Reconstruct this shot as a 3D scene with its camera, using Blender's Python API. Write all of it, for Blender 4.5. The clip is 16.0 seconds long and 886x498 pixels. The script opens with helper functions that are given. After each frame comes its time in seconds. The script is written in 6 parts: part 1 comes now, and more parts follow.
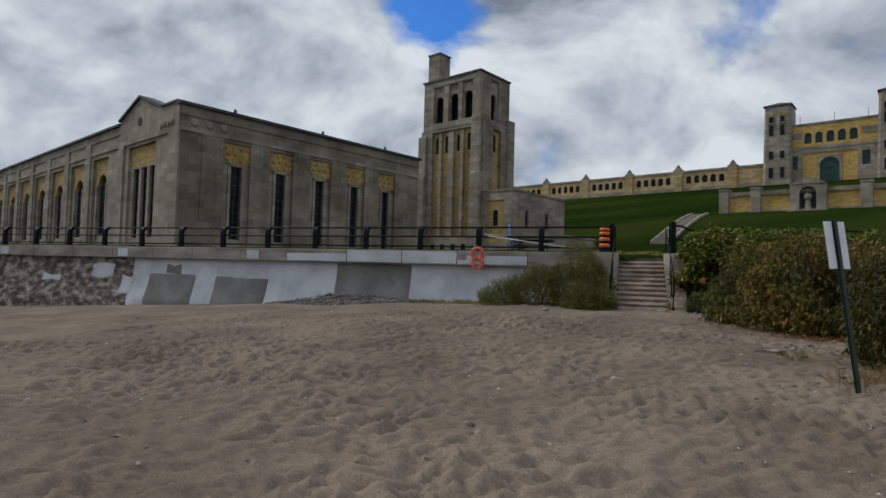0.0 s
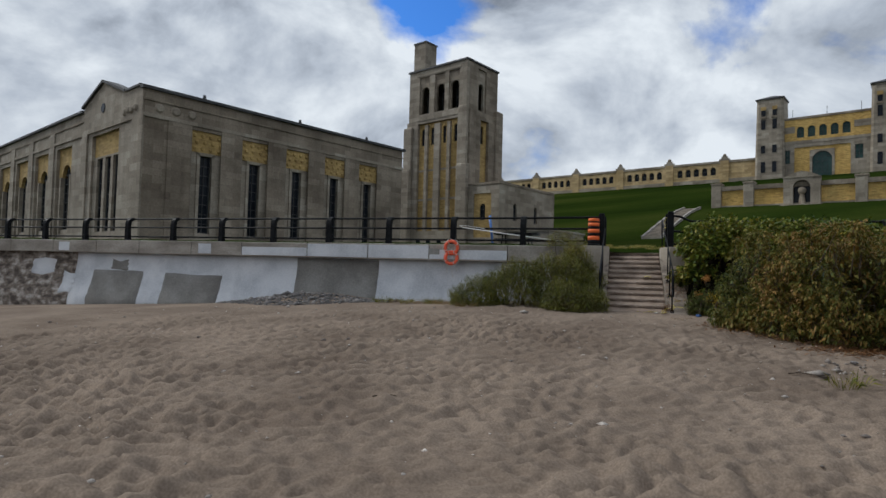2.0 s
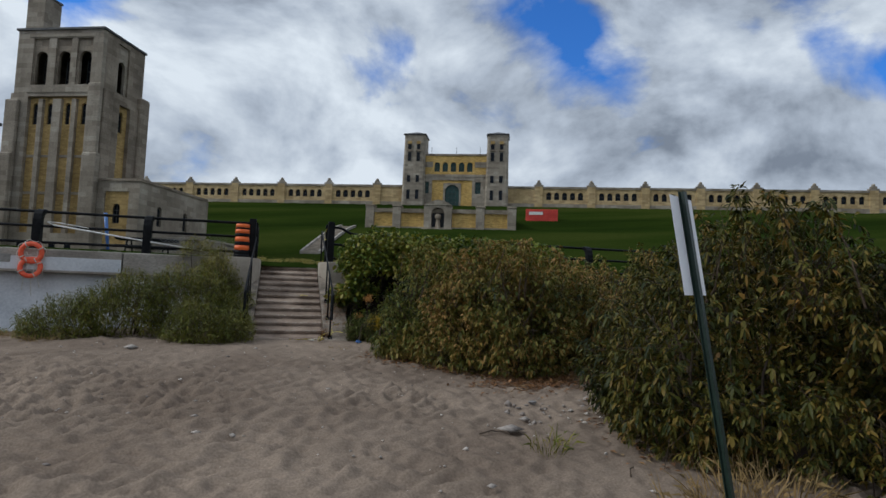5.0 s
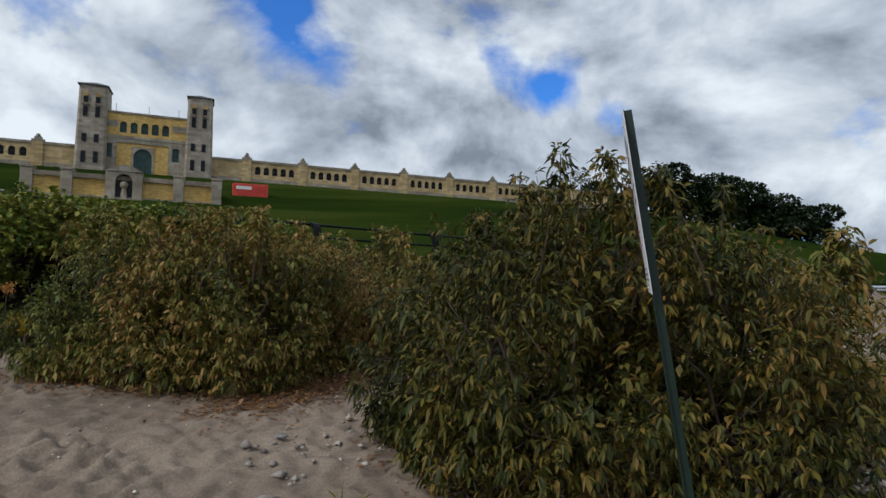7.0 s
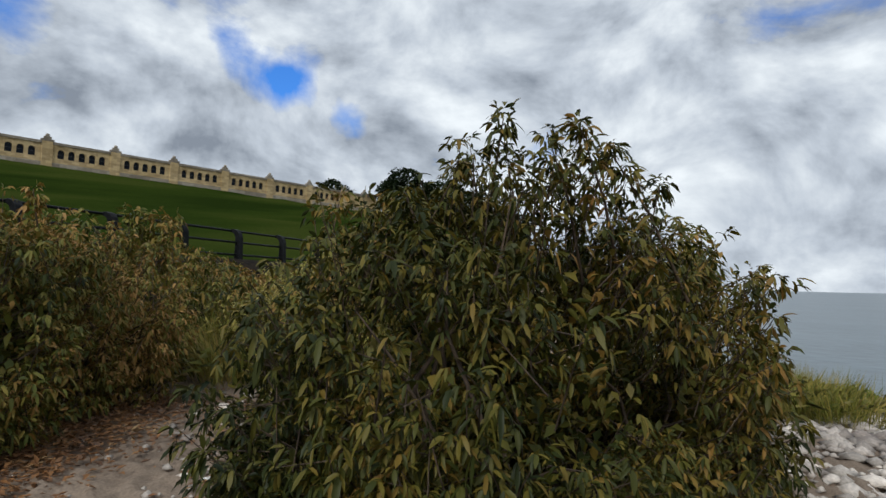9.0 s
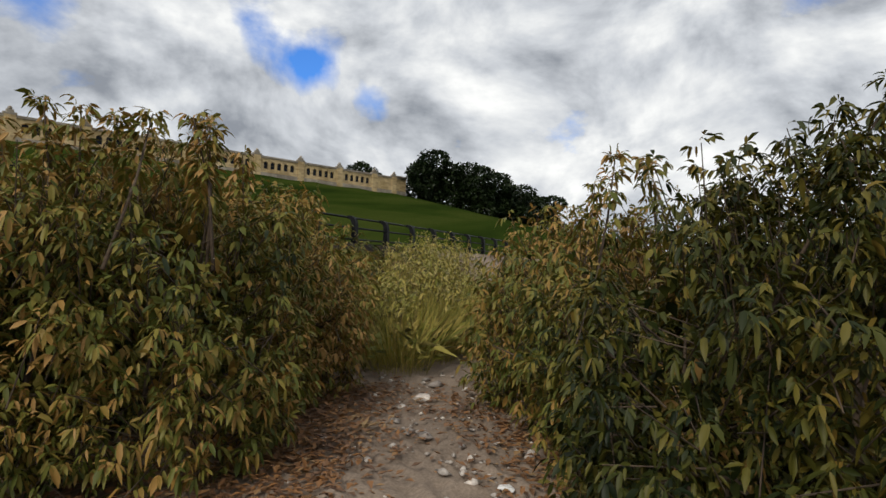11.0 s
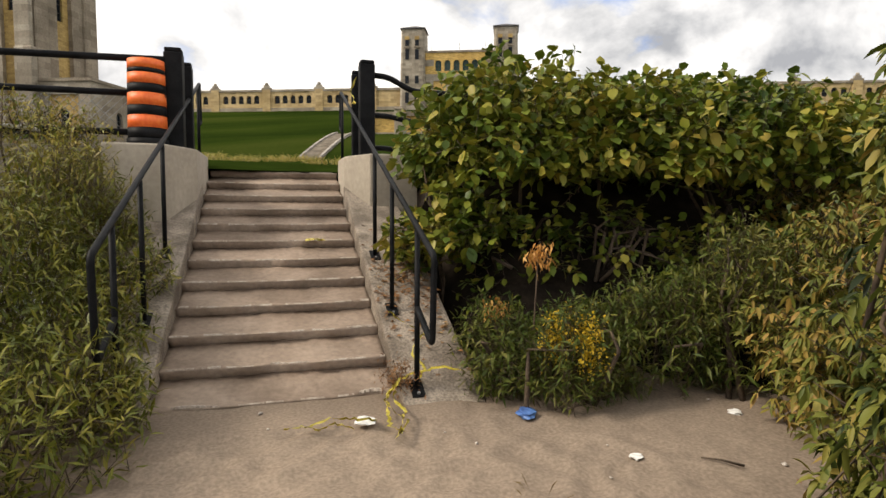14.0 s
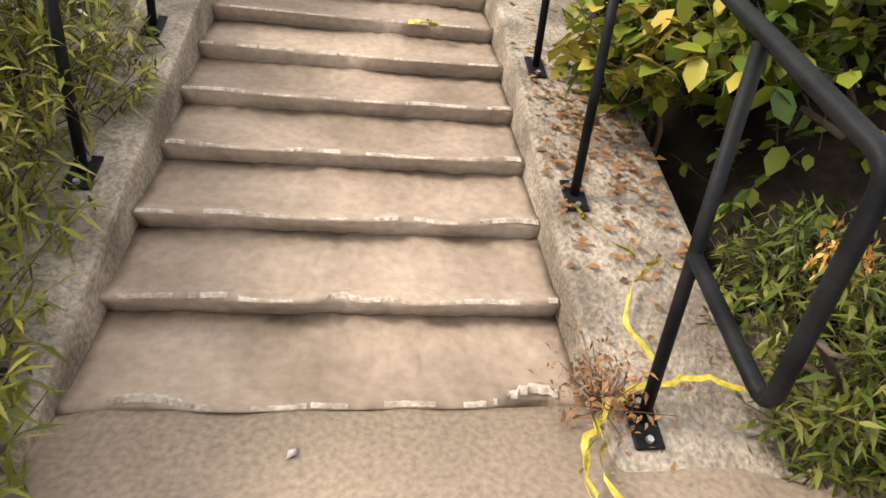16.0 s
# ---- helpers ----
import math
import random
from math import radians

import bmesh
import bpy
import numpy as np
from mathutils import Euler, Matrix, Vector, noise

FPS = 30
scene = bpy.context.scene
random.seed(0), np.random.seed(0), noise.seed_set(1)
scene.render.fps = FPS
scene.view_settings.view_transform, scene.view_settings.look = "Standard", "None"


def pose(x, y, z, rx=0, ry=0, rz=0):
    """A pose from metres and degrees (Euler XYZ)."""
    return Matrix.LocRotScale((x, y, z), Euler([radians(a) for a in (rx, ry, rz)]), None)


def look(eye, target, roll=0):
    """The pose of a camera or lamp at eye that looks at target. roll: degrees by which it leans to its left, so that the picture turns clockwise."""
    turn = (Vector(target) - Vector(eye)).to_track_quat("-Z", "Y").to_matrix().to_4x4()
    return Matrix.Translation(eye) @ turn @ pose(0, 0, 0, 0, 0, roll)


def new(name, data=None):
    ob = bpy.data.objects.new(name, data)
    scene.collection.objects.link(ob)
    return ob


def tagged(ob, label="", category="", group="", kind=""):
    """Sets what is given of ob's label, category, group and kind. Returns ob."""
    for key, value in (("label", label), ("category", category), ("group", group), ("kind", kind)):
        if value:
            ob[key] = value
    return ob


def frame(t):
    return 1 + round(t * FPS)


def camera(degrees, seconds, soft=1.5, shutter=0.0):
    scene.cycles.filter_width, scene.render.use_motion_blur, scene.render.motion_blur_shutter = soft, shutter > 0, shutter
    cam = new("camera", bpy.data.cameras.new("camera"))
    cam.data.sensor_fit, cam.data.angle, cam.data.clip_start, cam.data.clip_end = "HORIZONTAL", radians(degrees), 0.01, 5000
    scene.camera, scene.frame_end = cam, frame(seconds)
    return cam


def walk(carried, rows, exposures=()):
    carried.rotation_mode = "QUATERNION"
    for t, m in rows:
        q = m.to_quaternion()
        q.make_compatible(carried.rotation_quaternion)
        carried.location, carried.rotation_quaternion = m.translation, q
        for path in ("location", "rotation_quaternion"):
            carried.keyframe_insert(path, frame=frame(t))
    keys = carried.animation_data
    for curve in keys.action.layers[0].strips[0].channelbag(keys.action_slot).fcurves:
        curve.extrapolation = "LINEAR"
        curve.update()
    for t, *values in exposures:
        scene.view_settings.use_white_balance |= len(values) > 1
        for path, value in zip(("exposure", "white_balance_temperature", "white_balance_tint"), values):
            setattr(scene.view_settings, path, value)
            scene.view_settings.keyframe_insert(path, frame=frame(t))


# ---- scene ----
# Metres; the foot of the beach steps is the origin, y runs up the steps.
cam = camera(75.4, 16.0)
# seconds, x, y, z, yaw, pitch, roll
PATH = [
    (0, -0.315, -20.593, 1.093, 18.280, 2.342, -1.551),
    (0.5, -0.299, -19.853, 1.087, 18.145, 2.383, -1.664),
    (1, -0.282, -19.141, 1.089, 17.988, 2.490, -1.738),
    (1.5, -0.347, -18.463, 1.114, 17.832, 2.220, -1.592),
    (2, -0.384, -17.803, 1.137, 17.408, 1.919, -1.539),
    (2.5, -0.477, -17.167, 1.162, 16.858, 1.769, -1.282),
    (3, -0.509, -16.482, 1.181, 16.246, 1.837, -1.219),
    (3.5, -0.569, -15.883, 1.192, 14.580, 2.161, -1.109),
    (4, -0.517, -15.364, 1.202, 7.702, 3.302, -2.223),
    (4.5, -0.387, -14.893, 1.224, -3.629, 4.165, -2.268),
    (5, -0.234, -14.420, 1.254, -15.772, 4.367, -2.004),
    (7.5, 0.543, -11.623, 1.345, -52.260, 3.514, -1.549),
    (8, 0.739, -11.123, 1.352, -61.157, 4.201, -1.879),
    (10.5, 0.867, -8.699, 1.278, -74.217, 2.365, -1.315),
    (11, 0.811, -8.086, 1.249, -68.494, 1.526, -1.195),
    (11.5, 0.813, -7.530, 1.230, -59.127, 0.337, -0.936),
    (12, 0.710, -6.746, 1.280, -48.569, -1.339, -0.739),
    (12.5, 0.560, -6.031, 1.332, -39.172, -2.318, -0.885),
    (13, 0.379, -5.368, 1.365, -30.510, -2.434, -0.876),
    (13.5, 0.137, -4.736, 1.415, -22.234, -2.892, -0.151),
    (14, -0.013, -4.072, 1.438, -16.313, -4.417, -0.385),
    (14.5, -0.097, -3.401, 1.405, -14.373, -6.297, -0.779),
    (15, -0.051, -2.731, 1.359, -13.353, -7.327, -1.230),
    (15.5, -0.074, -2.032, 1.368, -11.997, -14.107, -3.479),
    (16, 0.044, -1.349, 1.332, -6.808, -25.776, -5.330),
]
# seconds, stops, kelvin, tint
EXPOSURES = [(0, -0.32, 6000, 8), (3.5, 0.0, 5950, 8), (4.5, -0.02, 5850, 7), (5, -0.2, 5800, 7), (8, 0.05, 6000, 7), (10.5, 0.12, 6400, 8), (12.5, 0.65, 7150, 11), (14, 0.9, 7300, 11), (15, 1.15, 7350, 11), (15.5, 1.62, 7250, 11), (16, 1.82, 7050, 11)]
walk(cam, [(t, pose(x, y, z, 90 + pitch, roll, yaw)) for t, x, y, z, yaw, pitch, roll in PATH], EXPOSURES)

# ---------------------------------------------------------------- light
SUN_EL, SUN_AZ = 40, 275          # degrees; azimuth clockwise from +y


def build_world():
    w = bpy.data.worlds.new("sky")
    scene.world = w
    w.use_nodes = True
    nt = w.node_tree
    nt.nodes.clear()
    N = nt.nodes.new
    L = nt.links.new

    def math_node(op, a, b=None):
        m = N("ShaderNodeMath")
        m.operation = op
        for i, v in enumerate((a, b)):
            if v is None:
                continue
            if isinstance(v, (int, float)):
                m.inputs[i].default_value = v
            else:
                L(v, m.inputs[i])
        return m.outputs[0]

    sky = N("ShaderNodeTexSky")
    sky.sky_type = "NISHITA"
    sky.sun_disc = False
    sky.sun_elevation = radians(SUN_EL)
    sky.sun_rotation = radians(SUN_AZ)
    tc = N("ShaderNodeTexCoord")
    flat = N("ShaderNodeVectorMath")
    flat.operation = "MULTIPLY"
    flat.inputs[1].default_value = (2.3, 2.3, 3.5)
    L(tc.outputs["Generated"], flat.inputs[0])

    def cloud_noise(offset, scale, detail, rough):
        sh = N("ShaderNodeVectorMath")
        sh.operation = "ADD"
        sh.inputs[1].default_value = offset
        L(flat.outputs[0], sh.inputs[0])
        n = N("ShaderNodeTexNoise")
        n.inputs["Scale"].default_value = scale
        n.inputs["Detail"].default_value = detail
        n.inputs["Roughness"].default_value = rough
        n.inputs["Distortion"].default_value = 0.3
        L(sh.outputs[0], n.inputs["Vector"])
        return n.outputs["Fac"]

    # heaped clouds: bright where they thin out upwards, grey underneath
    here = cloud_noise((3.1, 0.4, 1.7), 1.5, 8, 0.55)
    above = cloud_noise((3.1, 0.4, 1.92), 1.5, 8, 0.55)
    banks = cloud_noise((9.2, 5.5, 2.0), 0.8, 3, 0.5)
    # gaps of open sky: azimuth, elevation, tightness, depth
    cover_v = math_node("ADD", here, 0.06)
    for az, el, k, deep in ((-21, 25, 190, 0.30), (23, 29, 330, 0.25), (29, 24.5, 380, 0.29), (33, 20.5, 500, 0.2), (11, 23, 1500, 0.16),
                            (49.5, 20.5, 600, 0.24), (55, 18.5, 900, 0.26), (61, 16, 1500, 0.16)):
        dot = N("ShaderNodeVectorMath")
        dot.operation = "DOT_PRODUCT"
        a, e_ = radians(az), radians(el)
        dot.inputs[1].default_value = (math.sin(a) * math.cos(e_), math.cos(a) * math.cos(e_), math.sin(e_))
        L(tc.outputs["Generated"], dot.inputs[0])
        g = math_node("EXPONENT", math_node("MULTIPLY", math_node("SUBTRACT", dot.outputs["Value"], 1.0), k))
        cover_v = math_node("SUBTRACT", cover_v, math_node("MULTIPLY", g, deep))
    cover = N("ShaderNodeValToRGB")
    cover.color_ramp.elements[0].position = 0.27
    cover.color_ramp.elements[1].position = 0.43
    L(cover_v, cover.inputs[0])
    lit = math_node("MULTIPLY", math_node("SUBTRACT", here, above), 2.6)
    tone = math_node("ADD", math_node("ADD", lit, 0.58), math_node("MULTIPLY", math_node("SUBTRACT", banks, 0.5), 1.5))
    shade = N("ShaderNodeValToRGB")
    e = shade.color_ramp.elements
    e[0].position, e[0].color = 0.1, (0.27, 0.295, 0.34, 1)
    e[1].position, e[1].color = 0.95, (0.99, 1.0, 1.0, 1)
    m1 = shade.color_ramp.elements.new(0.5)
    m1.color = (0.60, 0.63, 0.68, 1)
    L(tone, shade.inputs[0])
    blue = N("ShaderNodeMixRGB")
    blue.blend_type = "MULTIPLY"
    blue.inputs[0].default_value = 1
    blue.inputs[2].default_value = (0.05, 0.105, 0.19, 1)
    L(sky.outputs[0], blue.inputs[1])
    mix = N("ShaderNodeMixRGB")
    L(cover.outputs[0], mix.inputs[0])
    L(blue.outputs[0], mix.inputs[1])
    L(shade.outputs[0], mix.inputs[2])
    bg = N("ShaderNodeBackground")
    bg.inputs[1].default_value = 0.9
    L(mix.outputs[0], bg.inputs[0])
    out = N("ShaderNodeOutputWorld")
    L(bg.outputs[0], out.inputs[0])


build_world()
sun_data = bpy.data.lights.new("sun", "SUN")
sun_data.energy = 1.7
sun_data.angle = radians(14)
sun_data.color = (1.0, 0.94, 0.85)
sun = new("sun", sun_data)
_az, _el = radians(SUN_AZ), radians(SUN_EL)
sun.matrix_world = look((60 * math.sin(_az), 60 * math.cos(_az), 60 * math.tan(_el)), (0, 0, 0))


# ---------------------------------------------------------------- materials
def material(name, c1, c2, scale=3.0, fine=40.0, rough=0.85, bump=0.2, bump_dist=0.01, metal=0.0, c3=None, stain=0.6,
             per_island=None, per_object=0.0, mapping=None, low=0.38, high=0.62):
    """Two-scale procedural surface: a broad stain between c1 and c2, fine grain, relief."""
    m = bpy.data.materials.new(name)
    m.use_nodes = True
    nt = m.node_tree
    N, L = nt.nodes.new, nt.links.new
    b = nt.nodes["Principled BSDF"]
    b.inputs["Roughness"].default_value = rough
    b.inputs["Metallic"].default_value = metal
    tc = N("ShaderNodeTexCoord")
    vec = tc.outputs["Object"]
    if mapping:
        mp = N("ShaderNodeMapping")
        mp.inputs["Scale"].default_value = mapping
        L(vec, mp.inputs[0])
        vec = mp.outputs[0]
    n1 = N("ShaderNodeTexNoise")
    n1.inputs["Scale"].default_value = scale
    n1.inputs["Detail"].default_value = 5
    L(vec, n1.inputs["Vector"])
    n2 = N("ShaderNodeTexNoise")
    n2.inputs["Scale"].default_value = fine
    n2.inputs["Detail"].default_value = 4
    L(vec, n2.inputs["Vector"])
    r = N("ShaderNodeValToRGB")
    r.color_ramp.elements[0].position, r.color_ramp.elements[0].color = low, (*c1, 1)
    r.color_ramp.elements[1].position, r.color_ramp.elements[1].color = high, (*c2, 1)
    if c3:
        el = r.color_ramp.elements.new((low + high) / 2)
        el.color = (*c3, 1)
    L(n1.outputs["Fac"], r.inputs[0])
    mul = N("ShaderNodeMixRGB")
    mul.blend_type = "OVERLAY"
    mul.inputs[0].default_value = stain
    L(r.outputs[0], mul.inputs[1])
    gr = N("ShaderNodeValToRGB")
    gr.color_ramp.elements[0].position, gr.color_ramp.elements[0].color = 0.3, (0.3, 0.3, 0.3, 1)
    gr.color_ramp.elements[1].position, gr.color_ramp.elements[1].color = 0.7, (0.7, 0.7, 0.7, 1)
    L(n2.outputs["Fac"], gr.inputs[0])
    L(gr.outputs[0], mul.inputs[2])
    col = mul.outputs[0]
    if per_island or per_object:
        hsv = N("ShaderNodeHueSaturation")
        if per_island:
            src = N("ShaderNodeNewGeometry").outputs["Random Per Island"]
        else:
            src = N("ShaderNodeObjectInfo").outputs["Random"]
        amt = per_island or per_object
        mr = N("ShaderNodeMapRange")
        mr.inputs["To Min"].default_value = 1 - amt
        mr.inputs["To Max"].default_value = 1 + amt
        L(src, mr.inputs["Value"])
        L(mr.outputs[0], hsv.inputs["Value"])
        L(col, hsv.inputs["Color"])
        col = hsv.outputs[0]
    L(col, b.inputs["Base Color"])
    bp = N("ShaderNodeBump")
    bp.inputs["Strength"].default_value = bump
    bp.inputs["Distance"].default_value = bump_dist
    L(n2.outputs["Fac"], bp.inputs["Height"])
    L(bp.outputs[0], b.inputs["Normal"])
    return m


def masonry(name, c1, c2, mortar, bw, bh, msize=0.012, rough=0.9, low=0.35, high=0.65, streak=0.35):
    """Ashlar facing on vertical faces: courses of blocks of uneven tone, weather streaks, recessed joints."""
    m = material(name, c1, c2, scale=0.22, fine=6, rough=rough, bump=0.15, bump_dist=0.02, stain=0.35, low=low, high=high)
    nt = m.node_tree
    N, L = nt.nodes.new, nt.links.new
    b = nt.nodes["Principled BSDF"]
    base = b.inputs["Base Color"].links[0].from_socket
    tc = N("ShaderNodeTexCoord")
    sep = N("ShaderNodeSeparateXYZ")
    L(tc.outputs["Object"], sep.inputs[0])
    add = N("ShaderNodeMath")
    L(sep.outputs[0], add.inputs[0])
    L(sep.outputs[1], add.inputs[1])
    cb = N("ShaderNodeCombineXYZ")
    L(add.outputs[0], cb.inputs[0])
    L(sep.outputs[2], cb.inputs[1])
    br = N("ShaderNodeTexBrick")
    br.inputs["Scale"].default_value = 1.0
    br.inputs["Brick Width"].default_value = bw
    br.inputs["Row Height"].default_value = bh
    br.inputs["Mortar Size"].default_value = msize
    br.inputs["Color1"].default_value = (0.60, 0.57, 0.545, 1)
    br.inputs["Color2"].default_value = (1.0, 1.0, 1.0, 1)
    br.inputs["Mortar"].default_value = (*mortar, 1)
    L(cb.outputs[0], br.inputs["Vector"])
    mul = N("ShaderNodeMixRGB")
    mul.blend_type = "MULTIPLY"
    mul.inputs[0].default_value = 0.9
    L(base, mul.inputs[1])
    L(br.outputs[0], mul.inputs[2])
    st = N("ShaderNodeTexNoise")
    st.inputs["Scale"].default_value = 1.0
    st.inputs["Detail"].default_value = 5
    mp = N("ShaderNodeMapping")
    mp.inputs["Scale"].default_value = (1.3, 1.3, 0.12)
    L(tc.outputs["Object"], mp.inputs[0])
    L(mp.outputs[0], st.inputs["Vector"])
    sr = N("ShaderNodeValToRGB")
    sr.color_ramp.elements[0].position, sr.color_ramp.elements[0].color = 0.35, (0.55, 0.54, 0.52, 1)
    sr.color_ramp.elements[1].position, sr.color_ramp.elements[1].color = 0.62, (1, 1, 1, 1)
    L(st.outputs["Fac"], sr.inputs[0])
    mul2 = N("ShaderNodeMixRGB")
    mul2.blend_type = "MULTIPLY"
    mul2.inputs[0].default_value = streak
    L(mul.outputs[0], mul2.inputs[1])
    L(sr.outputs[0], mul2.inputs[2])
    L(mul2.outputs[0], b.inputs["Base Color"])
    return m


def leaf_material(name, colours, scale=0.5, rough=0.42, seed=0.0):
    """Leaves: every leaflet its own tone, drifting in patches through the given colours; slightly translucent."""
    m = bpy.data.materials.new(name)
    m.use_nodes = True
    nt = m.node_tree
    N, L = nt.nodes.new, nt.links.new
    b = nt.nodes["Principled BSDF"]
    b.inputs["Roughness"].default_value = rough
    b.inputs["Specular IOR Level"].default_value = 0.2
    tc = N("ShaderNodeTexCoord")
    n1 = N("ShaderNodeTexNoise")
    n1.noise_dimensions = "4D"
    n1.inputs["W"].default_value = seed
    n1.inputs["Scale"].default_value = scale
    n1.inputs["Detail"].default_value = 3
    L(tc.outputs["Object"], n1.inputs["Vector"])
    geo = N("ShaderNodeNewGeometry")
    a = N("ShaderNodeMath")
    a.operation = "MULTIPLY_ADD"
    a.inputs[1].default_value = 0.72
    L(geo.outputs["Random Per Island"], a.inputs[0])
    mr = N("ShaderNodeMapRange")
    mr.inputs["From Min"].default_value = 0.32
    mr.inputs["From Max"].default_value = 0.68
    mr.inputs["To Min"].default_value = -0.16
    mr.inputs["To Max"].default_value = 0.42
    L(n1.outputs["Fac"], mr.inputs["Value"])
    L(mr.outputs[0], a.inputs[2])
    r = N("ShaderNodeValToRGB")
    els = r.color_ramp.elements
    els[0].position, els[0].color = 0, (*colours[0], 1)
    els[1].position, els[1].color = 1, (*colours[-1], 1)
    for i, c in enumerate(colours[1:-1]):
        el = els.new((i + 1) / (len(colours) - 1))
        el.color = (*c, 1)
    L(a.outputs[0], r.inputs[0])
    L(r.outputs[0], b.inputs["Base Color"])
    tr = N("ShaderNodeBsdfTranslucent")
    L(r.outputs[0], tr.inputs[0])
    mx = N("ShaderNodeMixShader")
    mx.inputs[0].default_value = 0.16
    L(b.outputs[0], mx.inputs[1])
    L(tr.outputs[0], mx.inputs[2])
    out = nt.nodes["Material Output"]
    L(mx.outputs[0], out.inputs[0])
    return m


def glass_material(name, tint, rough=0.12):
    m = material(name, tint, [t * 1.6 for t in tint], scale=0.8, fine=3, rough=rough, bump=0.03, stain=0.2)
    m.node_tree.nodes["Principled BSDF"].inputs["Specular IOR Level"].default_value = 0.12
    return m


SAND = material("sand", (0.178, 0.136, 0.104), (0.258, 0.201, 0.154), scale=0.35, fine=45, rough=0.98, bump=0.3, bump_dist=0.004, stain=0.55, c3=(0.216, 0.168, 0.129))
# soil taken down to near black: the shade under plants is in its colour
SHADE_SOIL = material("shade_dark_soil", (0.008, 0.0065, 0.005), (0.024, 0.018, 0.013), scale=2.5, fine=30, rough=0.95, bump=0.5, stain=0.6)
LAWN = material("lawn", (0.014, 0.025, 0.0045), (0.034, 0.046, 0.009), scale=0.05, fine=5, rough=1.0, bump=0.6, bump_dist=0.05, stain=0.5, c3=(0.022, 0.036, 0.006), mapping=(0.35, 1.6, 1))
WATER = material("lake_water", (0.055, 0.085, 0.10), (0.08, 0.115, 0.13), scale=0.05, fine=0.8, rough=0.3, bump=0.4, bump_dist=0.15)
CONCRETE = material("weathered_concrete", (0.24, 0.205, 0.165), (0.38, 0.335, 0.275), scale=1.1, fine=28, bump=0.35, bump_dist=0.008, stain=0.55)
STEP = material("sandy_concrete", (0.20, 0.15, 0.115), (0.33, 0.255, 0.20), scale=1.6, fine=22, bump=0.4, bump_dist=0.006, stain=0.35)
AGGREGATE = material("exposed_aggregate", (0.14, 0.112, 0.086), (0.30, 0.25, 0.20), scale=3.2, fine=48, bump=0.9, bump_dist=0.012, stain=1.0)
CHIPPED = material("chipped_pale_edge", (0.27, 0.215, 0.17), (0.44, 0.38, 0.32), scale=14, fine=60, rough=0.9, bump=0.5)
COPING = material("coping_concrete", (0.22, 0.195, 0.165), (0.38, 0.345, 0.30), scale=0.7, fine=14, bump=0.3, stain=0.5, mapping=(1, 1, 2.5))
WHITE_PAINT = material("white_wall_paint", (0.50, 0.52, 0.55), (0.66, 0.675, 0.70), scale=0.9, fine=18, rough=0.7, bump=0.2, stain=0.35)
GREY_PAINT = material("grey_wall_paint", (0.19, 0.18, 0.165), (0.27, 0.26, 0.24), scale=1.0, fine=16, rough=0.75, bump=0.2, stain=0.4)
OLD_WALL = material("stained_old_wall", (0.07, 0.055, 0.045), (0.46, 0.42, 0.38), scale=2.1, fine=7, rough=0.9, bump=0.9, bump_dist=0.05, stain=0.8, c3=(0.20, 0.165, 0.135), low=0.36, high=0.66, mapping=(1, 1, 1.6))
BLACK = material("black_painted_steel", (0.005, 0.0055, 0.0065), (0.012, 0.0125, 0.014), scale=6, fine=60, rough=0.55, bump=0.08, bump_dist=0.003)
for _m, _v in ((BLACK, 0.1), (LAWN, 0.0), (SAND, 0.1), (SHADE_SOIL, 0.05), (CONCRETE, 0.25), (STEP, 0.15)):
    _m.node_tree.nodes["Principled BSDF"].inputs["Specular IOR Level"].default_value = _v
PEDESTAL = material("cream_concrete", (0.34, 0.295, 0.235), (0.46, 0.405, 0.335), scale=0.9, fine=18, bump=0.12, stain=0.25)


def add_relief(m, scale, dist):
    """A broader relief under the fine one."""
    nt = m.node_tree
    N, L = nt.nodes.new, nt.links.new
    fine = next(n for n in nt.nodes if n.bl_idname == "ShaderNodeBump")
    tc = N("ShaderNodeTexCoord")
    n = N("ShaderNodeTexNoise")
    n.inputs["Scale"].default_value = scale
    n.inputs["Detail"].default_value = 2
    n.inputs["Distortion"].default_value = 0.15
    L(tc.outputs["Object"], n.inputs["Vector"])
    b = N("ShaderNodeBump")
    b.inputs["Strength"].default_value = 1.0
    b.inputs["Distance"].default_value = dist
    L(n.outputs["Fac"], b.inputs["Height"])
    L(b.outputs[0], fine.inputs["Normal"])


add_relief(STEP, 8.0, 0.022)
STONE = masonry("ashlar_limestone", (0.225, 0.184, 0.137), (0.395, 0.335, 0.258), (0.62, 0.6, 0.57), 1.6, 0.62)
STONE_PALE = masonry("pale_limestone", (0.300, 0.258, 0.200), (0.455, 0.402, 0.322), (0.7, 0.68, 0.65), 1.5, 0.6)
BRICK = masonry("buff_yellow_brick", (0.44, 0.30, 0.105), (0.60, 0.42, 0.165), (0.8, 0.78, 0.72), 0.6, 0.2, streak=0.4)
BRICK_BRIGHT = masonry("bright_yellow_brick", (0.62, 0.40, 0.115), (0.76, 0.52, 0.18), (0.9, 0.88, 0.82), 0.6, 0.2, streak=0.25)
WING_STONE = masonry("warm_limestone", (0.52, 0.38, 0.18), (0.66, 0.50, 0.27), (0.8, 0.78, 0.72), 1.4, 0.5, streak=0.25)
ROOF = material("dark_roof_edge", (0.030, 0.030, 0.032), (0.06, 0.06, 0.06), scale=1, fine=20, rough=0.6)
COPPER = material("slate_roof", (0.045, 0.045, 0.05), (0.085, 0.08, 0.08), scale=1.5, fine=20, rough=0.6)
GLASS = glass_material("dark_window_glass", (0.010, 0.012, 0.016))
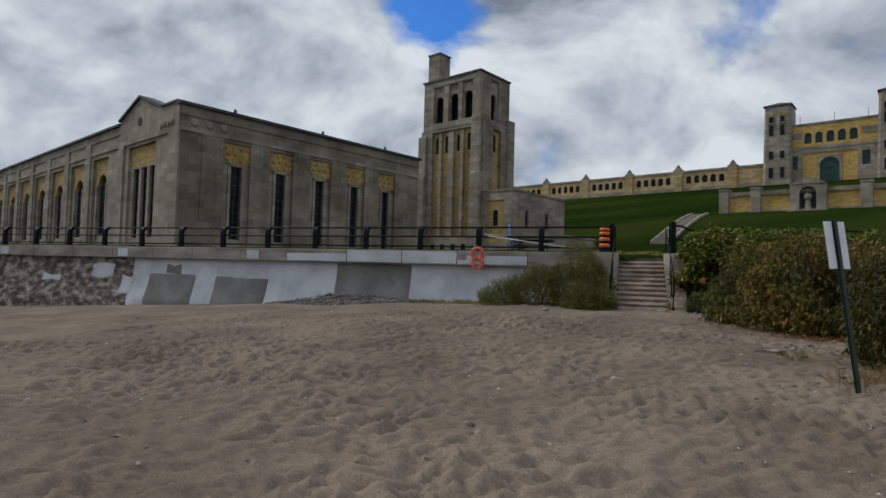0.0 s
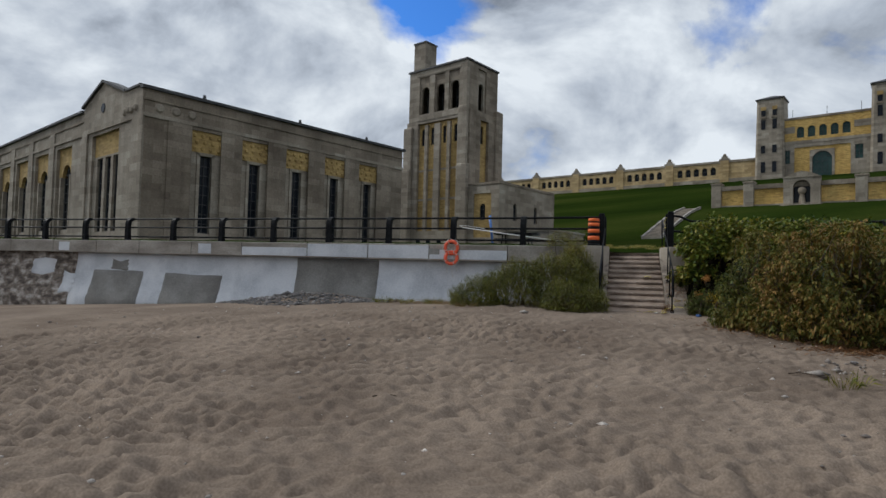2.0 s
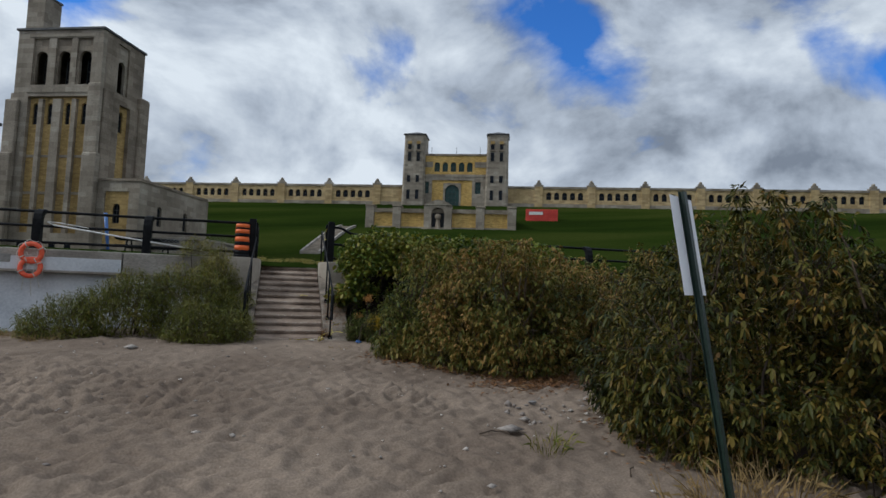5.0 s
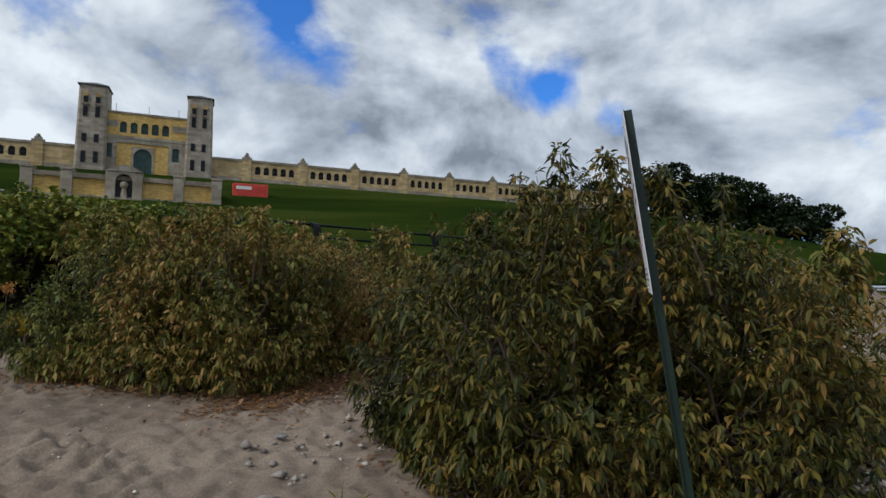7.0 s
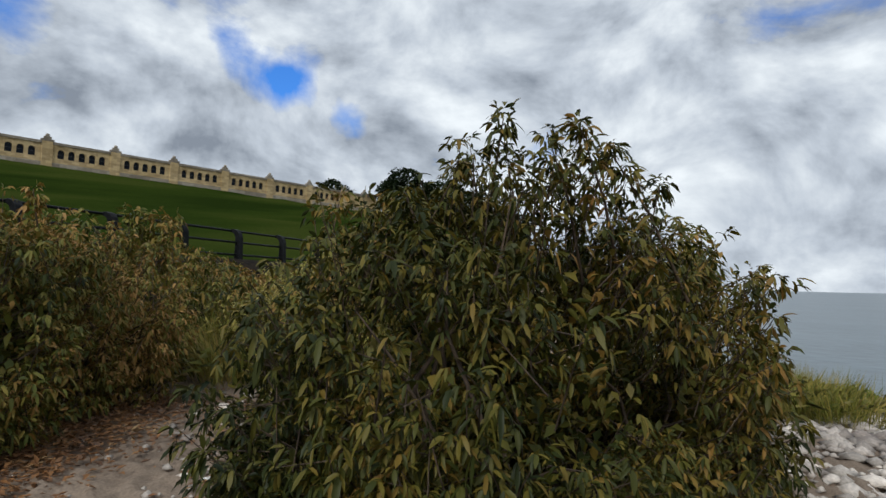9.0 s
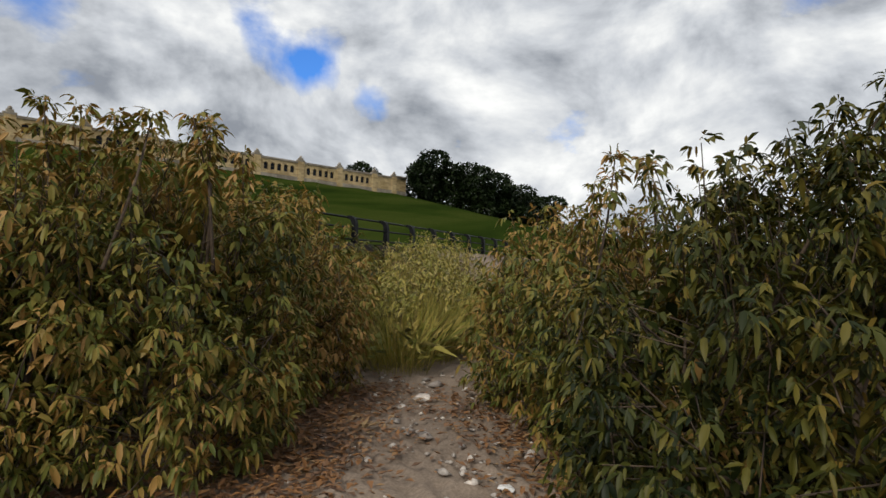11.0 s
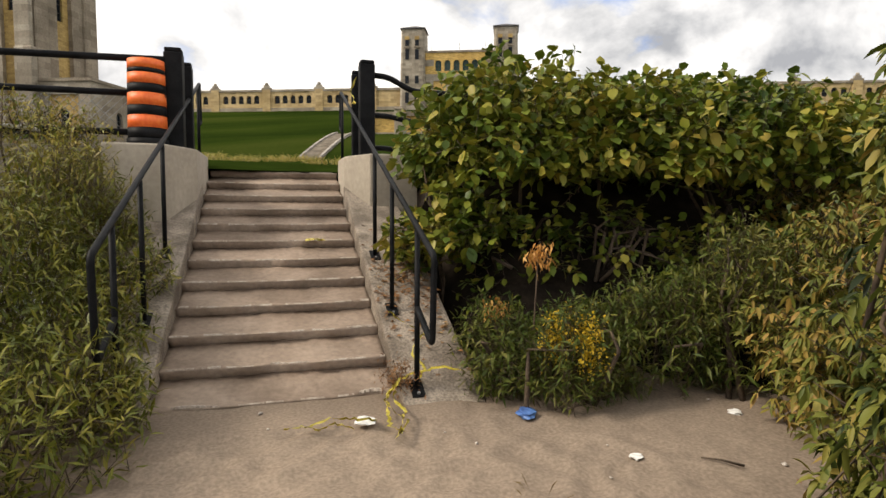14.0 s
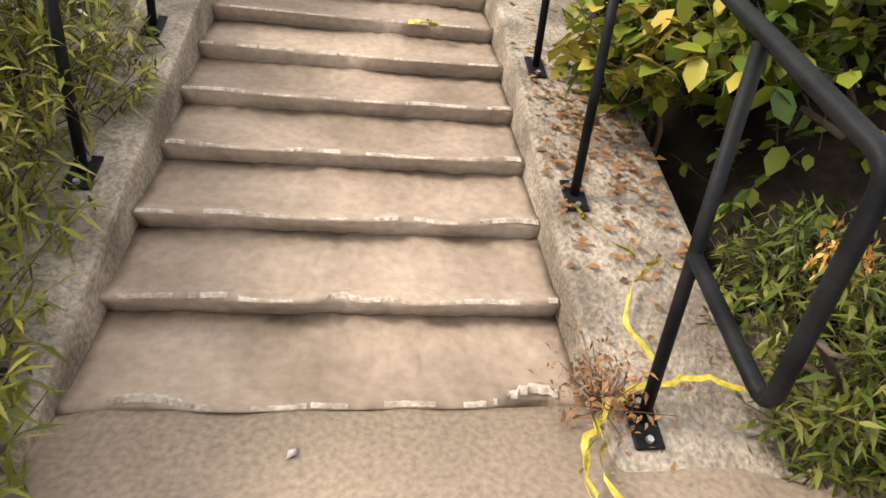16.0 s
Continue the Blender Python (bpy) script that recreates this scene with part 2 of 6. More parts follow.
GLASS_GREEN = glass_material("greenish_window_glass", (0.030, 0.06, 0.055))
MULLION = material("window_bar_paint", (0.03, 0.031, 0.03), (0.055, 0.055, 0.052), rough=0.5)
ORANGE = material("orange_reflective", (0.80, 0.13, 0.02), (0.90, 0.19, 0.035), scale=4, fine=30, rough=0.5, bump=0.05)
BUOY = material("orange_lifebuoy", (0.75, 0.085, 0.03), (0.88, 0.14, 0.06), scale=5, fine=30, rough=0.5, bump=0.05)
ROPE = material("pale_rope", (0.45, 0.44, 0.40), (0.62, 0.61, 0.57), scale=20, fine=120, rough=0.9)
YELLOW_TAPE = material("yellow_caution_tape", (0.62, 0.52, 0.06), (0.78, 0.68, 0.16), scale=12, fine=60, rough=0.45, bump=0.1)
SIGN_WHITE = material("white_sign_face", (0.72, 0.73, 0.76), (0.82, 0.82, 0.84), scale=2, fine=20, rough=0.4, bump=0.02, stain=0.15)
SIGN_INK = material("black_sign_print", (0.02, 0.02, 0.025), (0.04, 0.04, 0.05), rough=0.5)
SIGN_RED = material("red_sign_print", (0.45, 0.03, 0.03), (0.55, 0.05, 0.05), rough=0.5)
SIGN_GREY = material("blue_grey_sign_print", (0.10, 0.12, 0.17), (0.16, 0.18, 0.24), rough=0.5)
GREEN_POST = material("green_steel_post", (0.004, 0.016, 0.010), (0.008, 0.026, 0.017), scale=5, fine=50, rough=0.45, bump=0.08)
RED_BOX = material("red_steel_container", (0.50, 0.035, 0.02), (0.62, 0.06, 0.035), scale=1, fine=12, rough=0.5)
BARK = material("brown_bark", (0.045, 0.03, 0.02), (0.10, 0.07, 0.045), scale=5, fine=40, rough=0.95, bump=0.5)
BLUE = material("blue_plastic", (0.05, 0.12, 0.35), (0.10, 0.22, 0.5), rough=0.5)
LITTER = material("white_litter", (0.62, 0.61, 0.58), (0.8, 0.79, 0.76), scale=10, fine=60, rough=0.6)
STONES = material("beach_pebbles", (0.20, 0.17, 0.15), (0.52, 0.47, 0.42), scale=1.3, fine=30, per_island=0.45, bump=0.3)
SHINGLE = material("dark_shingle_gravel", (0.09, 0.085, 0.085), (0.20, 0.185, 0.175), scale=1.3, fine=30, per_island=0.5, bump=0.3)
GALV = material("galvanised_wire", (0.30, 0.30, 0.30), (0.42, 0.42, 0.42), rough=0.4, metal=0.7)
WEED_DRY = leaf_material("dry_straw_leaves", [(0.16, 0.105, 0.045), (0.27, 0.19, 0.08), (0.34, 0.22, 0.09)])
LITTER_LEAF = leaf_material("fallen_leaves", [(0.10, 0.055, 0.035), (0.21, 0.115, 0.06), (0.27, 0.13, 0.05), (0.33, 0.23, 0.12)], scale=2)
MAPLE = leaf_material("boxelder_leaves", [(0.012, 0.020, 0.005), (0.066, 0.080, 0.014), (0.122, 0.125, 0.022), (0.190, 0.158, 0.032), (0.27, 0.155, 0.038), (0.38, 0.225, 0.08)], scale=0.6, rough=0.5)
MAPLE_OLIVE = leaf_material("olive_boxelder_leaves", [(0.012, 0.021, 0.005), (0.066, 0.088, 0.015), (0.128, 0.142, 0.026), (0.20, 0.185, 0.038), (0.27, 0.18, 0.042), (0.36, 0.22, 0.07)], scale=0.6, rough=0.5, seed=15)
MAPLE_GREEN = leaf_material("green_boxelder_leaves", [(0.007, 0.013, 0.003), (0.026, 0.034, 0.006), (0.066, 0.068, 0.011), (0.140, 0.112, 0.019), (0.22, 0.120, 0.027)], scale=0.5, seed=3, rough=0.5)
KNOT = leaf_material("knotweed_leaves", [(0.035, 0.068, 0.011), (0.095, 0.135, 0.019), (0.19, 0.205, 0.028), (0.36, 0.27, 0.05)], scale=1.1, seed=5)
WILLOW = leaf_material("willow_leaves", [(0.052, 0.066, 0.010), (0.105, 0.120, 0.016), (0.19, 0.180, 0.028), (0.28, 0.215, 0.05)], scale=0.8, seed=8)
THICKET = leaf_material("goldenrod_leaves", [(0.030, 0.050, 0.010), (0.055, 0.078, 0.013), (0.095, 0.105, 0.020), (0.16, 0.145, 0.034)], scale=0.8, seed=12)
GRASSY = leaf_material("tall_grass_blades", [(0.10, 0.13, 0.02), (0.22, 0.21, 0.04), (0.38, 0.31, 0.08), (0.42, 0.30, 0.10)], scale=0.5, seed=9)
GOLD = leaf_material("goldenrod_flowers", [(0.38, 0.25, 0.02), (0.55, 0.38, 0.03), (0.62, 0.45, 0.06)], scale=2)
DEAD = leaf_material("dead_orange_leaves", [(0.42, 0.19, 0.05), (0.62, 0.36, 0.11)], scale=2)
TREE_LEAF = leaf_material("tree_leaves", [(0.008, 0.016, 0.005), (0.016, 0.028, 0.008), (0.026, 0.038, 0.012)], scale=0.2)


# ---------------------------------------------------------------- helpers
def part(name, bm, mat, parent=None, label=""):
    me = bpy.data.meshes.new(name)
    bm.to_mesh(me)
    bm.free()
    me.materials.append(mat)
    ob = new(name, me)
    if parent:
        ob.parent = parent
    if label:
        ob["label"] = label
    return ob


def thing(name, m, label, category, group="", kind=""):
    e = new(name)
    e.empty_display_size = 0.1
    e.matrix_world = m
    return tagged(e, label, category, group, kind)


def box(bm, x0, x1, y0, y1, z0, z1, f=None):
    vs = [(x, y, z) for z in (z0, z1) for y in (y0, y1) for x in (x0, x1)]
    v = [bm.verts.new(f(*p) if f else p) for p in vs]
    for q in ((0, 2, 3, 1), (4, 5, 7, 6), (0, 1, 5, 4), (2, 6, 7, 3), (0, 4, 6, 2), (1, 3, 7, 5)):
        bm.faces.new([v[i] for i in q])
    return v


def boxm(*a, f=None):
    bm = bmesh.new()
    box(bm, *a, f=f)
    bmesh.ops.recalc_face_normals(bm, faces=bm.faces)
    return bm


def bevelled(bm, w, seg=2):
    bmesh.ops.recalc_face_normals(bm, faces=bm.faces)
    bmesh.ops.bevel(bm, geom=list(bm.edges), offset=w, segments=seg, affect="EDGES", profile=0.6, clamp_overlap=True)
    return bm


def extrude_poly(bm, pts, f, d0, d1):
    """A flat outline (s, z), between depths d0 and d1; f maps (s, d, z) to the place."""
    a = [bm.verts.new(f(s, d0, z)) for s, z in pts]
    b = [bm.verts.new(f(s, d1, z)) for s, z in pts]
    bm.faces.new(a)
    bm.faces.new(b[::-1])
    k = len(pts)
    for i in range(k):
        bm.faces.new((a[i], b[i], b[(i + 1) % k], a[(i + 1) % k]))


def tube(bm, pts, r, sides=8, cap=True):
    """A round bar along a line of points."""
    pts = [Vector(p) for p in pts]
    rings = []
    up = None
    for i, p in enumerate(pts):
        d = (pts[min(i + 1, len(pts) - 1)] - pts[max(i - 1, 0)]).normalized()
        if up is None:
            up = Vector((0, 0, 1)) if abs(d.z) < 0.9 else Vector((1, 0, 0))
        a = d.cross(up).normalized()
        b = a.cross(d).normalized()
        up = b
        rad = r[i] if isinstance(r, (list, tuple)) else r
        rings.append([bm.verts.new(p + rad * (a * math.cos(2 * math.pi * k / sides) + b * math.sin(2 * math.pi * k / sides))) for k in range(sides)])
    for q, w in zip(rings, rings[1:]):
        for k in range(sides):
            bm.faces.new((q[k], q[(k + 1) % sides], w[(k + 1) % sides], w[k]))
    if cap:
        bm.faces.new(rings[0][::-1])
        bm.faces.new(rings[-1])
    for fc in bm.faces:
        fc.smooth = len(fc.verts) == 4
    return bm


def tubem(pts, r, sides=8):
    return tube(bmesh.new(), pts, r, sides)


def rounded_path(pts, r, n=4):
    """Rounds the corners of a line of points."""
    pts = [Vector(p) for p in pts]
    out = [pts[0]]
    for a, b, c in zip(pts, pts[1:], pts[2:]):
        p, q = b + (a - b).normalized() * r, b + (c - b).normalized() * r
        for i in range(n + 1):
            t = i / n
            out.append((1 - t) ** 2 * p + 2 * t * (1 - t) * b + t * t * q)
    return out + [pts[-1]]


def smooth(a, b, x):
    t = min(1, max(0, (x - a) / (b - a)))
    return t * t * (3 - 2 * t)


def np_mesh(name, verts, faces, mat, parent=None, label=""):
    """A mesh from arrays: verts (n, 3), faces (m, k)."""
    verts, faces = np.asarray(verts, np.float32), np.asarray(faces, np.int32)
    me = bpy.data.meshes.new(name)
    k = faces.shape[1]
    me.vertices.add(len(verts))
    me.vertices.foreach_set("co", verts.ravel())
    me.loops.add(faces.size)
    me.loops.foreach_set("vertex_index", faces.ravel())
    me.polygons.add(len(faces))
    me.polygons.foreach_set("loop_start", np.arange(0, faces.size, k, dtype=np.int32))
    me.update(calc_edges=True)
    me.materials.append(mat)
    ob = new(name, me)
    if parent:
        ob.parent = parent
    if label:
        ob["label"] = label
    return ob


def wall_sheet(bm, f, s0, s1, z0, z1, thick, openings):
    """A wall from s0 to s1 with openings (a, b, low, high, arched) cut right through it."""
    s = s0
    for a, b, lo, hi, arched in sorted(openings):
        if a > s:
            box(bm, s, a, 0, thick, z0, z1, f)
        if lo > z0:
            box(bm, a, b, 0, thick, z0, lo, f)
        if arched:
            r = (b - a) / 2
            sp = hi - r
            n = 8
            for side in (0, 1):
                pts = [(a if side == 0 else b, sp), (a if side == 0 else b, z1), ((a + b) / 2, z1)]
                arc = []
                for i in range(n + 1):
                    ang = math.pi / 2 * (1 - i / n)
                    arc.append(((a + b) / 2 + (-1 if side == 0 else 1) * r * math.cos(ang), sp + r * math.sin(ang)))
                poly = pts + arc[:-1]
                if side == 1:
                    poly = poly[::-1]
                extrude_poly(bm, poly, f, 0, thick)
        else:
            box(bm, a, b, 0, thick, hi, z1, f)
        s = b
    if s < s1:
        box(bm, s, s1, 0, thick, z0, z1, f)


def arch_outline(a, b, lo, hi, n=8):
    r = (b - a) / 2
    return [(a, lo), (b, lo)] + [((a + b) / 2 + r * math.cos(math.pi * i / n), hi - r + r * math.sin(math.pi * i / n)) for i in range(n + 1)]


def window(parent, f, a, b, lo, hi, arched, depth, bars=(1, 3), glass=None, frame_w=0.08):
    """A pane deep in its opening, with a frame and glazing bars."""
    bm = bmesh.new()
    if arched:
        extrude_poly(bm, arch_outline(a, b, lo, hi), f, depth, depth + 0.05)
    else:
        box(bm, a, b, depth, depth + 0.05, lo, hi, f)
    bmesh.ops.recalc_face_normals(bm, faces=bm.faces)
    pane = part("window", bm, glass or GLASS, parent)
    bm = bmesh.new()
    w = frame_w
    box(bm, a, a + w, depth - 0.09, depth, lo, hi - ((b - a) / 2 if arched else 0), f)
    box(bm, b - w, b, depth - 0.09, depth, lo, hi - ((b - a) / 2 if arched else 0), f)
    box(bm, a, b, depth - 0.09, depth, lo, lo + w, f)
    for i in range(1, bars[0] + 1):
        c = a + (b - a) * i / (bars[0] + 1)
        box(bm, c - w / 3, c + w / 3, depth - 0.06, depth, lo, hi - 0.05, f)
    for i in range(1, bars[1] + 1):
        c = lo + (hi - lo) * i / (bars[1] + 1)
        box(bm, a, b, depth - 0.06, depth, c - w / 3, c + w / 3, f)
    bmesh.ops.recalc_face_normals(bm, faces=bm.faces)
    part("window_frame", bm, MULLION, pane)
    return pane


# ---------------------------------------------------------------- ground
TH = -22.62                       # heading of the buildings, degrees
BU = Vector((math.cos(radians(TH)), math.sin(radians(TH)), 0))
BN = Vector((-BU.y, BU.x, 0))
MAIN = Vector((41.0, 122.73, 0))
PUMP = Vector((-37.3, 18.53, 0))
TOWER = Vector((-21.95, 60.03, 0))
LAKE = -2.0


def wall_y(x):
    """The line of the seawall's railing."""
    return 3.33 - 0.022 * (x + 3.93)


def value_noise(x, y, seed=0):
    """Smooth noise in 0 to 1 over arrays."""
    xi, yi = np.floor(x).astype(np.int64), np.floor(y).astype(np.int64)
    fx, fy = x - xi, y - yi
    fx, fy = fx * fx * (3 - 2 * fx), fy * fy * (3 - 2 * fy)

    def h(a, b):
        n = (a * 374761393 + b * 668265263 + seed * 974634777) & 0x7FFFFFFF
        n = ((n ^ (n >> 13)) * 1274126177) & 0x7FFFFFFF
        return ((n ^ (n >> 16)) & 0xFFFF) / 65535.0
    return (h(xi, yi) * (1 - fx) + h(xi + 1, yi) * fx) * (1 - fy) + (h(xi, yi + 1) * (1 - fx) + h(xi + 1, yi + 1) * fx) * fy


def np_smooth(a, b, x):
    t = np.clip((x - a) / (b - a), 0, 1)
    return t * t * (3 - 2 * t)


def sand_height(x, y):
    x, y = np.asarray(x, float), np.asarray(y, float)
    z = -0.035 * np.clip(-y - 1, 0, 12)
    z = z - 0.05 * np.clip(-x - 4, 0, 34) * np_smooth(-26, -6, y)
    z = z - 0.09 * np.clip(-y - 23, 0, 60)
    bank = np_smooth(1.3, 2.4, x) * np_smooth(-0.6, 3.2, y) * 1.95
    z = z + bank
    z = z + 0.42 * np.exp(-((x + 12.6) / 2.6) ** 2) * np_smooth(0.6, 2.6, y)
    z = z - 0.11 * np.clip(x - 9, 0, 60) * np_smooth(-7, -13, y)
    z = z + 0.10 * (value_noise(x * 0.35, y * 0.35, 1) - 0.5) * np_smooth(-1.5, -4, y)
    return z


def sand_at(x, y):
    return float(sand_height(x, y))


def grid_mesh(name, xs, ys, zs, mat, parent=None, uneven=None):
    nx, ny = len(xs), len(ys)
    X, Y = np.meshgrid(xs, ys)
    verts = np.stack([X.ravel(), Y.ravel(), zs.ravel()], 1)
    i = np.arange(nx * ny).reshape(ny, nx)
    faces = np.stack([i[:-1, :-1].ravel(), i[:-1, 1:].ravel(), i[1:, 1:].ravel(), i[1:, :-1].ravel()], 1)
    ob = np_mesh(name, verts, faces, mat, parent)
    ob.data.polygons.foreach_set("use_smooth", np.ones(len(faces), bool))
    return ob


def scallops(x, y, seed):
    """Trodden dimples with sharp rims: distance to the nearest of many scattered pits, 0 to about 1."""
    xi, yi = np.floor(x).astype(np.int64), np.floor(y).astype(np.int64)
    best = np.full(x.shape, 9.0)
    for a in (-1, 0, 1):
        for b in (-1, 0, 1):
            n = ((xi + a) * 374761393 + (yi + b) * 668265263 + seed * 974634777) & 0x7FFFFFFF
            n = ((n ^ (n >> 13)) * 1274126177) & 0x7FFFFFFF
            n = n ^ (n >> 16)
            px, py = (n & 1023) / 1023.0, ((n >> 10) & 1023) / 1023.0
            best = np.minimum(best, np.hypot(xi + a + px - x, yi + b + py - y))
    return best


def build_sand():
    xs = np.concatenate([np.linspace(-300, -48, 20, endpoint=False), np.linspace(-48, -14, 90, endpoint=False), np.linspace(-14, 5, 450, endpoint=False), np.linspace(5, 16, 70, endpoint=False), np.linspace(16, 90, 25)])
    ys = np.concatenate([np.linspace(-70, -19, 40, endpoint=False), np.linspace(-19, 0.6, 480, endpoint=False), np.linspace(0.6, 4.6, 25)])
    X, Y = np.meshgrid(xs, ys)
    Z = sand_height(X, Y)
    # trodden sand: overlapping dimples of two sizes with sharp rims, over slow swells
    wx = X + 0.22 * (value_noise(X * 2.1, Y * 2.1, 31) - 0.5)
    wy = Y + 0.22 * (value_noise(X * 2.1, Y * 2.1, 32) - 0.5)
    u, v = wx * 0.94 + wy * 0.34, -wx * 0.34 + wy * 0.94
    big = np.clip(scallops(u / 0.25, v / 0.17, 1), 0, 0.85)
    small = np.clip(scallops(u / 0.14, v / 0.105, 2), 0, 0.8)
    D = 0.155 * big ** 1.15 + 0.07 * small ** 1.1 - 0.10
    D *= 0.55 + 0.9 * value_noise(X * 0.6, Y * 0.6, 3)
    D += 0.05 * (value_noise(X * 1.3, Y * 1.3, 6) - 0.5)
    D *= (0.42 + 0.6 * np_smooth(-1.5, -6, Y)) * np_smooth(1.2, 0.0, Y) * (1 - 0.6 * np_smooth(1.4, 2.8, X) * np_smooth(-11, -9.5, Y)) * np.where((np.abs(X) < 1.3) & (Y > -0.4), 0.2, 1)
    Z = Z + D
    inside = (np.abs(X) < 1.45) & (Y > 0.16)
    Z = np.where(inside, -0.35, Z)
    ob = grid_mesh("ground", xs, ys, Z, SAND)
    tagged(ob, "trodden pale brown beach sand with footprints", "sand", kind="structure")


def lawn_height(x, y):
    """Terrace behind the wall, then the great lawn rising in two slopes to the main building."""
    dx, dy = x - MAIN.x, y - MAIN.y
    xl, yl = dx * BU.x + dy * BU.y, dx * BN.x + dy * BN.y
    z = 2.02 + 0.26 * np_smooth(4.6, 7.5, y)
    up = 9.9 * np_smooth(-84, -44, yl) * 0.5 + 9.9 * np.clip((yl + 80) / 35, 0, 1) * 0.5 + 10.8 * np.clip((yl + 44) / 42, 0, 1)
    fade = 1 - 0.92 * np_smooth(120, 300, xl)
    return z + up * fade


def lawn_at(x, y):
    return float(lawn_height(np.array(x, float), np.array(y, float)))


def build_lawn():
    xs = np.concatenate([np.linspace(-700, -80, 40, endpoint=False), np.linspace(-80, 120, 160, endpoint=False), np.linspace(120, 900, 60)])
    t = np.concatenate([np.linspace(0, 6, 16, endpoint=False), np.linspace(6, 160, 130, endpoint=False), np.linspace(160, 1200, 40)])
    X, T = np.meshgrid(xs, t)
    Y = np.where(X < -1, wall_y(np.clip(X, -90, 0)) + 0.3, 3.9) + np.where((np.abs(X) < 1.5), 0.55, 0) + T
    Z = lawn_height(X, Y) + 0.06 * (value_noise(X * 0.8, Y * 0.8, 7) - 0.5)
    Z[0] = 1.9
    nx, ny = len(xs), len(t)
    verts = np.stack([X.ravel(), Y.ravel(), Z.ravel()], 1)
    i = np.arange(nx * ny).reshape(ny, nx)
    faces = np.stack([i[:-1, :-1].ravel(), i[:-1, 1:].ravel(), i[1:, 1:].ravel(), i[1:, :-1].ravel()], 1)
    ob = np_mesh("lawn", verts, faces, LAWN)
    ob.data.polygons.foreach_set("use_smooth", np.ones(len(faces), bool))
    tagged(ob, "mown green lawn rising in slopes behind the seawall", "lawn", kind="structure")


def build_lake():
    xs = np.linspace(-4000, 4000, 9)
    ys = np.linspace(-4000, 4000, 9)
    ob = grid_mesh("water", xs, ys, np.full((9, 9), LAKE), WATER)
    tagged(ob, "grey-blue lake water reaching to the horizon", "lake", kind="structure")
    # the low wooded shore across the water
    rng = np.random.default_rng(8)
    n = 160
    ang = np.linspace(radians(60), radians(98), n)
    R = 1500
    bx, by = R * np.sin(ang), R * np.cos(ang) - 8
    top = 4 + 9 * value_noise(np.linspace(0, 30, n), np.zeros(n), 2) * np.clip((1.60 - ang) / 0.5, 0, 1)
    v = np.concatenate([np.stack([bx, by, np.full(n, -3.0)], 1), np.stack([bx * 1.02, by * 1.02, top - 3], 1), np.stack([bx * 1.06, by * 1.06, np.full(n, -3.0)], 1)])
    f = [(k, k + 1, n + k + 1, n + k) for k in range(n - 1)] + [(n + k, n + k + 1, 2 * n + k + 1, 2 * n + k) for k in range(n - 1)]
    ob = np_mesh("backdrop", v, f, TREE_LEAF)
    tagged(ob, "low dark wooded shore far across the lake", "shore", kind="structure")


def build_bank_shade_soil():
    # soil and roots on the bank, near black to paint in the plants' shade
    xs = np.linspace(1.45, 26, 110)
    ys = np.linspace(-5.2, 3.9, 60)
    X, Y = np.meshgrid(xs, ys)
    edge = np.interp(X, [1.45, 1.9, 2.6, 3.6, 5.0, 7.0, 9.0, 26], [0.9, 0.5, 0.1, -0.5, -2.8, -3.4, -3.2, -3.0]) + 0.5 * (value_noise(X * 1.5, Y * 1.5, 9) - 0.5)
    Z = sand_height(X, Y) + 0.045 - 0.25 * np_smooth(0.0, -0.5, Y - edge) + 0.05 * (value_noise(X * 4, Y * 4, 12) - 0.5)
    ob = grid_mesh("bank_soil", xs, ys, Z, SHADE_SOIL)
    tagged(ob, "soil of the overgrown bank beside the steps, coloured near black for shade", "soil", kind="structure")


build_sand()
build_bank_shade_soil()
build_lawn()
build_lake()


# ---------------------------------------------------------------- seawall
def wall_profile(z):
    """How far the curved face stands before the railing's line, by height."""
    t = min(1, max(0, (1.45 - z) / 2.2))
    return 0.12 - 0.52 * t ** 1.8


def curved_skin(x0, x1, zlo, zhi, proud, mat, name, parent, back=0.9, ragged=0.0, seed=0):
    bm = bmesh.new()
    nx = max(2, int((x1 - x0) / 0.6))
    nz = 12
    rng = random.Random(seed)
    front, rear = [], []
    for i in range(nx + 1):
        jl, jh = rng.uniform(-ragged, ragged), rng.uniform(-ragged, ragged)
        rf, rr = [], []
        for k in range(nz + 1):
            z = zlo + jl + (zhi + jh - zlo - jl) * k / nz
            x = x0 + (x1 - x0) * i / nx
            if i in (0, nx):
                x += rng.uniform(-ragged, ragged) * 0.6
            rf.append(bm.verts.new((x, wall_y(x) + wall_profile(z) - proud, z)))
            rr.append(bm.verts.new((x, wall_y(x) + (wall_profile(z) if back < 0.1 else 0) + back, z)))
        front.append(rf)
        rear.append(rr)
    for i in range(nx):
        for k in range(nz):
            bm.faces.new((front[i][k], front[i + 1][k], front[i + 1][k + 1], front[i][k + 1]))
            bm.faces.new((rear[i][k], rear[i][k + 1], rear[i + 1][k + 1], rear[i + 1][k]))
        bm.faces.new((front[i][nz], front[i + 1][nz], rear[i + 1][nz], rear[i][nz]))
        bm.faces.new((front[i][0], rear[i][0], rear[i + 1][0], front[i + 1][0]))
    for i in (0, nx):
        for k in range(nz):
            q = (front[i][k], front[i][k + 1], rear[i][k + 1], rear[i][k])
            bm.faces.new(q if i == 0 else q[::-1])
    bmesh.ops.recalc_face_normals(bm, faces=bm.faces)
    for fc in bm.faces:
        fc.smooth = abs(fc.normal.z) < 0.8
    return part(name, bm, mat, parent)


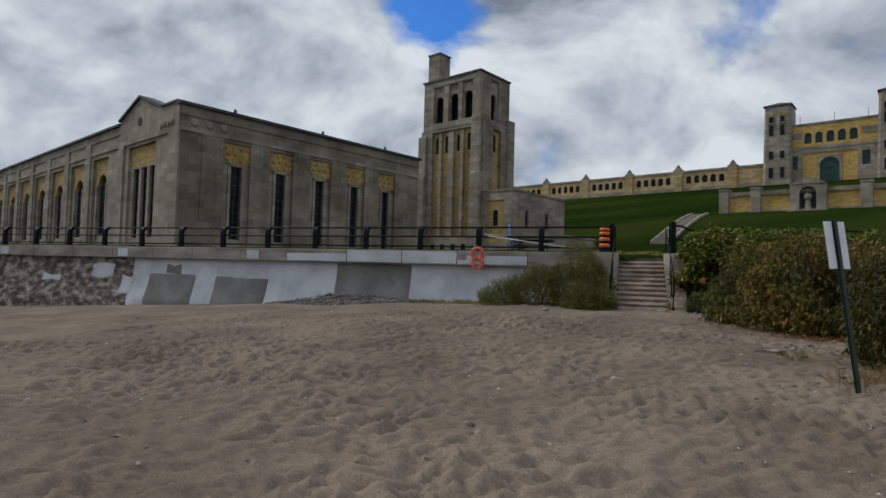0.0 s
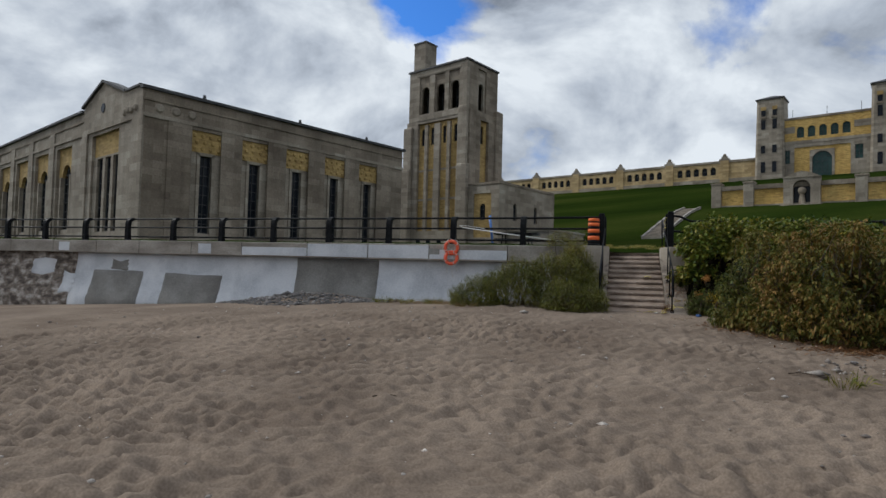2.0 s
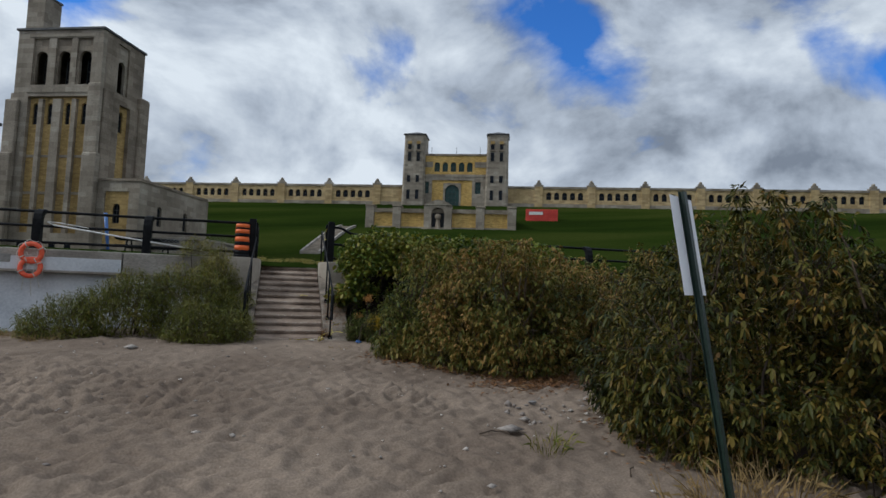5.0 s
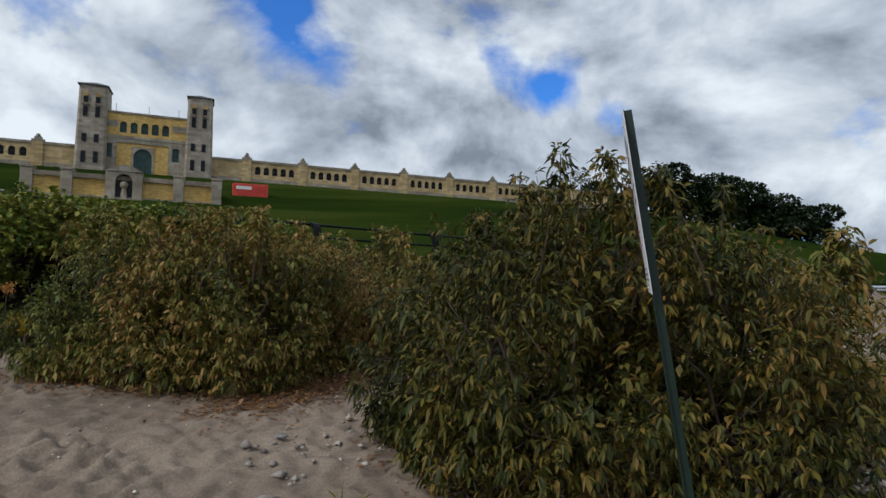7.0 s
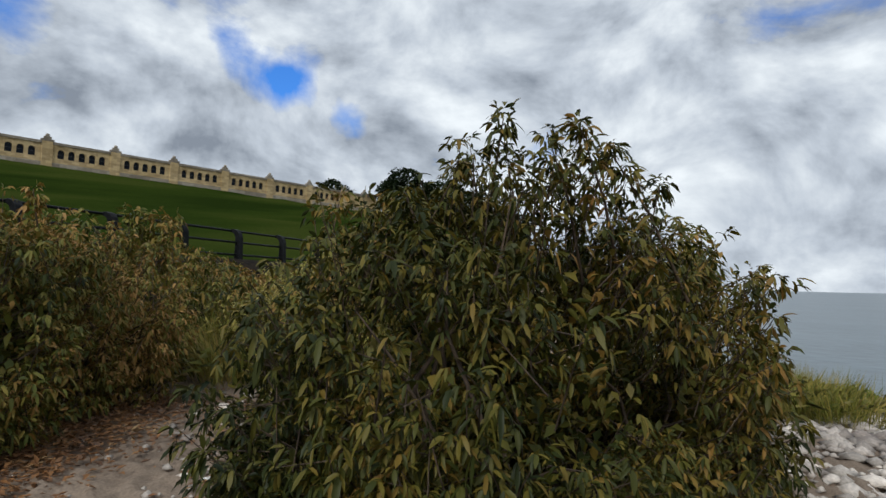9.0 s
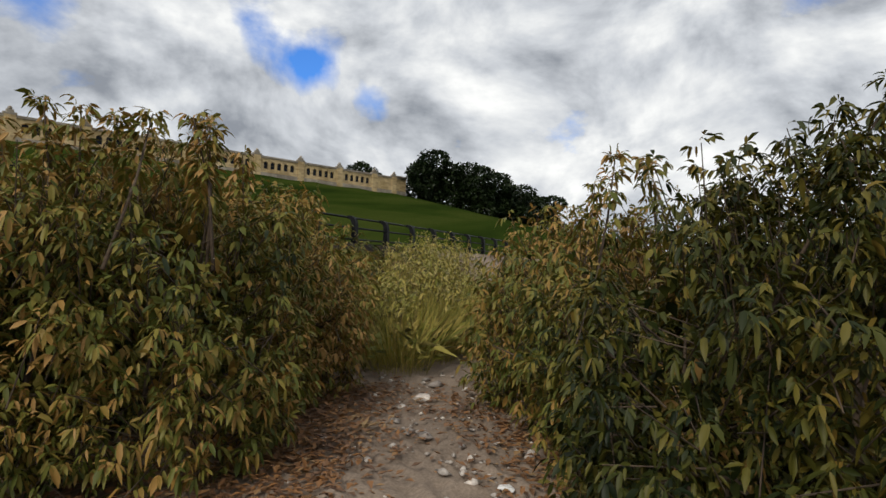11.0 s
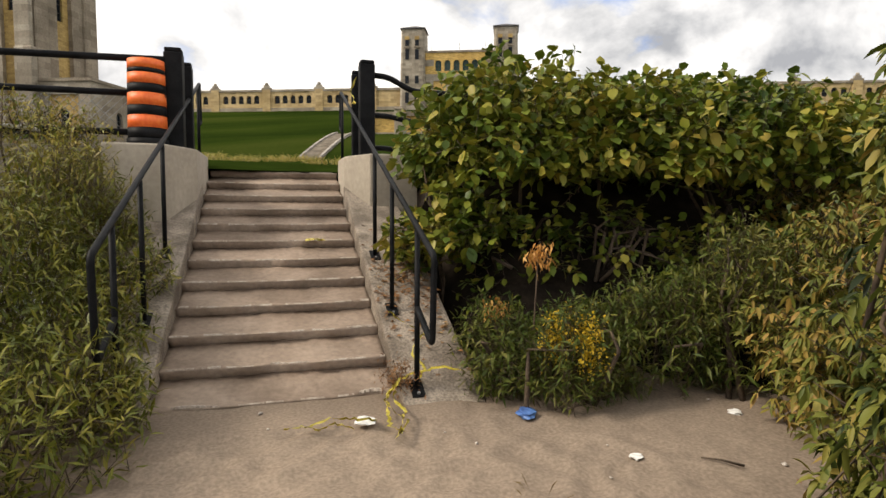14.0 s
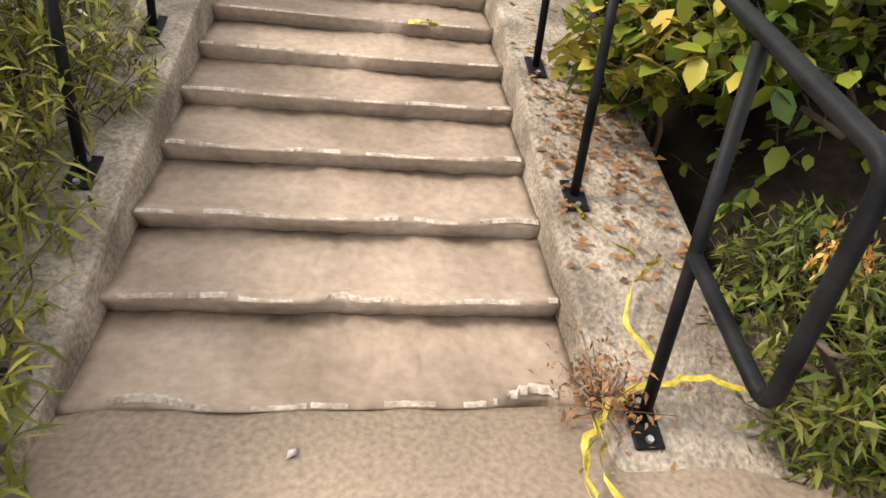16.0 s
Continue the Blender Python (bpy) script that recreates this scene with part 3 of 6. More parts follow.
def build_seawall():
    w = thing("wall_seawall", pose(0, 0, 0), "curved concrete seawall with patches of white and grey paint", "seawall", kind="structure")
    curved_skin(-26.2, -1.62, -1.7, 1.45, 0, WHITE_PAINT, "wall_face", w)
    curved_skin(-95, -26.2, -2.4, 1.45, 0, OLD_WALL, "old_wall_face", w)["label"] = "dark stained crumbling older stretch of wall"
    for x0, x1, zl, zh, r, s in ((-13.6, -9.8, -0.9, 1.40, 0.02, 1), (-20.6, -17.4, -1.2, 0.55, 0.035, 2), (-25.0, -21.9, -1.3, 0.62, 0.035, 3), (-23.9, -22.9, 0.62, 1.1, 0.1, 6),
                                 (-9.0, -5.2, -0.9, -0.32, 0.04, 4)):
        curved_skin(x0, x1, zl, zh, 0.006, GREY_PAINT, "paint_patch", w, back=0.03, ragged=r, seed=s)["label"] = "patch of grey paint"
    for x0, x1, zl, zh, r, s in ((-29.2, -27.6, 0.35, 1.05, 0.10, 11), (-26.9, -26.1, -0.6, 0.5, 0.12, 12), (-33.0, -31.6, 0.1, 0.45, 0.10, 13)):
        curved_skin(x0, x1, zl, zh, 0.008, WHITE_PAINT, "paint_patch", w, back=0.03, ragged=r, seed=s)["label"] = "flaking remnant of white paint"
    rng = random.Random(3)
    x = -1.66
    k = 0
    while x > -95:
        ln = rng.uniform(2.6, 3.4) if x > -40 else 9.0
        a, b = x - ln, x
        zt = 2.05 + rng.uniform(-0.01, 0.01)
        bm = bmesh.new()
        f = lambda s, d, z: (s, wall_y(s) - 0.28 + d, z)
        box(bm, a + 0.012, b - 0.012, 0, 1.2, 1.44 + rng.uniform(-0.015, 0.015), zt, f)
        bevelled(bm, 0.035, 2)
        part("coping_block", bm, COPING, w)
        # brushed-on white paint over the front, block by block
        if -15.2 < (a + b) / 2 < -4.4:
            c0, c1 = (a + 0.02, b - 0.02)
            part("paint_patch", bevelled(boxm(c0, c1, -0.006, 0.02, 1.49, 2.0 - (0.16 if k % 3 == 1 else 0), f=f), 0.004, 1), WHITE_PAINT, w)
        elif k % 3 == 2 and x > -40:
            part("paint_patch", bevelled(boxm(a + 0.4, a + 1.1, -0.006, 0.02, 1.52, 1.95, f=f), 0.004, 1), WHITE_PAINT, w)
        x = a
        k += 1
    # paved strip behind the coping
    bm = boxm(-95, -1.7, 0.9, 3.4, 1.9, 2.03, f=lambda s, d, z: (s, wall_y(s) + d, z))
    tagged(part("pavement", bm, CONCRETE), "worn concrete promenade behind the seawall railing", "pavement", kind="structure")


build_seawall()

# ---------------------------------------------------------------- beach steps
RISE, GO, Y1, Z1 = 0.17, 0.39, 0.12, 0.02


def nose(y):
    """Height of the line along the step edges."""
    return Z1 + (y - Y1) * RISE / GO


def kerb(y):
    """Height of the sloping side kerbs."""
    return 0.065 + 0.45 * y


def build_stairs():
    st = thing("beach_stairs", pose(0, 0, 0), "worn concrete steps strewn with sand, leading up from the beach", "stairs", kind="structure")
    for k in range(12):
        y0, z1 = Y1 + GO * k, Z1 + RISE * k
        rng = random.Random(20 + k)
        bm = bmesh.new()
        n = 42
        rows = []
        wear = [0.0] * (n + 1)
        for _ in range(9):
            c, wd, a = rng.uniform(0, n), rng.uniform(1.2, 5), rng.uniform(0.008, 0.038)
            for i in range(n + 1):
                wear[i] += a * math.exp(-((i - c) / wd) ** 2)
        deep = GO + 0.06 if k < 11 else 0.9
        for i in range(n + 1):
            x = -0.86 + 1.72 * i / n
            e = wear[i] + rng.uniform(0, 0.005)
            sag = 0.012 * math.sin(math.pi * i / n)
            rows.append([bm.verts.new(p) for p in ((x, y0 + 0.085 + rng.uniform(0, 0.012), z1 - RISE - 0.03), (x, y0 + 0.052 + e * 0.5, z1 - 0.06 - e * 0.6), (x, y0 + 0.008 + e * 0.8, z1 - 0.012 - e * 0.25),
                                                   (x, y0 + 0.035 + e, z1 - sag), (x, y0 + 0.14, z1 - sag - 0.004 + rng.uniform(0, 0.004)),
                                                   (x, y0 + deep - 0.20, z1 - sag + 0.022 + rng.uniform(0, 0.008)), (x, y0 + deep, z1 + 0.075 + rng.uniform(0, 0.012)), (x, y0 + deep, z1 - RISE - 0.03))])
        for a, b in zip(rows, rows[1:]):
            for j in range(7):
                bm.faces.new((a[j], b[j], b[j + 1], a[j + 1]))
            bm.faces.new((a[7], b[7], b[0], a[0]))
        bm.faces.new(rows[0])
        bm.faces.new(rows[-1][::-1])
        bmesh.ops.recalc_face_normals(bm, faces=bm.faces)
        for fc in bm.faces:
            fc.smooth = abs(fc.normal.x) < 0.7
        part("step", bm, STEP, st)
        # pale chipped lip along the nosing, with gaps
        lip = bmesh.new()
        last = None
        for i in range(n * 3 + 1):
            x = -0.85 + 1.70 * i / (n * 3)
            j = min(n, int(round(i / 3)))
            e = wear[j]
            gap = math.sin(i * 0.21 + k * 2.3) + math.sin(i * 0.37 + k) + rng.uniform(-0.4, 0.4) > 0.5
            w0 = rng.uniform(0.0, 0.004) * (0.6 + 0.8 * abs(math.sin(i * 0.11 + k)))
            sag = 0.012 * math.sin(math.pi * i / (n * 3))
            row = [lip.verts.new(p) for p in ((x, y0 + 0.014 + e * 0.85, z1 - 0.007 - sag * 0.7 - e * 0.1), (x, y0 + 0.022 + e * 0.95, z1 + 0.001 - sag * 0.9), (x, y0 + 0.030 + e + w0, z1 + 0.003 - sag))]
            if last and not gap:
                for q in range(2):
                    lip.faces.new((last[q], row[q], row[q + 1], last[q + 1]))
            last = row
        bmesh.ops.recalc_face_normals(lip, faces=lip.faces)
        part("worn_edge", lip, CHIPPED, st, "pale chipped step edge")
    for sx in (-1, 1):
        # sloping kerb, flush with the step edges
        bm = bmesh.new()
        f = lambda s, d, z: (sx * (0.86 + d), s, z)
        extrude_poly(bm, [(-0.45, -0.5), (3.6, -0.5), (3.6, kerb(3.6)), (-0.30, kerb(-0.30)), (-0.45, -0.20)], f, 0, 0.62)
        bevelled(bm, 0.025, 2)
        part("side_kerb", bm, AGGREGATE, st, "sloping kerb of exposed aggregate concrete")
        # pedestal with a splayed inner face
        y0 = 2.62 if sx < 0 else 3.0
        bm = bmesh.new()
        pts = [(0.87, y0 + 0.55), (1.12, y0), (1.72, y0), (1.72, 4.35), (0.87, 4.35)]
        lo = [bm.verts.new((sx * a, b, 0.3)) for a, b in pts]
        hi = [bm.verts.new((sx * a, b, 2.06)) for a, b in pts]
        # inner top slopes down to the landing
        bm.faces.new(lo)
        bm.faces.new(hi[::-1])
        for i in range(5):
            j = (i + 1) % 5
            bm.faces.new((lo[i], hi[i], hi[j], lo[j]))
        bevelled(bm, 0.02, 2)
        part("pedestal", bm, PEDESTAL, st, "pale concrete pedestal with a splayed face")


build_stairs()


def build_handrail(sx):
    h = thing("handrail", pose(0, 0, 0), "black tubular steel handrail bolted to the stair kerb", "handrail", "stair handrails")
    x = -1.03 if sx < 0 else 0.985
    top = lambda y: 1.09 + 0.377 * (y + 0.49)
    foot = kerb
    yb = 0.09 if sx < 0 else 0.0
    pts = [(x, yb, 0.68), (x, yb - 0.43, 0.50), (x, yb - 0.47, top(yb - 0.47)), (x, 4.98, top(4.98)), (x, 5.04, top(4.98) - 0.55), (x, 4.80, top(4.98) - 0.62)]
    part("top_rail", tubem(rounded_path(pts, 0.06, 5), 0.0225, 12), BLACK, h)
    ys = (0.09, 0.95, 1.95, 4.80) if sx < 0 else (0.0, 0.95, 1.86, 4.80)
    for y in ys:
        zf = foot(y) if y < 3 else 2.02
        part("post", tubem([(x, y, zf), (x, y, top(y) - 0.02)], 0.021, 12), BLACK, h)
        slope = math.atan(0.45) if y < 3 else 0
        bm = bmesh.new()
        box(bm, -0.05, 0.05, -0.095, 0.095, 0, 0.014)
        bevelled(bm, 0.004, 1)
        bmesh.ops.transform(bm, matrix=pose(x, y, zf, math.degrees(slope), 0, 0), verts=bm.verts)
        plate = part("base_plate", bm, BLACK, h)
        for dy in (-0.065, 0.065):
            bm = bmesh.new()
            bmesh.ops.create_cone(bm, cap_ends=True, segments=6, radius1=0.014, radius2=0.012, depth=0.014)
            bmesh.ops.transform(bm, matrix=pose(x, y, zf, math.degrees(slope), 0, 0) @ pose(0, dy, 0.02), verts=bm.verts)
            part("bolt", bm, GALV, plate)


for _s in (-1, 1):
    build_handrail(_s)


# ---------------------------------------------------------------- railing on the wall
def railing_post(parent, x, y, zb):
    """A thick post whose head curls over to the land side."""
    bm = bmesh.new()
    prof = [(-0.11, 0), (0.13, 0), (0.10, 0.45), (0.10, 0.80), (0.15, 0.93), (0.27, 1.0), (0.33, 1.0), (0.33, 1.10), (0.20, 1.11), (0.06, 1.07), (-0.04, 0.96), (-0.09, 0.80)]
    f = lambda s, d, z: (x + d, y + s, zb + z)
    extrude_poly(bm, prof, f, -0.105, 0.105)
    bevelled(bm, 0.012, 1)
    return part("post", bm, BLACK, parent)


def build_railing():
    r = thing("railing", pose(0, 0, 0), "black steel railing with hooked posts along the seawall", "railing")
    xs = [-3.93 - 2.716 * k for k in range(0, 26)]
    for x in xs:
        railing_post(r, x, wall_y(x), 2.05)
    xe = xs[-1] - 1
    for dz, dy, rad in ((1.05, 0.30, 0.04), (0.63, 0.02, 0.037), (0.19, 0.02, 0.037)):
        part("rail", tubem([(-1.2, wall_y(-1.2) + dy * 0.4, 2.05 + dz), (-3.9, wall_y(-3.9) + dy, 2.05 + dz), (xe, wall_y(xe) + dy, 2.05 + dz)], rad), BLACK, r)
    # wire netting beside the gate
    bm = bmesh.new()
    for i in range(70):
        for sg in (1, -1):
            x0 = -4.8 + i * 0.09 - (0.0 if sg > 0 else -0.6)
            a, b = Vector((x0, 0, 2.10)), Vector((x0 + sg * 0.6, 0, 2.70))
            if min(a.x, b.x) < -3.9 or max(a.x, b.x) > -1.5:
                continue
            a.y, b.y = wall_y(a.x) + 0.06, wall_y(b.x) + 0.06
            tube(bm, [a, b], 0.004, 3)
    part("wire_netting", bm, GALV, r, "diamond wire netting")
    r2 = thing("railing", pose(0, 0, 0), "black steel railing along the top of the overgrown bank", "railing")
    xs = [2.6 + 2.5 * k for k in range(16)]
    ry = lambda x: 3.80 - 0.03 * x
    for x in xs[1:]:
        railing_post(r2, x, ry(x), 1.95)
    for dz, dy, rad in ((1.05, 0.30, 0.04), (0.63, 0.02, 0.037), (0.19, 0.02, 0.037)):
        d = 0.2 if dz > 1 else 0.02
        pts = [(1.25, 3.84, 2.02 + dz + (0.12 if dz > 1 else 0)), (1.5, 3.84, 2.02 + dz + (0.11 if dz > 1 else 0)), (1.85, 3.82, 1.95 + dz), (xs[1], ry(xs[1]) + dy, 1.95 + dz), (xs[-1] + 1, ry(xs[-1]) + dy, 1.95 + dz)]
        part("rail", tubem(rounded_path(pts, 0.1, 3), rad), BLACK, r2)


build_railing()


def gate_post(x, y, ztop, w=0.2):
    p = thing("gate_post", pose(x, y, 2.05), "stout black steel gate post with a rounded cap beside the steps", "gate post", "gate posts")
    h = ztop - 2.05
    bm = bmesh.new()
    box(bm, -w / 2, w / 2, -w / 2, w / 2, 0, h - 0.05)
    part("shaft", bevelled(bm, 0.018, 2), BLACK, p)
    bm = bmesh.new()
    box(bm, -w / 2 + 0.006, w / 2 - 0.006, -w / 2 + 0.006, w / 2 - 0.006, h - 0.055, h)
    part("cap", bevelled(bm, 0.045, 3), BLACK, p)
    bm = bmesh.new()
    box(bm, -w / 2 - 0.05, w / 2 + 0.05, -w / 2 - 0.05, w / 2 + 0.05, 0, 0.015)
    part("base_plate", bevelled(bm, 0.004, 1), BLACK, p)


gate_post(-1.13, 3.46, 3.25)
gate_post(-1.06, 3.95, 3.20, 0.14)
gate_post(1.19, 3.72, 3.34)
gate_post(1.10, 4.15, 3.30, 0.11)


# ---------------------------------------------------------------- buildings
def build_pump_house():
    b = thing("pump_house", pose(PUMP.x, PUMP.y, 0, 0, 0, TH), "long limestone pump house with tall windows and a gabled bay", "building")
    Z0, ZT = 1.9, 15.0
    fs = lambda s, d, z: (s, d, z)                 # lake front, inward is +y
    fe = lambda s, d, z: (-d, s, z)                # end front, inward is -x
    # end front: five tall slots in recessed bays
    ewin = [(4.85 + 4.74 * k, 5.95 + 4.74 * k) for k in range(5)]
    bm = bmesh.new()
    wall_sheet(bm, fe, 0.0, 29.7, Z0, ZT, 0.5, [(c0 - 0.85, c1 + 0.85, 2.6, 12.45, False) for c0, c1 in ewin])
    part("end_wall", bm, STONE, b)
    for c0, c1 in ewin:
        bm = bmesh.new()
        wall_sheet(bm, lambda s, d, z: (-d - 0.28, s, z), c0 - 0.85, c1 + 0.85, 2.6, 10.62, 0.4, [(c0, c1, 3.6, 10.35, False)])
        part("stone_bay", bm, STONE_PALE, b, "recessed limestone bay")
        bm = boxm(c0 - 0.85, c1 + 0.85, 0.16, 0.55, 10.62, 12.45, f=fe)
        for q in range(4):
            for h_ in range(3):
                cy, cz = c0 - 0.55 + 0.73 * q + 0.2 * (h_ % 2), 10.95 + 0.55 * h_
                bmesh.ops.create_cone(bm, cap_ends=True, segments=7, radius1=0.24, radius2=0.10, depth=0.12, matrix=pose(-0.13, cy, cz, 0, 90, 0))
        part("carved_panel", bm, BRICK, b, "carved yellow stone panel")
        bm = bmesh.new()
        for a, c in ((c0 - 0.28, c0), (c1, c1 + 0.28)):
            box(bm, a, c, 0.16, 0.45, 3.4, 10.6, fe)
        box(bm, c0 - 0.28, c1 + 0.28, 0.16, 0.45, 10.35, 10.62, fe)
        part("window_surround", bm, STONE_PALE, b)
        window(b, fe, c0, c1, 3.6, 10.35, False, 0.6, (1, 7))
    # lake front
    arch = [(-18.7 - 7.28 * k - 1.25, -18.7 - 7.28 * k + 1.25) for k in range(10)]
    bays = [(c0 - 1.0, c1 + 1.0, 2.6, 12.3, False) for c0, c1 in arch]
    bays.append((-11.1, -4.9, 2.6, 12.45, False))
    bm = bmesh.new()
    wall_sheet(bm, fs, -95, -0.5, Z0, ZT, 0.5, bays)
    part("front_wall", bm, STONE_PALE, b)
    for c0, c1 in arch:
        bm = bmesh.new()
        wall_sheet(bm, lambda s, d, z: (s, d + 0.3, z), c0 - 1.0, c1 + 1.0, 9.4, 12.3, 0.4, [(c0, c1, 4.0, 10.6, True)])
        part("brick_bay", bm, BRICK, b, "recessed yellow panel round the arch")
        bm = bmesh.new()
        for a, c, z0, z1 in ((c0 - 1.0, c0, 4.0, 9.4), (c1, c1 + 1.0, 4.0, 9.4), (c0 - 1.0, c1 + 1.0, 2.6, 4.0)):
            box(bm, a, c, 0.3, 0.7, z0, z1, fs)
        part("stone_bay", bm, STONE_PALE, b, "recessed limestone bay")
        bm = bmesh.new()
        for a, c in ((c0 - 0.35, c0 - 0.02), (c1 + 0.02, c1 + 0.35)):
            box(bm, a, c, 0.15, 0.5, 3.6, 9.4, fs)
        part("window_surround", bm, STONE_PALE, b)
        window(b, fs, c0, c1, 4.0, 10.6, True, 0.62, (2, 6))
    bm = bmesh.new()
    trip = [(-10.2, -8.9), (-8.35, -7.05), (-6.5, -5.2)]
    wall_sheet(bm, lambda s, d, z: (s, d + 0.3, z), -11.1, -4.9, 10.45, 12.45, 0.3, [])
    part("brick_bay", bm, BRICK, b, "carved yellow brick panel")
    bm = bmesh.new()
    wall_sheet(bm, lambda s, d, z: (s, d + 0.2, z), -11.1, -4.9, 2.6, 10.45, 0.4, [(a, c, 3.6, 10.3, False) for a, c in trip])
    part("window_surround", bm, STONE_PALE, b)
    for a, c in trip:
        window(b, fs, a, c, 3.6, 10.3, False, 0.5, (0, 5))
    # the gabled bay stands proud, with a round window
    bm = bmesh.new()
    extrude_poly(bm, [(-13.2, 12.9), (-13.2, 15.3), (-8.4, 17.0), (-3.4, 15.25), (-0.1, 15.25), (-0.1, 12.9)][::-1], fs, -0.12, 0.9)
    part("gable", bm, STONE_PALE, b)
    for a, c in ((-13.4, -12.1), (-2.0, 0.06)):
        part("pilaster", boxm(a, c, -0.16, 0.01, Z0, 12.9, f=fs), STONE_PALE, b)
    bm = bmesh.new()
    for a, c in (((-13.3, 15.3), (-8.4, 17.0)), ((-8.4, 17.0), (-3.4, 15.25))):
        extrude_poly(bm, [a, c, (c[0], c[1] + 0.22), (a[0], a[1] + 0.22)], fs, -0.35, 1.0)
    part("gable_coping", bm, ROOF, b)
    bm = bmesh.new()
    bmesh.ops.create_cone(bm, cap_ends=True, segments=20, radius1=0.42, radius2=0.42, depth=0.1, matrix=pose(-8.4, -0.13, 14.7, 90, 0, 0))
    part("round_window", bm, GLASS, b)
    # cornices, string courses and roof edge
    for nm, z0, z1, pr, mt in (("string_course", 12.75, 13.05, 0.13, STONE_PALE), ("frieze_moulding", 14.1, 14.25, 0.10, STONE), ("roof_edge", 15.0, 15.22, 0.28, ROOF)):
        part(nm, boxm(-95, -13.3 if z1 > 14.5 else 0.0, -pr, 0.3, z0, z1, f=fs), mt, b)
        part(nm, boxm(0.0 - pr, 29.7 + pr, -pr, 0.3, z0, z1 + (0.03 if z1 > 15 else 0), f=fe), mt, b)
    part("roof_edge", boxm(-3.4, -0.3, -0.28, 0.9, 15.25, 15.42), ROOF, b)
    for k in range(9):
        x = -22.3 - 7.28 * k
        part("pilaster", boxm(x - 0.75, x + 0.75, -0.14, 0.01, Z0, 14.1, f=fs), STONE_PALE, b)
    for k in range(6):
        y = 2.9 + 4.74 * k
        part("pilaster", boxm(y - 1.0, y + 1.0, -0.10, 0.01, Z0, 12.75, f=fe), STONE, b)
    part("plinth", boxm(-95, 0.12, -0.2, 0.2, 1.8, 2.75), STONE, b)
    part("plinth", boxm(-0.2, 29.8, -0.22, 0.2, 1.8, 2.75, f=fe), STONE, b)
    part("roof", boxm(-95, -0.5, 0.5, 29.6, 14.6, 14.95), ROOF, b)
    bm = boxm(-95, -0.5, 29.2, 29.7, Z0, 15.0)
    part("rear_wall", bm, STONE, b)
    # carved frieze at the corner
    for i in range(3):
        bm = bmesh.new()
        bmesh.ops.create_cone(bm, cap_ends=True, segments=14, radius1=0.42, radius2=0.25, depth=0.16, matrix=pose(0.06, 1.2 + 1.35 * i, 13.6, 0, 90, 0))
        part("carved_rosette", bm, STONE_PALE, b)
    for i in range(4):
        bm = bmesh.new()
        bmesh.ops.create_cone(bm, cap_ends=True, segments=14, radius1=0.36, radius2=0.2, depth=0.16, matrix=pose(-3.6 + 0.75 * i, -0.19, 13.55 + 0.1 * (i % 2), 90, 0, 0))
        part("carved_rosette", bm, STONE_PALE, b)
    for y in (5.0, 15.0, 24.0):
        bm = bmesh.new()
        bmesh.ops.create_cone(bm, cap_ends=True, segments=8, radius1=0.16, radius2=0.12, depth=0.4, matrix=pose(-0.1, y, 15.45))
        part("roof_lamp", bm, ROOF, b)


build_pump_house()


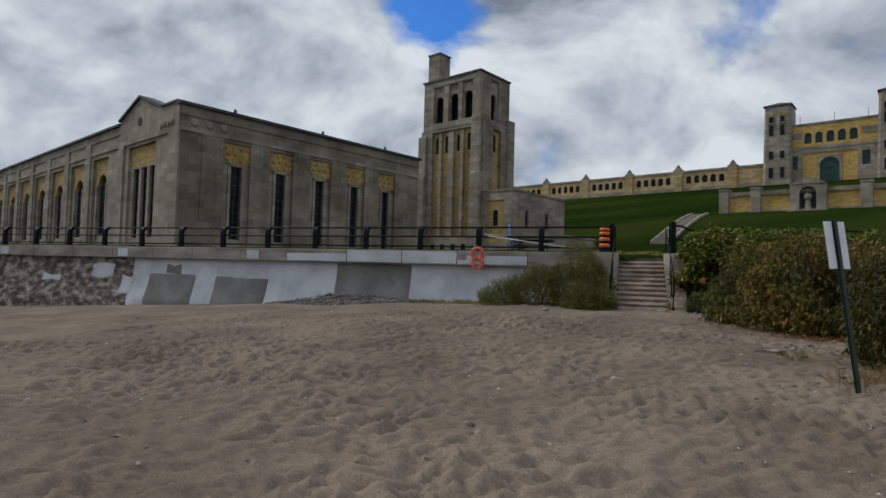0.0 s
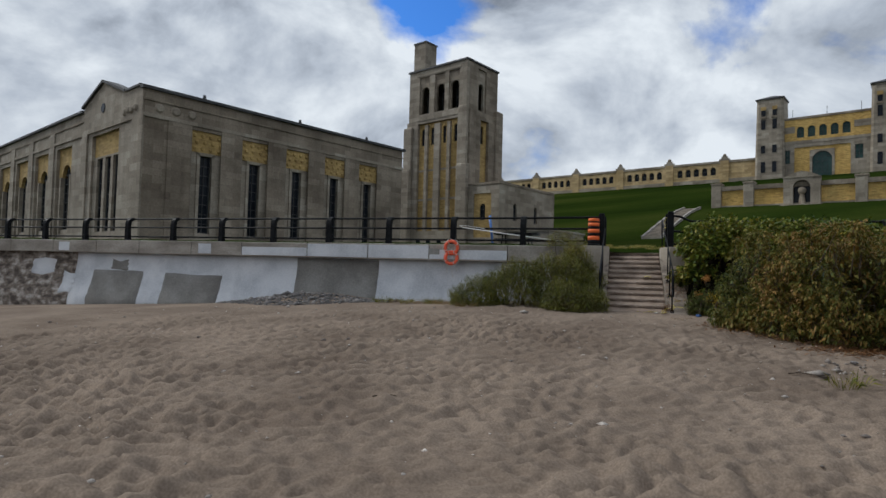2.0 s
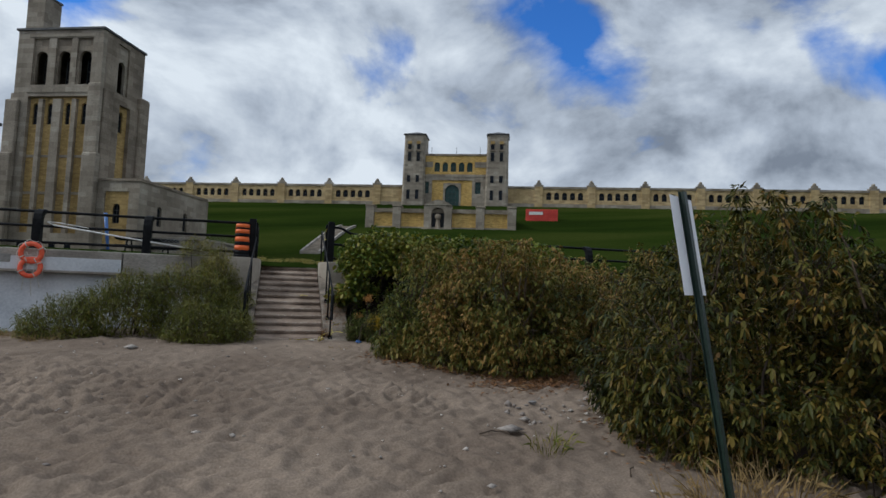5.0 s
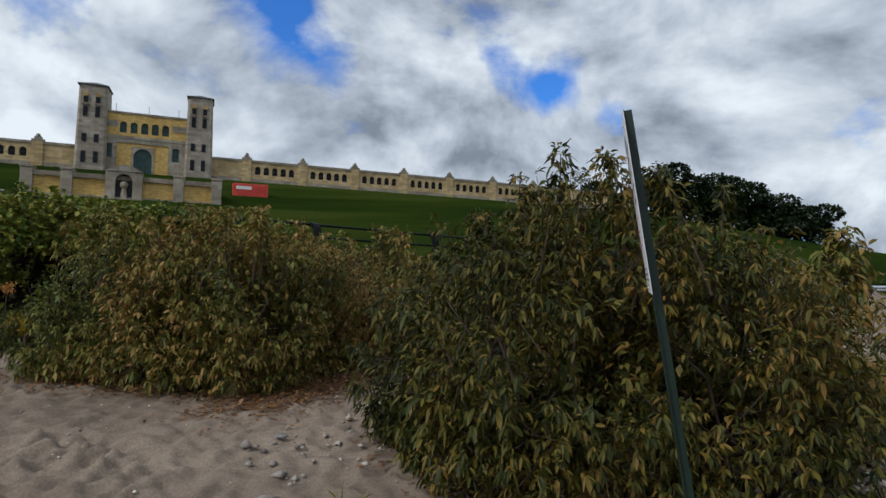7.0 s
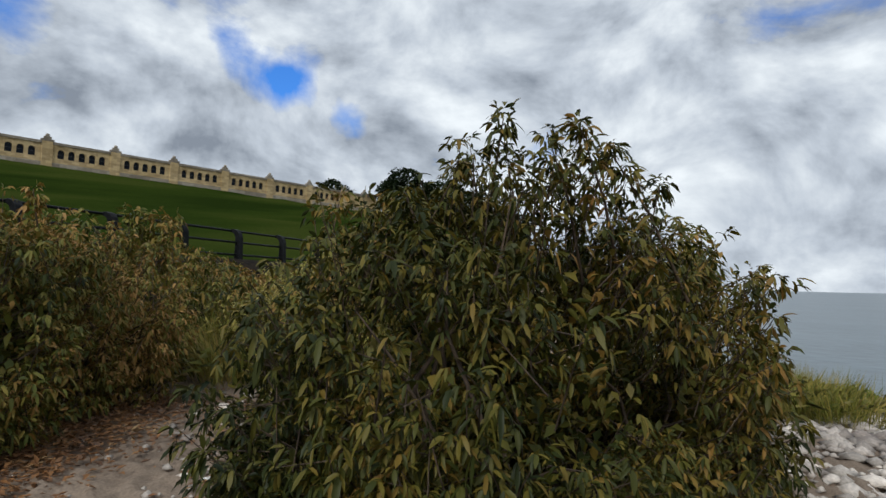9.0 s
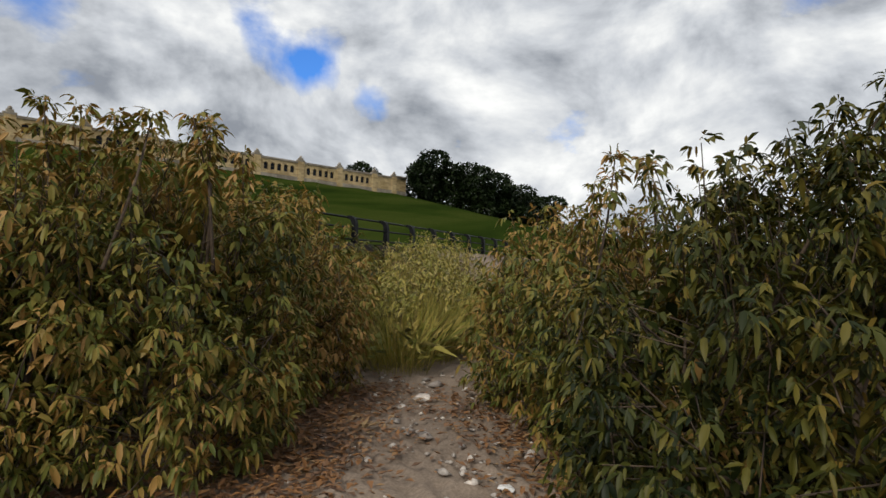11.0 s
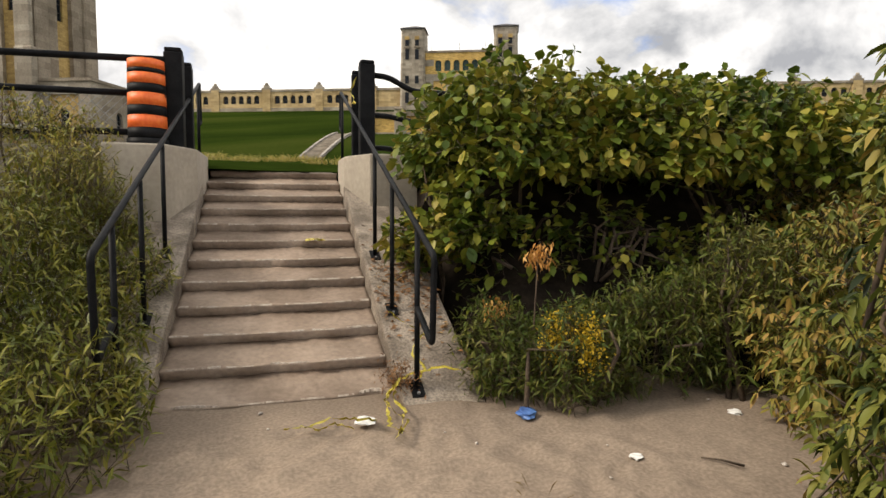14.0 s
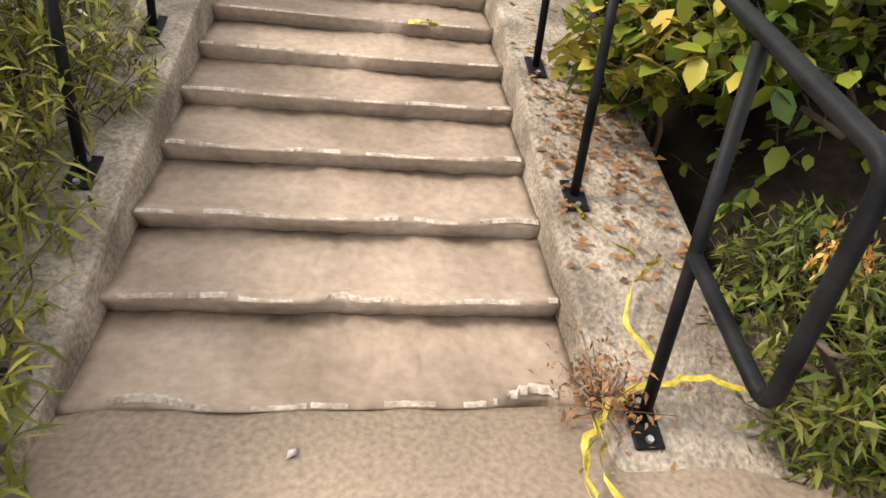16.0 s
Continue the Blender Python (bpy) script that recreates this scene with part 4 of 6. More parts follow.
def build_tower():
    b = thing("water_tower", pose(TOWER.x, TOWER.y, 0, 0, 0, TH), "tall tapering limestone tower with arched belfry openings", "tower")
    Z0, ZT = 1.9, 31.0
    W, Dp = 11.2, 7.0
    fs = lambda s, d, z: (s, d, z)
    fe = lambda s, d, z: (-d, s, z)
    bel = [(-8.85, -7.35), (-5.85, -4.35), (-3.1, -1.6)]
    bm = bmesh.new()
    wall_sheet(bm, fs, -W, 0, 23.3, ZT, 0.6, [(a - 0.25, c + 0.25, 24.3, 30.0, False) for a, c in bel])
    part("belfry_wall", bm, STONE_PALE, b)
    bm = bmesh.new()
    wall_sheet(bm, lambda s, d, z: (s, d + 0.25, z), -9.4, -1.1, 24.3, 30.0, 0.35, [(a, c, 24.4, 28.5, True) for a, c in bel])
    part("belfry_panel", bm, STONE, b)
    bm = bmesh.new()
    wall_sheet(bm, fs, -W - 0.35, 0.25, Z0, 23.3, 0.9, [(-9.25, -1.55, 6.6, 22.9, False), (-9.0, -8.2, 3.6, 5.4, False), (-7.0, -6.2, 3.6, 5.4, False), (-4.9, -4.1, 3.6, 5.4, False), (-2.9, -2.1, 3.6, 5.4, False)][:1])
    part("front_wall", bm, STONE_PALE, b)
    bm = bmesh.new()
    slots = [(-8.85, -8.25), (-6.95, -6.35), (-4.6, -4.0), (-2.5, -1.9)]
    wall_sheet(bm, lambda s, d, z: (s, d + 0.45, z), -9.25, -1.55, 6.6, 22.9, 0.4, [(a, c, 19.6, 22.2, True) for a, c in slots])
    part("brick_panel", bm, BRICK, b, "tall yellow brick panel")
    for x, w in ((-7.6, 0.28), (-5.45, 0.55), (-3.25, 0.28)):
        part("rib", boxm(x - w, x + w, 0.05, 0.5, 6.6, 22.6, f=fs), STONE_PALE, b)
    for z in (11.2, 15.6):
        part("panel_band", boxm(-9.25, -1.55, 0.36, 0.5, z, z + 0.3, f=fs), STONE_PALE, b)
    for a, c in slots:
        window(b, fs, a, c, 19.6, 22.2, True, 0.7, (0, 2))
    for a, c in bel:
        window(b, fs, a, c, 24.4, 28.5, True, 1.6, (1, 3))
    for x in (-8.6, -6.6, -4.5, -2.5):
        part("low_window", boxm(x - 0.4, x + 0.4, -0.03, 0.1, 3.4, 5.4, f=fs), GLASS, b)
    # side
    bm = bmesh.new()
    wall_sheet(bm, fe, 0.6, Dp, 23.3, ZT, 0.6, [(2.7, 4.7, 24.3, 30.4, False)])
    part("belfry_wall", bm, STONE, b)
    bm = bmesh.new()
    wall_sheet(bm, lambda s, d, z: (-d - 0.25, s, z), 2.7, 4.7, 24.3, 30.4, 0.35, [(3.1, 4.3, 24.4, 28.4, True)])
    part("belfry_panel", bm, STONE_PALE, b)
    window(b, fe, 3.1, 4.3, 24.4, 28.4, True, 1.4, (1, 3))
    bm = bmesh.new()
    wall_sheet(bm, lambda s, d, z: (0.25 - d, s, z), 0.9, 8.4, Z0, 23.3, 0.9, [(3.2, 5.2, 10.0, 22.9, False)])
    part("side_wall", bm, STONE, b)
    bm = bmesh.new()
    wall_sheet(bm, lambda s, d, z: (-0.2 - d, s, z), 3.2, 5.2, 10.0, 22.9, 0.4, [(3.7, 4.5, 19.6, 22.2, True)])
    part("brick_panel", bm, BRICK, b)
    window(b, lambda s, d, z: (-0.4 - d, s, z), 3.7, 4.5, 19.6, 22.2, True, 0.1, (0, 2))
    # buttresses at the corners, stepping in
    for x0, x1, zt in ((-W - 0.75, -W + 1.0, 22.5), (-1.3, 0.45, 24.4), (-W - 1.1, -W + 0.9, 16.0), (-1.2, 0.75, 16.0)):
        part("buttress", bevelled(boxm(x0, x1, -0.4 - (0.25 if zt < 20 else 0), 0.05, Z0, zt), 0.12, 1), STONE_PALE, b)
    part("buttress", bevelled(boxm(-1.0, 0.6, 6.7, 8.5, Z0, 25.0), 0.15, 1), STONE, b)
    part("buttress", bevelled(boxm(-0.5, 0.55, 0.2, 1.8, Z0, 24.0), 0.1, 1), STONE, b)
    for nm, x0, x1, z0, z1 in (("band", -9.5, -1.2, 23.35, 24.2), ("band", -9.6, -1.1, 30.15, 30.5)):
        part(nm, boxm(x0, x1, -0.08, 0.05, z0, z1), STONE_PALE, b)
    part("rear_wall", boxm(-W, 0, Dp, Dp + 0.6, Z0, ZT), STONE, b)
    part("west_wall", boxm(-W, -W + 0.6, 0.6, Dp, Z0, ZT), STONE, b)
    part("roof_edge", boxm(-W - 0.2, 0.2, -0.2, Dp + 0.7, ZT, ZT + 0.25), ROOF, b)
    part("floor_slab", boxm(-W + 0.6, -0.6, 0.9, Dp, 23.2, 23.5), STONE, b)
    ch = part("chimney", boxm(-10.9, -8.55, 0.5, 3.0, ZT, 35.6), STONE_PALE, b)
    part("chimney_cap", boxm(-11.0, -8.45, 0.4, 3.1, 35.6, 35.85), ROOF, ch)
    # low annex beside it
    a = thing("tower_annex", pose(TOWER.x, TOWER.y, 0, 0, 0, TH), "low limestone annex against the tower with small arched windows", "annex")
    bm = bmesh.new()
    wall_sheet(bm, fs, 0.7, 6.0, Z0, 12.8, 0.4, [(1.7, 4.7, 5.5, 11.6, False)])
    part("front_wall", bm, STONE_PALE, a)
    bm = bmesh.new()
    wall_sheet(bm, lambda s, d, z: (s, d + 0.15, z), 1.7, 4.7, 5.5, 11.6, 0.3, [(2.7, 3.6, 7.9, 10.2, True)])
    part("brick_panel", bm, BRICK, a)
    window(a, fs, 2.7, 3.6, 7.9, 10.2, True, 0.35, (1, 2))
    bm = bmesh.new()
    es = [(3.5, 4.4, 8.0, 10.4, True), (9.0, 9.9, 8.0, 10.4, True)]
    wall_sheet(bm, lambda s, d, z: (6.0 - d, s, z), 0.4, 14.5, Z0, 12.8, 0.4, es)
    part("side_wall", bm, STONE_PALE, a)
    for e in es:
        window(a, lambda s, d, z: (6.0 - d, s, z), *e, 0.3, (1, 2))
    part("roof", boxm(0.6, 6.12, -0.12, 14.6, 12.8, 13.1), STONE, a)
    part("rear_wall", boxm(0.7, 6.0, 14.5, 14.9, Z0, 12.8), STONE, a)
    lo = thing("stone_plinth_block", pose(TOWER.x, TOWER.y, 0, 0, 0, TH), "low pale limestone block beside the annex", "plinth")
    part("block", bevelled(boxm(6.1, 12.5, 2.0, 12, 1.9, 6.3), 0.1, 1), STONE_PALE, lo)
    part("block_cap", bevelled(boxm(6.1, 12.7, 1.8, 12.1, 6.3, 6.6), 0.05, 1), STONE_PALE, lo)


build_tower()


def build_main_building():
    b = thing("filtration_building", pose(MAIN.x, MAIN.y, 0, 0, 0, TH), "yellow and limestone main building with twin towers and a great arch", "building")
    fs = lambda s, d, z: (s, d, z)
    Z0 = 21.5
    five = [(-5.75 + 2.08 * k, -4.35 + 2.08 * k, 31.9, 34.35, True) for k in range(5)]
    bm = bmesh.new()
    wall_sheet(bm, fs, -8.2, 7.6, 31.2, 36.2, 0.5, five)
    part("upper_wall", bm, BRICK_BRIGHT, b)
    for e in five:
        window(b, fs, *e, 0.35, (1, 3), GLASS_GREEN)
    bm = bmesh.new()
    wall_sheet(bm, fs, -8.2, 7.6, Z0, 31.2, 0.5, [(-8.5 + 0.4, -7.0, 26.3, 29.3, False), (-6.2, 4.0, 23.0, 29.7, False), (4.75, 6.15, 26.3, 29.3, False)])
    part("lower_wall", bm, STONE_PALE, b)
    window(b, fs, -8.1, -7.0, 26.3, 29.3, False, 0.3, (1, 2), GLASS_GREEN)
    window(b, fs, 4.75, 6.15, 26.3, 29.3, False, 0.3, (1, 2), GLASS_GREEN)
    bm = bmesh.new()
    wall_sheet(bm, lambda s, d, z: (s, d + 0.2, z), -6.2, 4.0, 23.0, 29.7, 0.4, [(-3.3, 1.2, 23.0, 29.0, True)])
    part("brick_panel", bm, BRICK_BRIGHT, b, "bright yellow brick panel")
    bm = bmesh.new()
    wall_sheet(bm, lambda s, d, z: (s, d + 0.1, z), -3.3, 1.2, 23.0, 29.0, 0.3, [(-2.85, 0.75, 23.0, 28.6, True)])
    extr = part("arch_surround", bm, STONE_PALE, b)
    window(b, fs, -2.85, 0.75, 23.0, 28.6, True, 0.5, (3, 4), GLASS_GREEN)
    for z0, z1 in ((30.6, 31.2), (33.0, 33.2)):
        for x0, x1 in (((-8.2, 7.6),) if z0 < 31 else ((-8.2, -6.1), (4.6, 7.6))):
            part("band", boxm(x0, x1, -0.08, 0.02, z0, z1 + (1.2 if z0 > 31 else 0)), STONE_PALE, b)
    part("parapet", boxm(-8.2, 7.6, -0.15, 0.6, 36.0, 36.45), STONE, b)
    part("core", boxm(-8.2, 7.6, 0.8, 14, Z0, 36.0), STONE, b)
    for x0, x1 in ((-13.6, -8.1), (7.5, 12.9)):
        c = (x0 + x1) / 2
        bm = bmesh.new()
        y0, y1 = -1.0, 4.6
        q = [(x0 - 0.25, x1 + 0.25, y0 - 0.2, y1 + 0.2, Z0), (x0 - 0.1, x1 + 0.1, y0 - 0.1, y1 + 0.1, 30.0), (x0 + 0.1, x1 - 0.1, y0 + 0.1, y1 - 0.1, 41.2)]
        rings = [[bm.verts.new(p) for p in ((a + 0.45, d0, z), (c1 - 0.45, d0, z), (c1, d0 + 0.45, z), (c1, d1, z), (a, d1, z), (a, d0 + 0.45, z))] for a, c1, d0, d1, z in q]
        for r0, r1 in zip(rings, rings[1:]):
            for i in range(6):
                bm.faces.new((r0[i], r0[(i + 1) % 6], r1[(i + 1) % 6], r1[i]))
        bm.faces.new(rings[-1])
        bm.faces.new(rings[0][::-1])
        t = part("tower", bm, STONE_PALE, b)
        bm = bmesh.new()
        e = [bm.verts.new(p) for p in ((x0 - 0.15, y0 - 0.15, 41.2), (x1 + 0.15, y0 - 0.15, 41.2), (x1 + 0.15, y1 + 0.15, 41.2), (x0 - 0.15, y1 + 0.15, 41.2))]
        g = [bm.verts.new((p.co.x, p.co.y, 41.4)) for p in e]
        ap = bm.verts.new((c, (y0 + y1) / 2, 42.6))
        bm.faces.new(e[::-1])
        for i in range(4):
            bm.faces.new((e[i], e[(i + 1) % 4], g[(i + 1) % 4], g[i]))
            bm.faces.new((g[i], g[(i + 1) % 4], ap))
        part("tower_roof", bm, COPPER, t)
        for z, h in ((24.6, 2.4), (29.0, 1.7), (34.4, 2.2), (37.4, 1.3)):
            for dx in (-1.25, 1.0):
                yy = y0 - 0.12 if z < 30 else y0 + 0.0
                part("tower_window", boxm(c + dx - 0.42, c + dx + 0.42, yy - 0.12, yy + 0.2, z, z + h), GLASS, t)
        for dx in (-1.25, 1.0):
            part("window_balcony", boxm(c + dx - 0.6, c + dx + 0.6, y0 - 0.3, y0 + 0.1, 36.9, 37.3), STONE, t)
            part("window_head", boxm(c + dx - 0.5, c + dx + 0.5, y0 - 0.15, y0 + 0.15, 38.75, 39.5), BRICK, t)
    for x in (-7.0, -0.5, 5.6):
        part("mast", tubem([(x, 3, 36.4), (x, 3, 39.0)], 0.05, 5), MULLION, b)
    # wings
    for sx, nb in ((1, 8), (-1, 8)):
        wg = thing("building_wing", pose(MAIN.x, MAIN.y, 0, 0, 0, TH), "long low wing of warm stone with rows of five arched windows", "building wing", "building wings")
        f = lambda s, d, z: (sx * s, 0.9 + d, z)
        ops = []
        for k in range(nb):
            c = 20.63 + 12.88 * (k + 0.5)
            ops += [(c - 4.55 + 1.94 * i, c - 4.55 + 1.94 * i + 1.25, 25.2, 27.1, True) for i in range(5)]
        bm = bmesh.new()
        wall_sheet(bm, f, 12.5, 136.6, 24.2, 28.0, 0.6, ops)
        part("wall", bm, WING_STONE, wg)
        for e in ops:
            window(wg, f, *e, 0.45, (0, 1), GLASS)
        part("plinth", boxm(12.5, 136.7, -0.12, 0.5, 20.5, 24.2, f=f), STONE_PALE, wg)
        part("cornice", boxm(12.5, 136.7, -0.2, 0.6, 28.0, 28.5, f=f), STONE_PALE, wg)
        part("end_wall", boxm(136.0, 136.6, 0.6, 18, 20.5, 28.4, f=f), WING_STONE, wg)
        part("roof", boxm(12.5, 136.4, 0.6, 18, 27.6, 28.2, f=f), STONE, wg)
        for x in [20.63 + 12.88 * k for k in range(nb + 1)] + [131.6]:
            pier = part("pier", bevelled(boxm(x - 1.0, x + 1.0, -0.22, 0.3, 22.0, 28.6, f=f), 0.05, 1), WING_STONE, wg)
            bm = bmesh.new()
            box(bm, x - 1.15, x + 1.15, -0.25, 0.6, 28.5, 28.95, f)
            box(bm, x - 0.65, x + 0.65, -0.2, 0.5, 28.95, 29.5, f)
            part("finial_base", bm, STONE_PALE, pier)
            bm = bmesh.new()
            bmesh.ops.create_uvsphere(bm, u_segments=10, v_segments=8, radius=0.42, matrix=pose(sx * x, 1.05, 29.75))
            part("finial", bm, STONE_PALE, pier)
        part("end_pavilion_roof", boxm(132.6, 137.0, -0.4, 8, 28.5, 29.0, f=f), STONE, wg)


build_main_building()


def build_terrace():
    o = MAIN + (-11.4) * BU + (-42.5) * BN
    b = thing("terrace_wall", pose(o.x, o.y, 0, 0, 0, TH), "stone terrace wall with yellow panels and an arched niche", "terrace wall")
    Z0 = 10.5
    part("wall", boxm(0, 26.2, 0.25, 1.2, Z0, 15.9), BRICK_BRIGHT, b)
    part("base", boxm(-0.2, 26.4, 0.0, 1.2, Z0, 12.8), STONE_PALE, b)
    part("coping", boxm(-0.3, 26.5, -0.1, 1.3, 15.3, 16.0), STONE, b)
    part("side_wall", boxm(25.4, 26.3, 1.2, 16, Z0, 15.9), STONE_PALE, b)
    part("side_wall", boxm(-0.1, 0.8, 1.2, 16, Z0, 15.9), STONE_PALE, b)
    part("terrace_floor", boxm(0.8, 25.4, 1.2, 16, 14.6, 15.0), CONCRETE, b)
    for x in (0.4, 5.3, 20.2, 25.7):
        pr = part("pier", bevelled(boxm(x - 0.75, x + 0.75, -0.35, 1.4, Z0, 16.3), 0.06, 1), STONE_PALE, b)
        part("pier_cap", bevelled(boxm(x - 0.85, x + 0.85, -0.45, 1.5, 16.3, 16.6), 0.05, 1), STONE, pr)
    bm = bmesh.new()
    f = lambda s, d, z: (s, d, z)
    wall_sheet(bm, f, 10.3, 15.2, Z0, 16.6, 1.2, [(11.6, 13.9, 12.4, 16.2, True)])
    extrude_poly(bm, [(10.2, 16.6), (15.3, 16.6), (14.0, 17.3), (12.75, 17.6), (11.5, 17.3)], f, -0.15, 1.2)
    bmesh.ops.translate(bm, verts=bm.verts, vec=(0, -0.7, 0))
    pt = part("portal", bm, STONE_PALE, b)
    # back of the recess: a near-black pane stands in for its shade
    part("niche", boxm(11.5, 14.0, 0.2, 0.45, 12.4, 16.3), GLASS, pt)
    bm = bmesh.new()
    bmesh.ops.create_cone(bm, cap_ends=True, segments=10, radius1=0.55, radius2=0.28, depth=2.0, matrix=pose(12.75, -0.2, 13.4))
    bmesh.ops.create_uvsphere(bm, u_segments=10, v_segments=8, radius=0.6, matrix=pose(12.75, -0.2, 14.6))
    tagged(part("stone_urn", bm, STONE), "dark stone urn standing in the arched niche", "urn").matrix_world = b.matrix_world.copy()
    for i in range(3):
        part("step", boxm(10.0 - 0.3 * i, 15.5 + 0.3 * i, -1.5 - 0.35 * i, 0, Z0, 12.4 - 0.2 * i), STONE_PALE, b)
    # stair down the slope, between low pale walls
    s = thing("slope_stairs", pose(0, 0, 0), "pale concrete stairs with low side walls down the lawn", "stairs")
    p0, p1 = Vector((10.6, 86.5)), Vector((3.3, 65.5))
    d = (p1 - p0).normalized()
    nrm = Vector((-d.y, d.x))
    zz = lambda q: lawn_at(p0.x + (p1.x - p0.x) * q, p0.y + (p1.y - p0.y) * q)
    at = lambda q, w, z: (p0.x + (p1.x - p0.x) * q + nrm.x * w, p0.y + (p1.y - p0.y) * q + nrm.y * w, z)
    for w in (-1.4, 1.1):
        bm = bmesh.new()
        for i in range(10):
            box(bm, i / 10, (i + 1) / 10, w, w + 0.3, -0.6, 0.42, lambda q, v, z: at(q, v, zz(q) + z))
        bmesh.ops.remove_doubles(bm, verts=bm.verts, dist=0.01)
        part("side_wall", bm, COPING, s, "low pale side wall")
    for k in range(44):
        q = k / 44
        part("step", boxm(q, q + 1 / 44, -1.1, 1.1, zz(q) - 0.6, zz(q) + 0.12, f=at), CONCRETE, s)


build_terrace()


# ---------------------------------------------------------------- plants
def unit(a):
    return a / np.maximum(np.linalg.norm(a, axis=-1, keepdims=True), 1e-9)


def blades(P, axis, side, length, width, bend, fold=0.18, full=False):
    """Leaf blades with a folded midrib and a drooping tip; each one is its own island.
    P, axis, side: (n, 3); the rest (n,)."""
    n = len(P)
    nor = unit(np.cross(side, axis))
    L, Wd = length[:, None], width[:, None]
    down = np.array([0, 0, -1.0])
    m = P + axis * L * 0.5
    l_ = P + axis * L * 0.42 - side * Wd * 0.5 + nor * Wd * fold
    r_ = P + axis * L * 0.42 + side * Wd * 0.5 + nor * Wd * fold
    t_ = P + axis * L * 0.96 + down * (L * bend[:, None])
    if full:
        # a rounder blade with two more edge points
        s2 = down * (L * bend[:, None] * 0.42)
        m = m + s2 * 0.5
        l1, r1 = P + axis * L * 0.26 - side * Wd * 0.42 + nor * Wd * fold * 0.8, P + axis * L * 0.26 + side * Wd * 0.42 + nor * Wd * fold * 0.8
        l2, r2 = P + axis * L * 0.64 - side * Wd * 0.46 + nor * Wd * fold + s2, P + axis * L * 0.64 + side * Wd * 0.46 + nor * Wd * fold + s2
        V = np.stack([P, l1, r1, m, l2, r2, t_], 1).reshape(-1, 3)
        b = (np.arange(n) * 7)[:, None]
        return V, np.concatenate([b + np.array([f]) for f in ([0, 3, 1], [0, 2, 3], [1, 3, 4], [3, 2, 5], [4, 3, 6], [3, 5, 6])])
    V = np.stack([P, l_, r_, m, t_], 1).reshape(-1, 3)
    b = (np.arange(n) * 5)[:, None]
    F = np.concatenate([b + np.array([[0, 3, 1]]), b + np.array([[0, 2, 3]]), b + np.array([[1, 3, 4]]), b + np.array([[3, 2, 4]])])
    return V, F


def perp(a, rng):
    r = rng.normal(size=a.shape)
    return unit(np.cross(a, r))


def lobe_tips(lobes, per_m2, rng, low=-0.15, holes=0.33):
    """Points over the outsides of overlapping domes (x, y, z, rx, ry, rz), with their outward normals."""
    P, Nn = [], []
    for i, (x, y, z, rx, ry, rz) in enumerate(lobes):
        area = 2 * math.pi * ((rx * ry) ** 1.6 / 3 + 2 * (rx * rz) ** 1.6 / 3) ** (1 / 1.6)
        k = int(area * per_m2)
        d = unit(rng.normal(size=(k * 2, 3)))
        d = d[d[:, 2] > low][:k]
        bump = 0.86 + 0.28 * value_noise(d[:, 0] * 2.2 + d[:, 2] * 1.7 + i * 7.1, d[:, 1] * 2.2 + d[:, 2] + 3.3 * i, 11)
        bump = bump * rng.uniform(0.80, 1.05, len(d))
        p = np.array([x, y, z]) + d * np.array([rx, ry, rz]) * bump[:, None]
        keep = np.ones(len(p), bool)
        for j, (a, b, c, sx, sy, sz) in enumerate(lobes):
            if j != i:
                keep &= (((p - np.array([a, b, c])) / np.array([sx, sy, sz])) ** 2).sum(1) > 0.62
        hol = value_noise(p[:, 0] * 2.3 + p[:, 2] * 1.9, p[:, 1] * 2.3 - p[:, 2] * 1.3, 21)
        keep &= hol > holes
        P.append(p[keep])
        Nn.append(unit(d / np.array([rx, ry, rz]))[keep])
    return np.concatenate(P), np.concatenate(Nn)


def compound_leaves(P, D, rng, size):
    """Box-elder leaves: a stalk hanging outward with a terminal leaflet and two side pairs, all drooping."""
    n = len(P)
    d = unit(D + rng.normal(size=(n, 3)) * 0.45)
    d[:, 2] -= rng.uniform(-0.1, 0.4, n)
    d = unit(d)
    side = unit(np.cross(d, np.array([0, 0, 1.0])) + rng.normal(size=(n, 3)) * 0.25)
    S = size * rng.uniform(0.7, 1.25, n)
    Vs, Fs, off = [], [], 0
    for pos, ang, sc in ((1.0, 0.0, 1.15), (0.85, 0.85, 0.95), (0.85, -0.85, 0.95), (0.45, 0.95, 0.75), (0.45, -0.95, 0.75)):
        use = np.ones(n, bool) if pos > 0.5 else rng.random(n) < 0.55
        a = unit(d * math.cos(ang) + side * math.sin(ang) + np.array([0, 0, -0.42]) * rng.uniform(0.2, 1.6, n)[:, None] + rng.normal(size=(n, 3)) * 0.24)
        base = P + d * (S * 0.95 * pos)[:, None]
        sd = unit(side * math.cos(ang) - d * math.sin(ang) + rng.normal(size=(n, 3)) * 0.2)
        sd = unit(sd - a * (sd * a).sum(1, keepdims=True))
        L = S * sc * rng.uniform(0.85, 1.15, n)
        V, F = blades(base[use], a[use], sd[use], L[use], L[use] * rng.uniform(0.24, 0.42, use.sum()), rng.uniform(0.1, 0.75, use.sum()), rng.uniform(0.05, 0.3, use.sum())[:, None], True)
        Vs.append(V)
        Fs.append(F + off)
        off += len(V)
    return np.concatenate(Vs), np.concatenate(Fs)


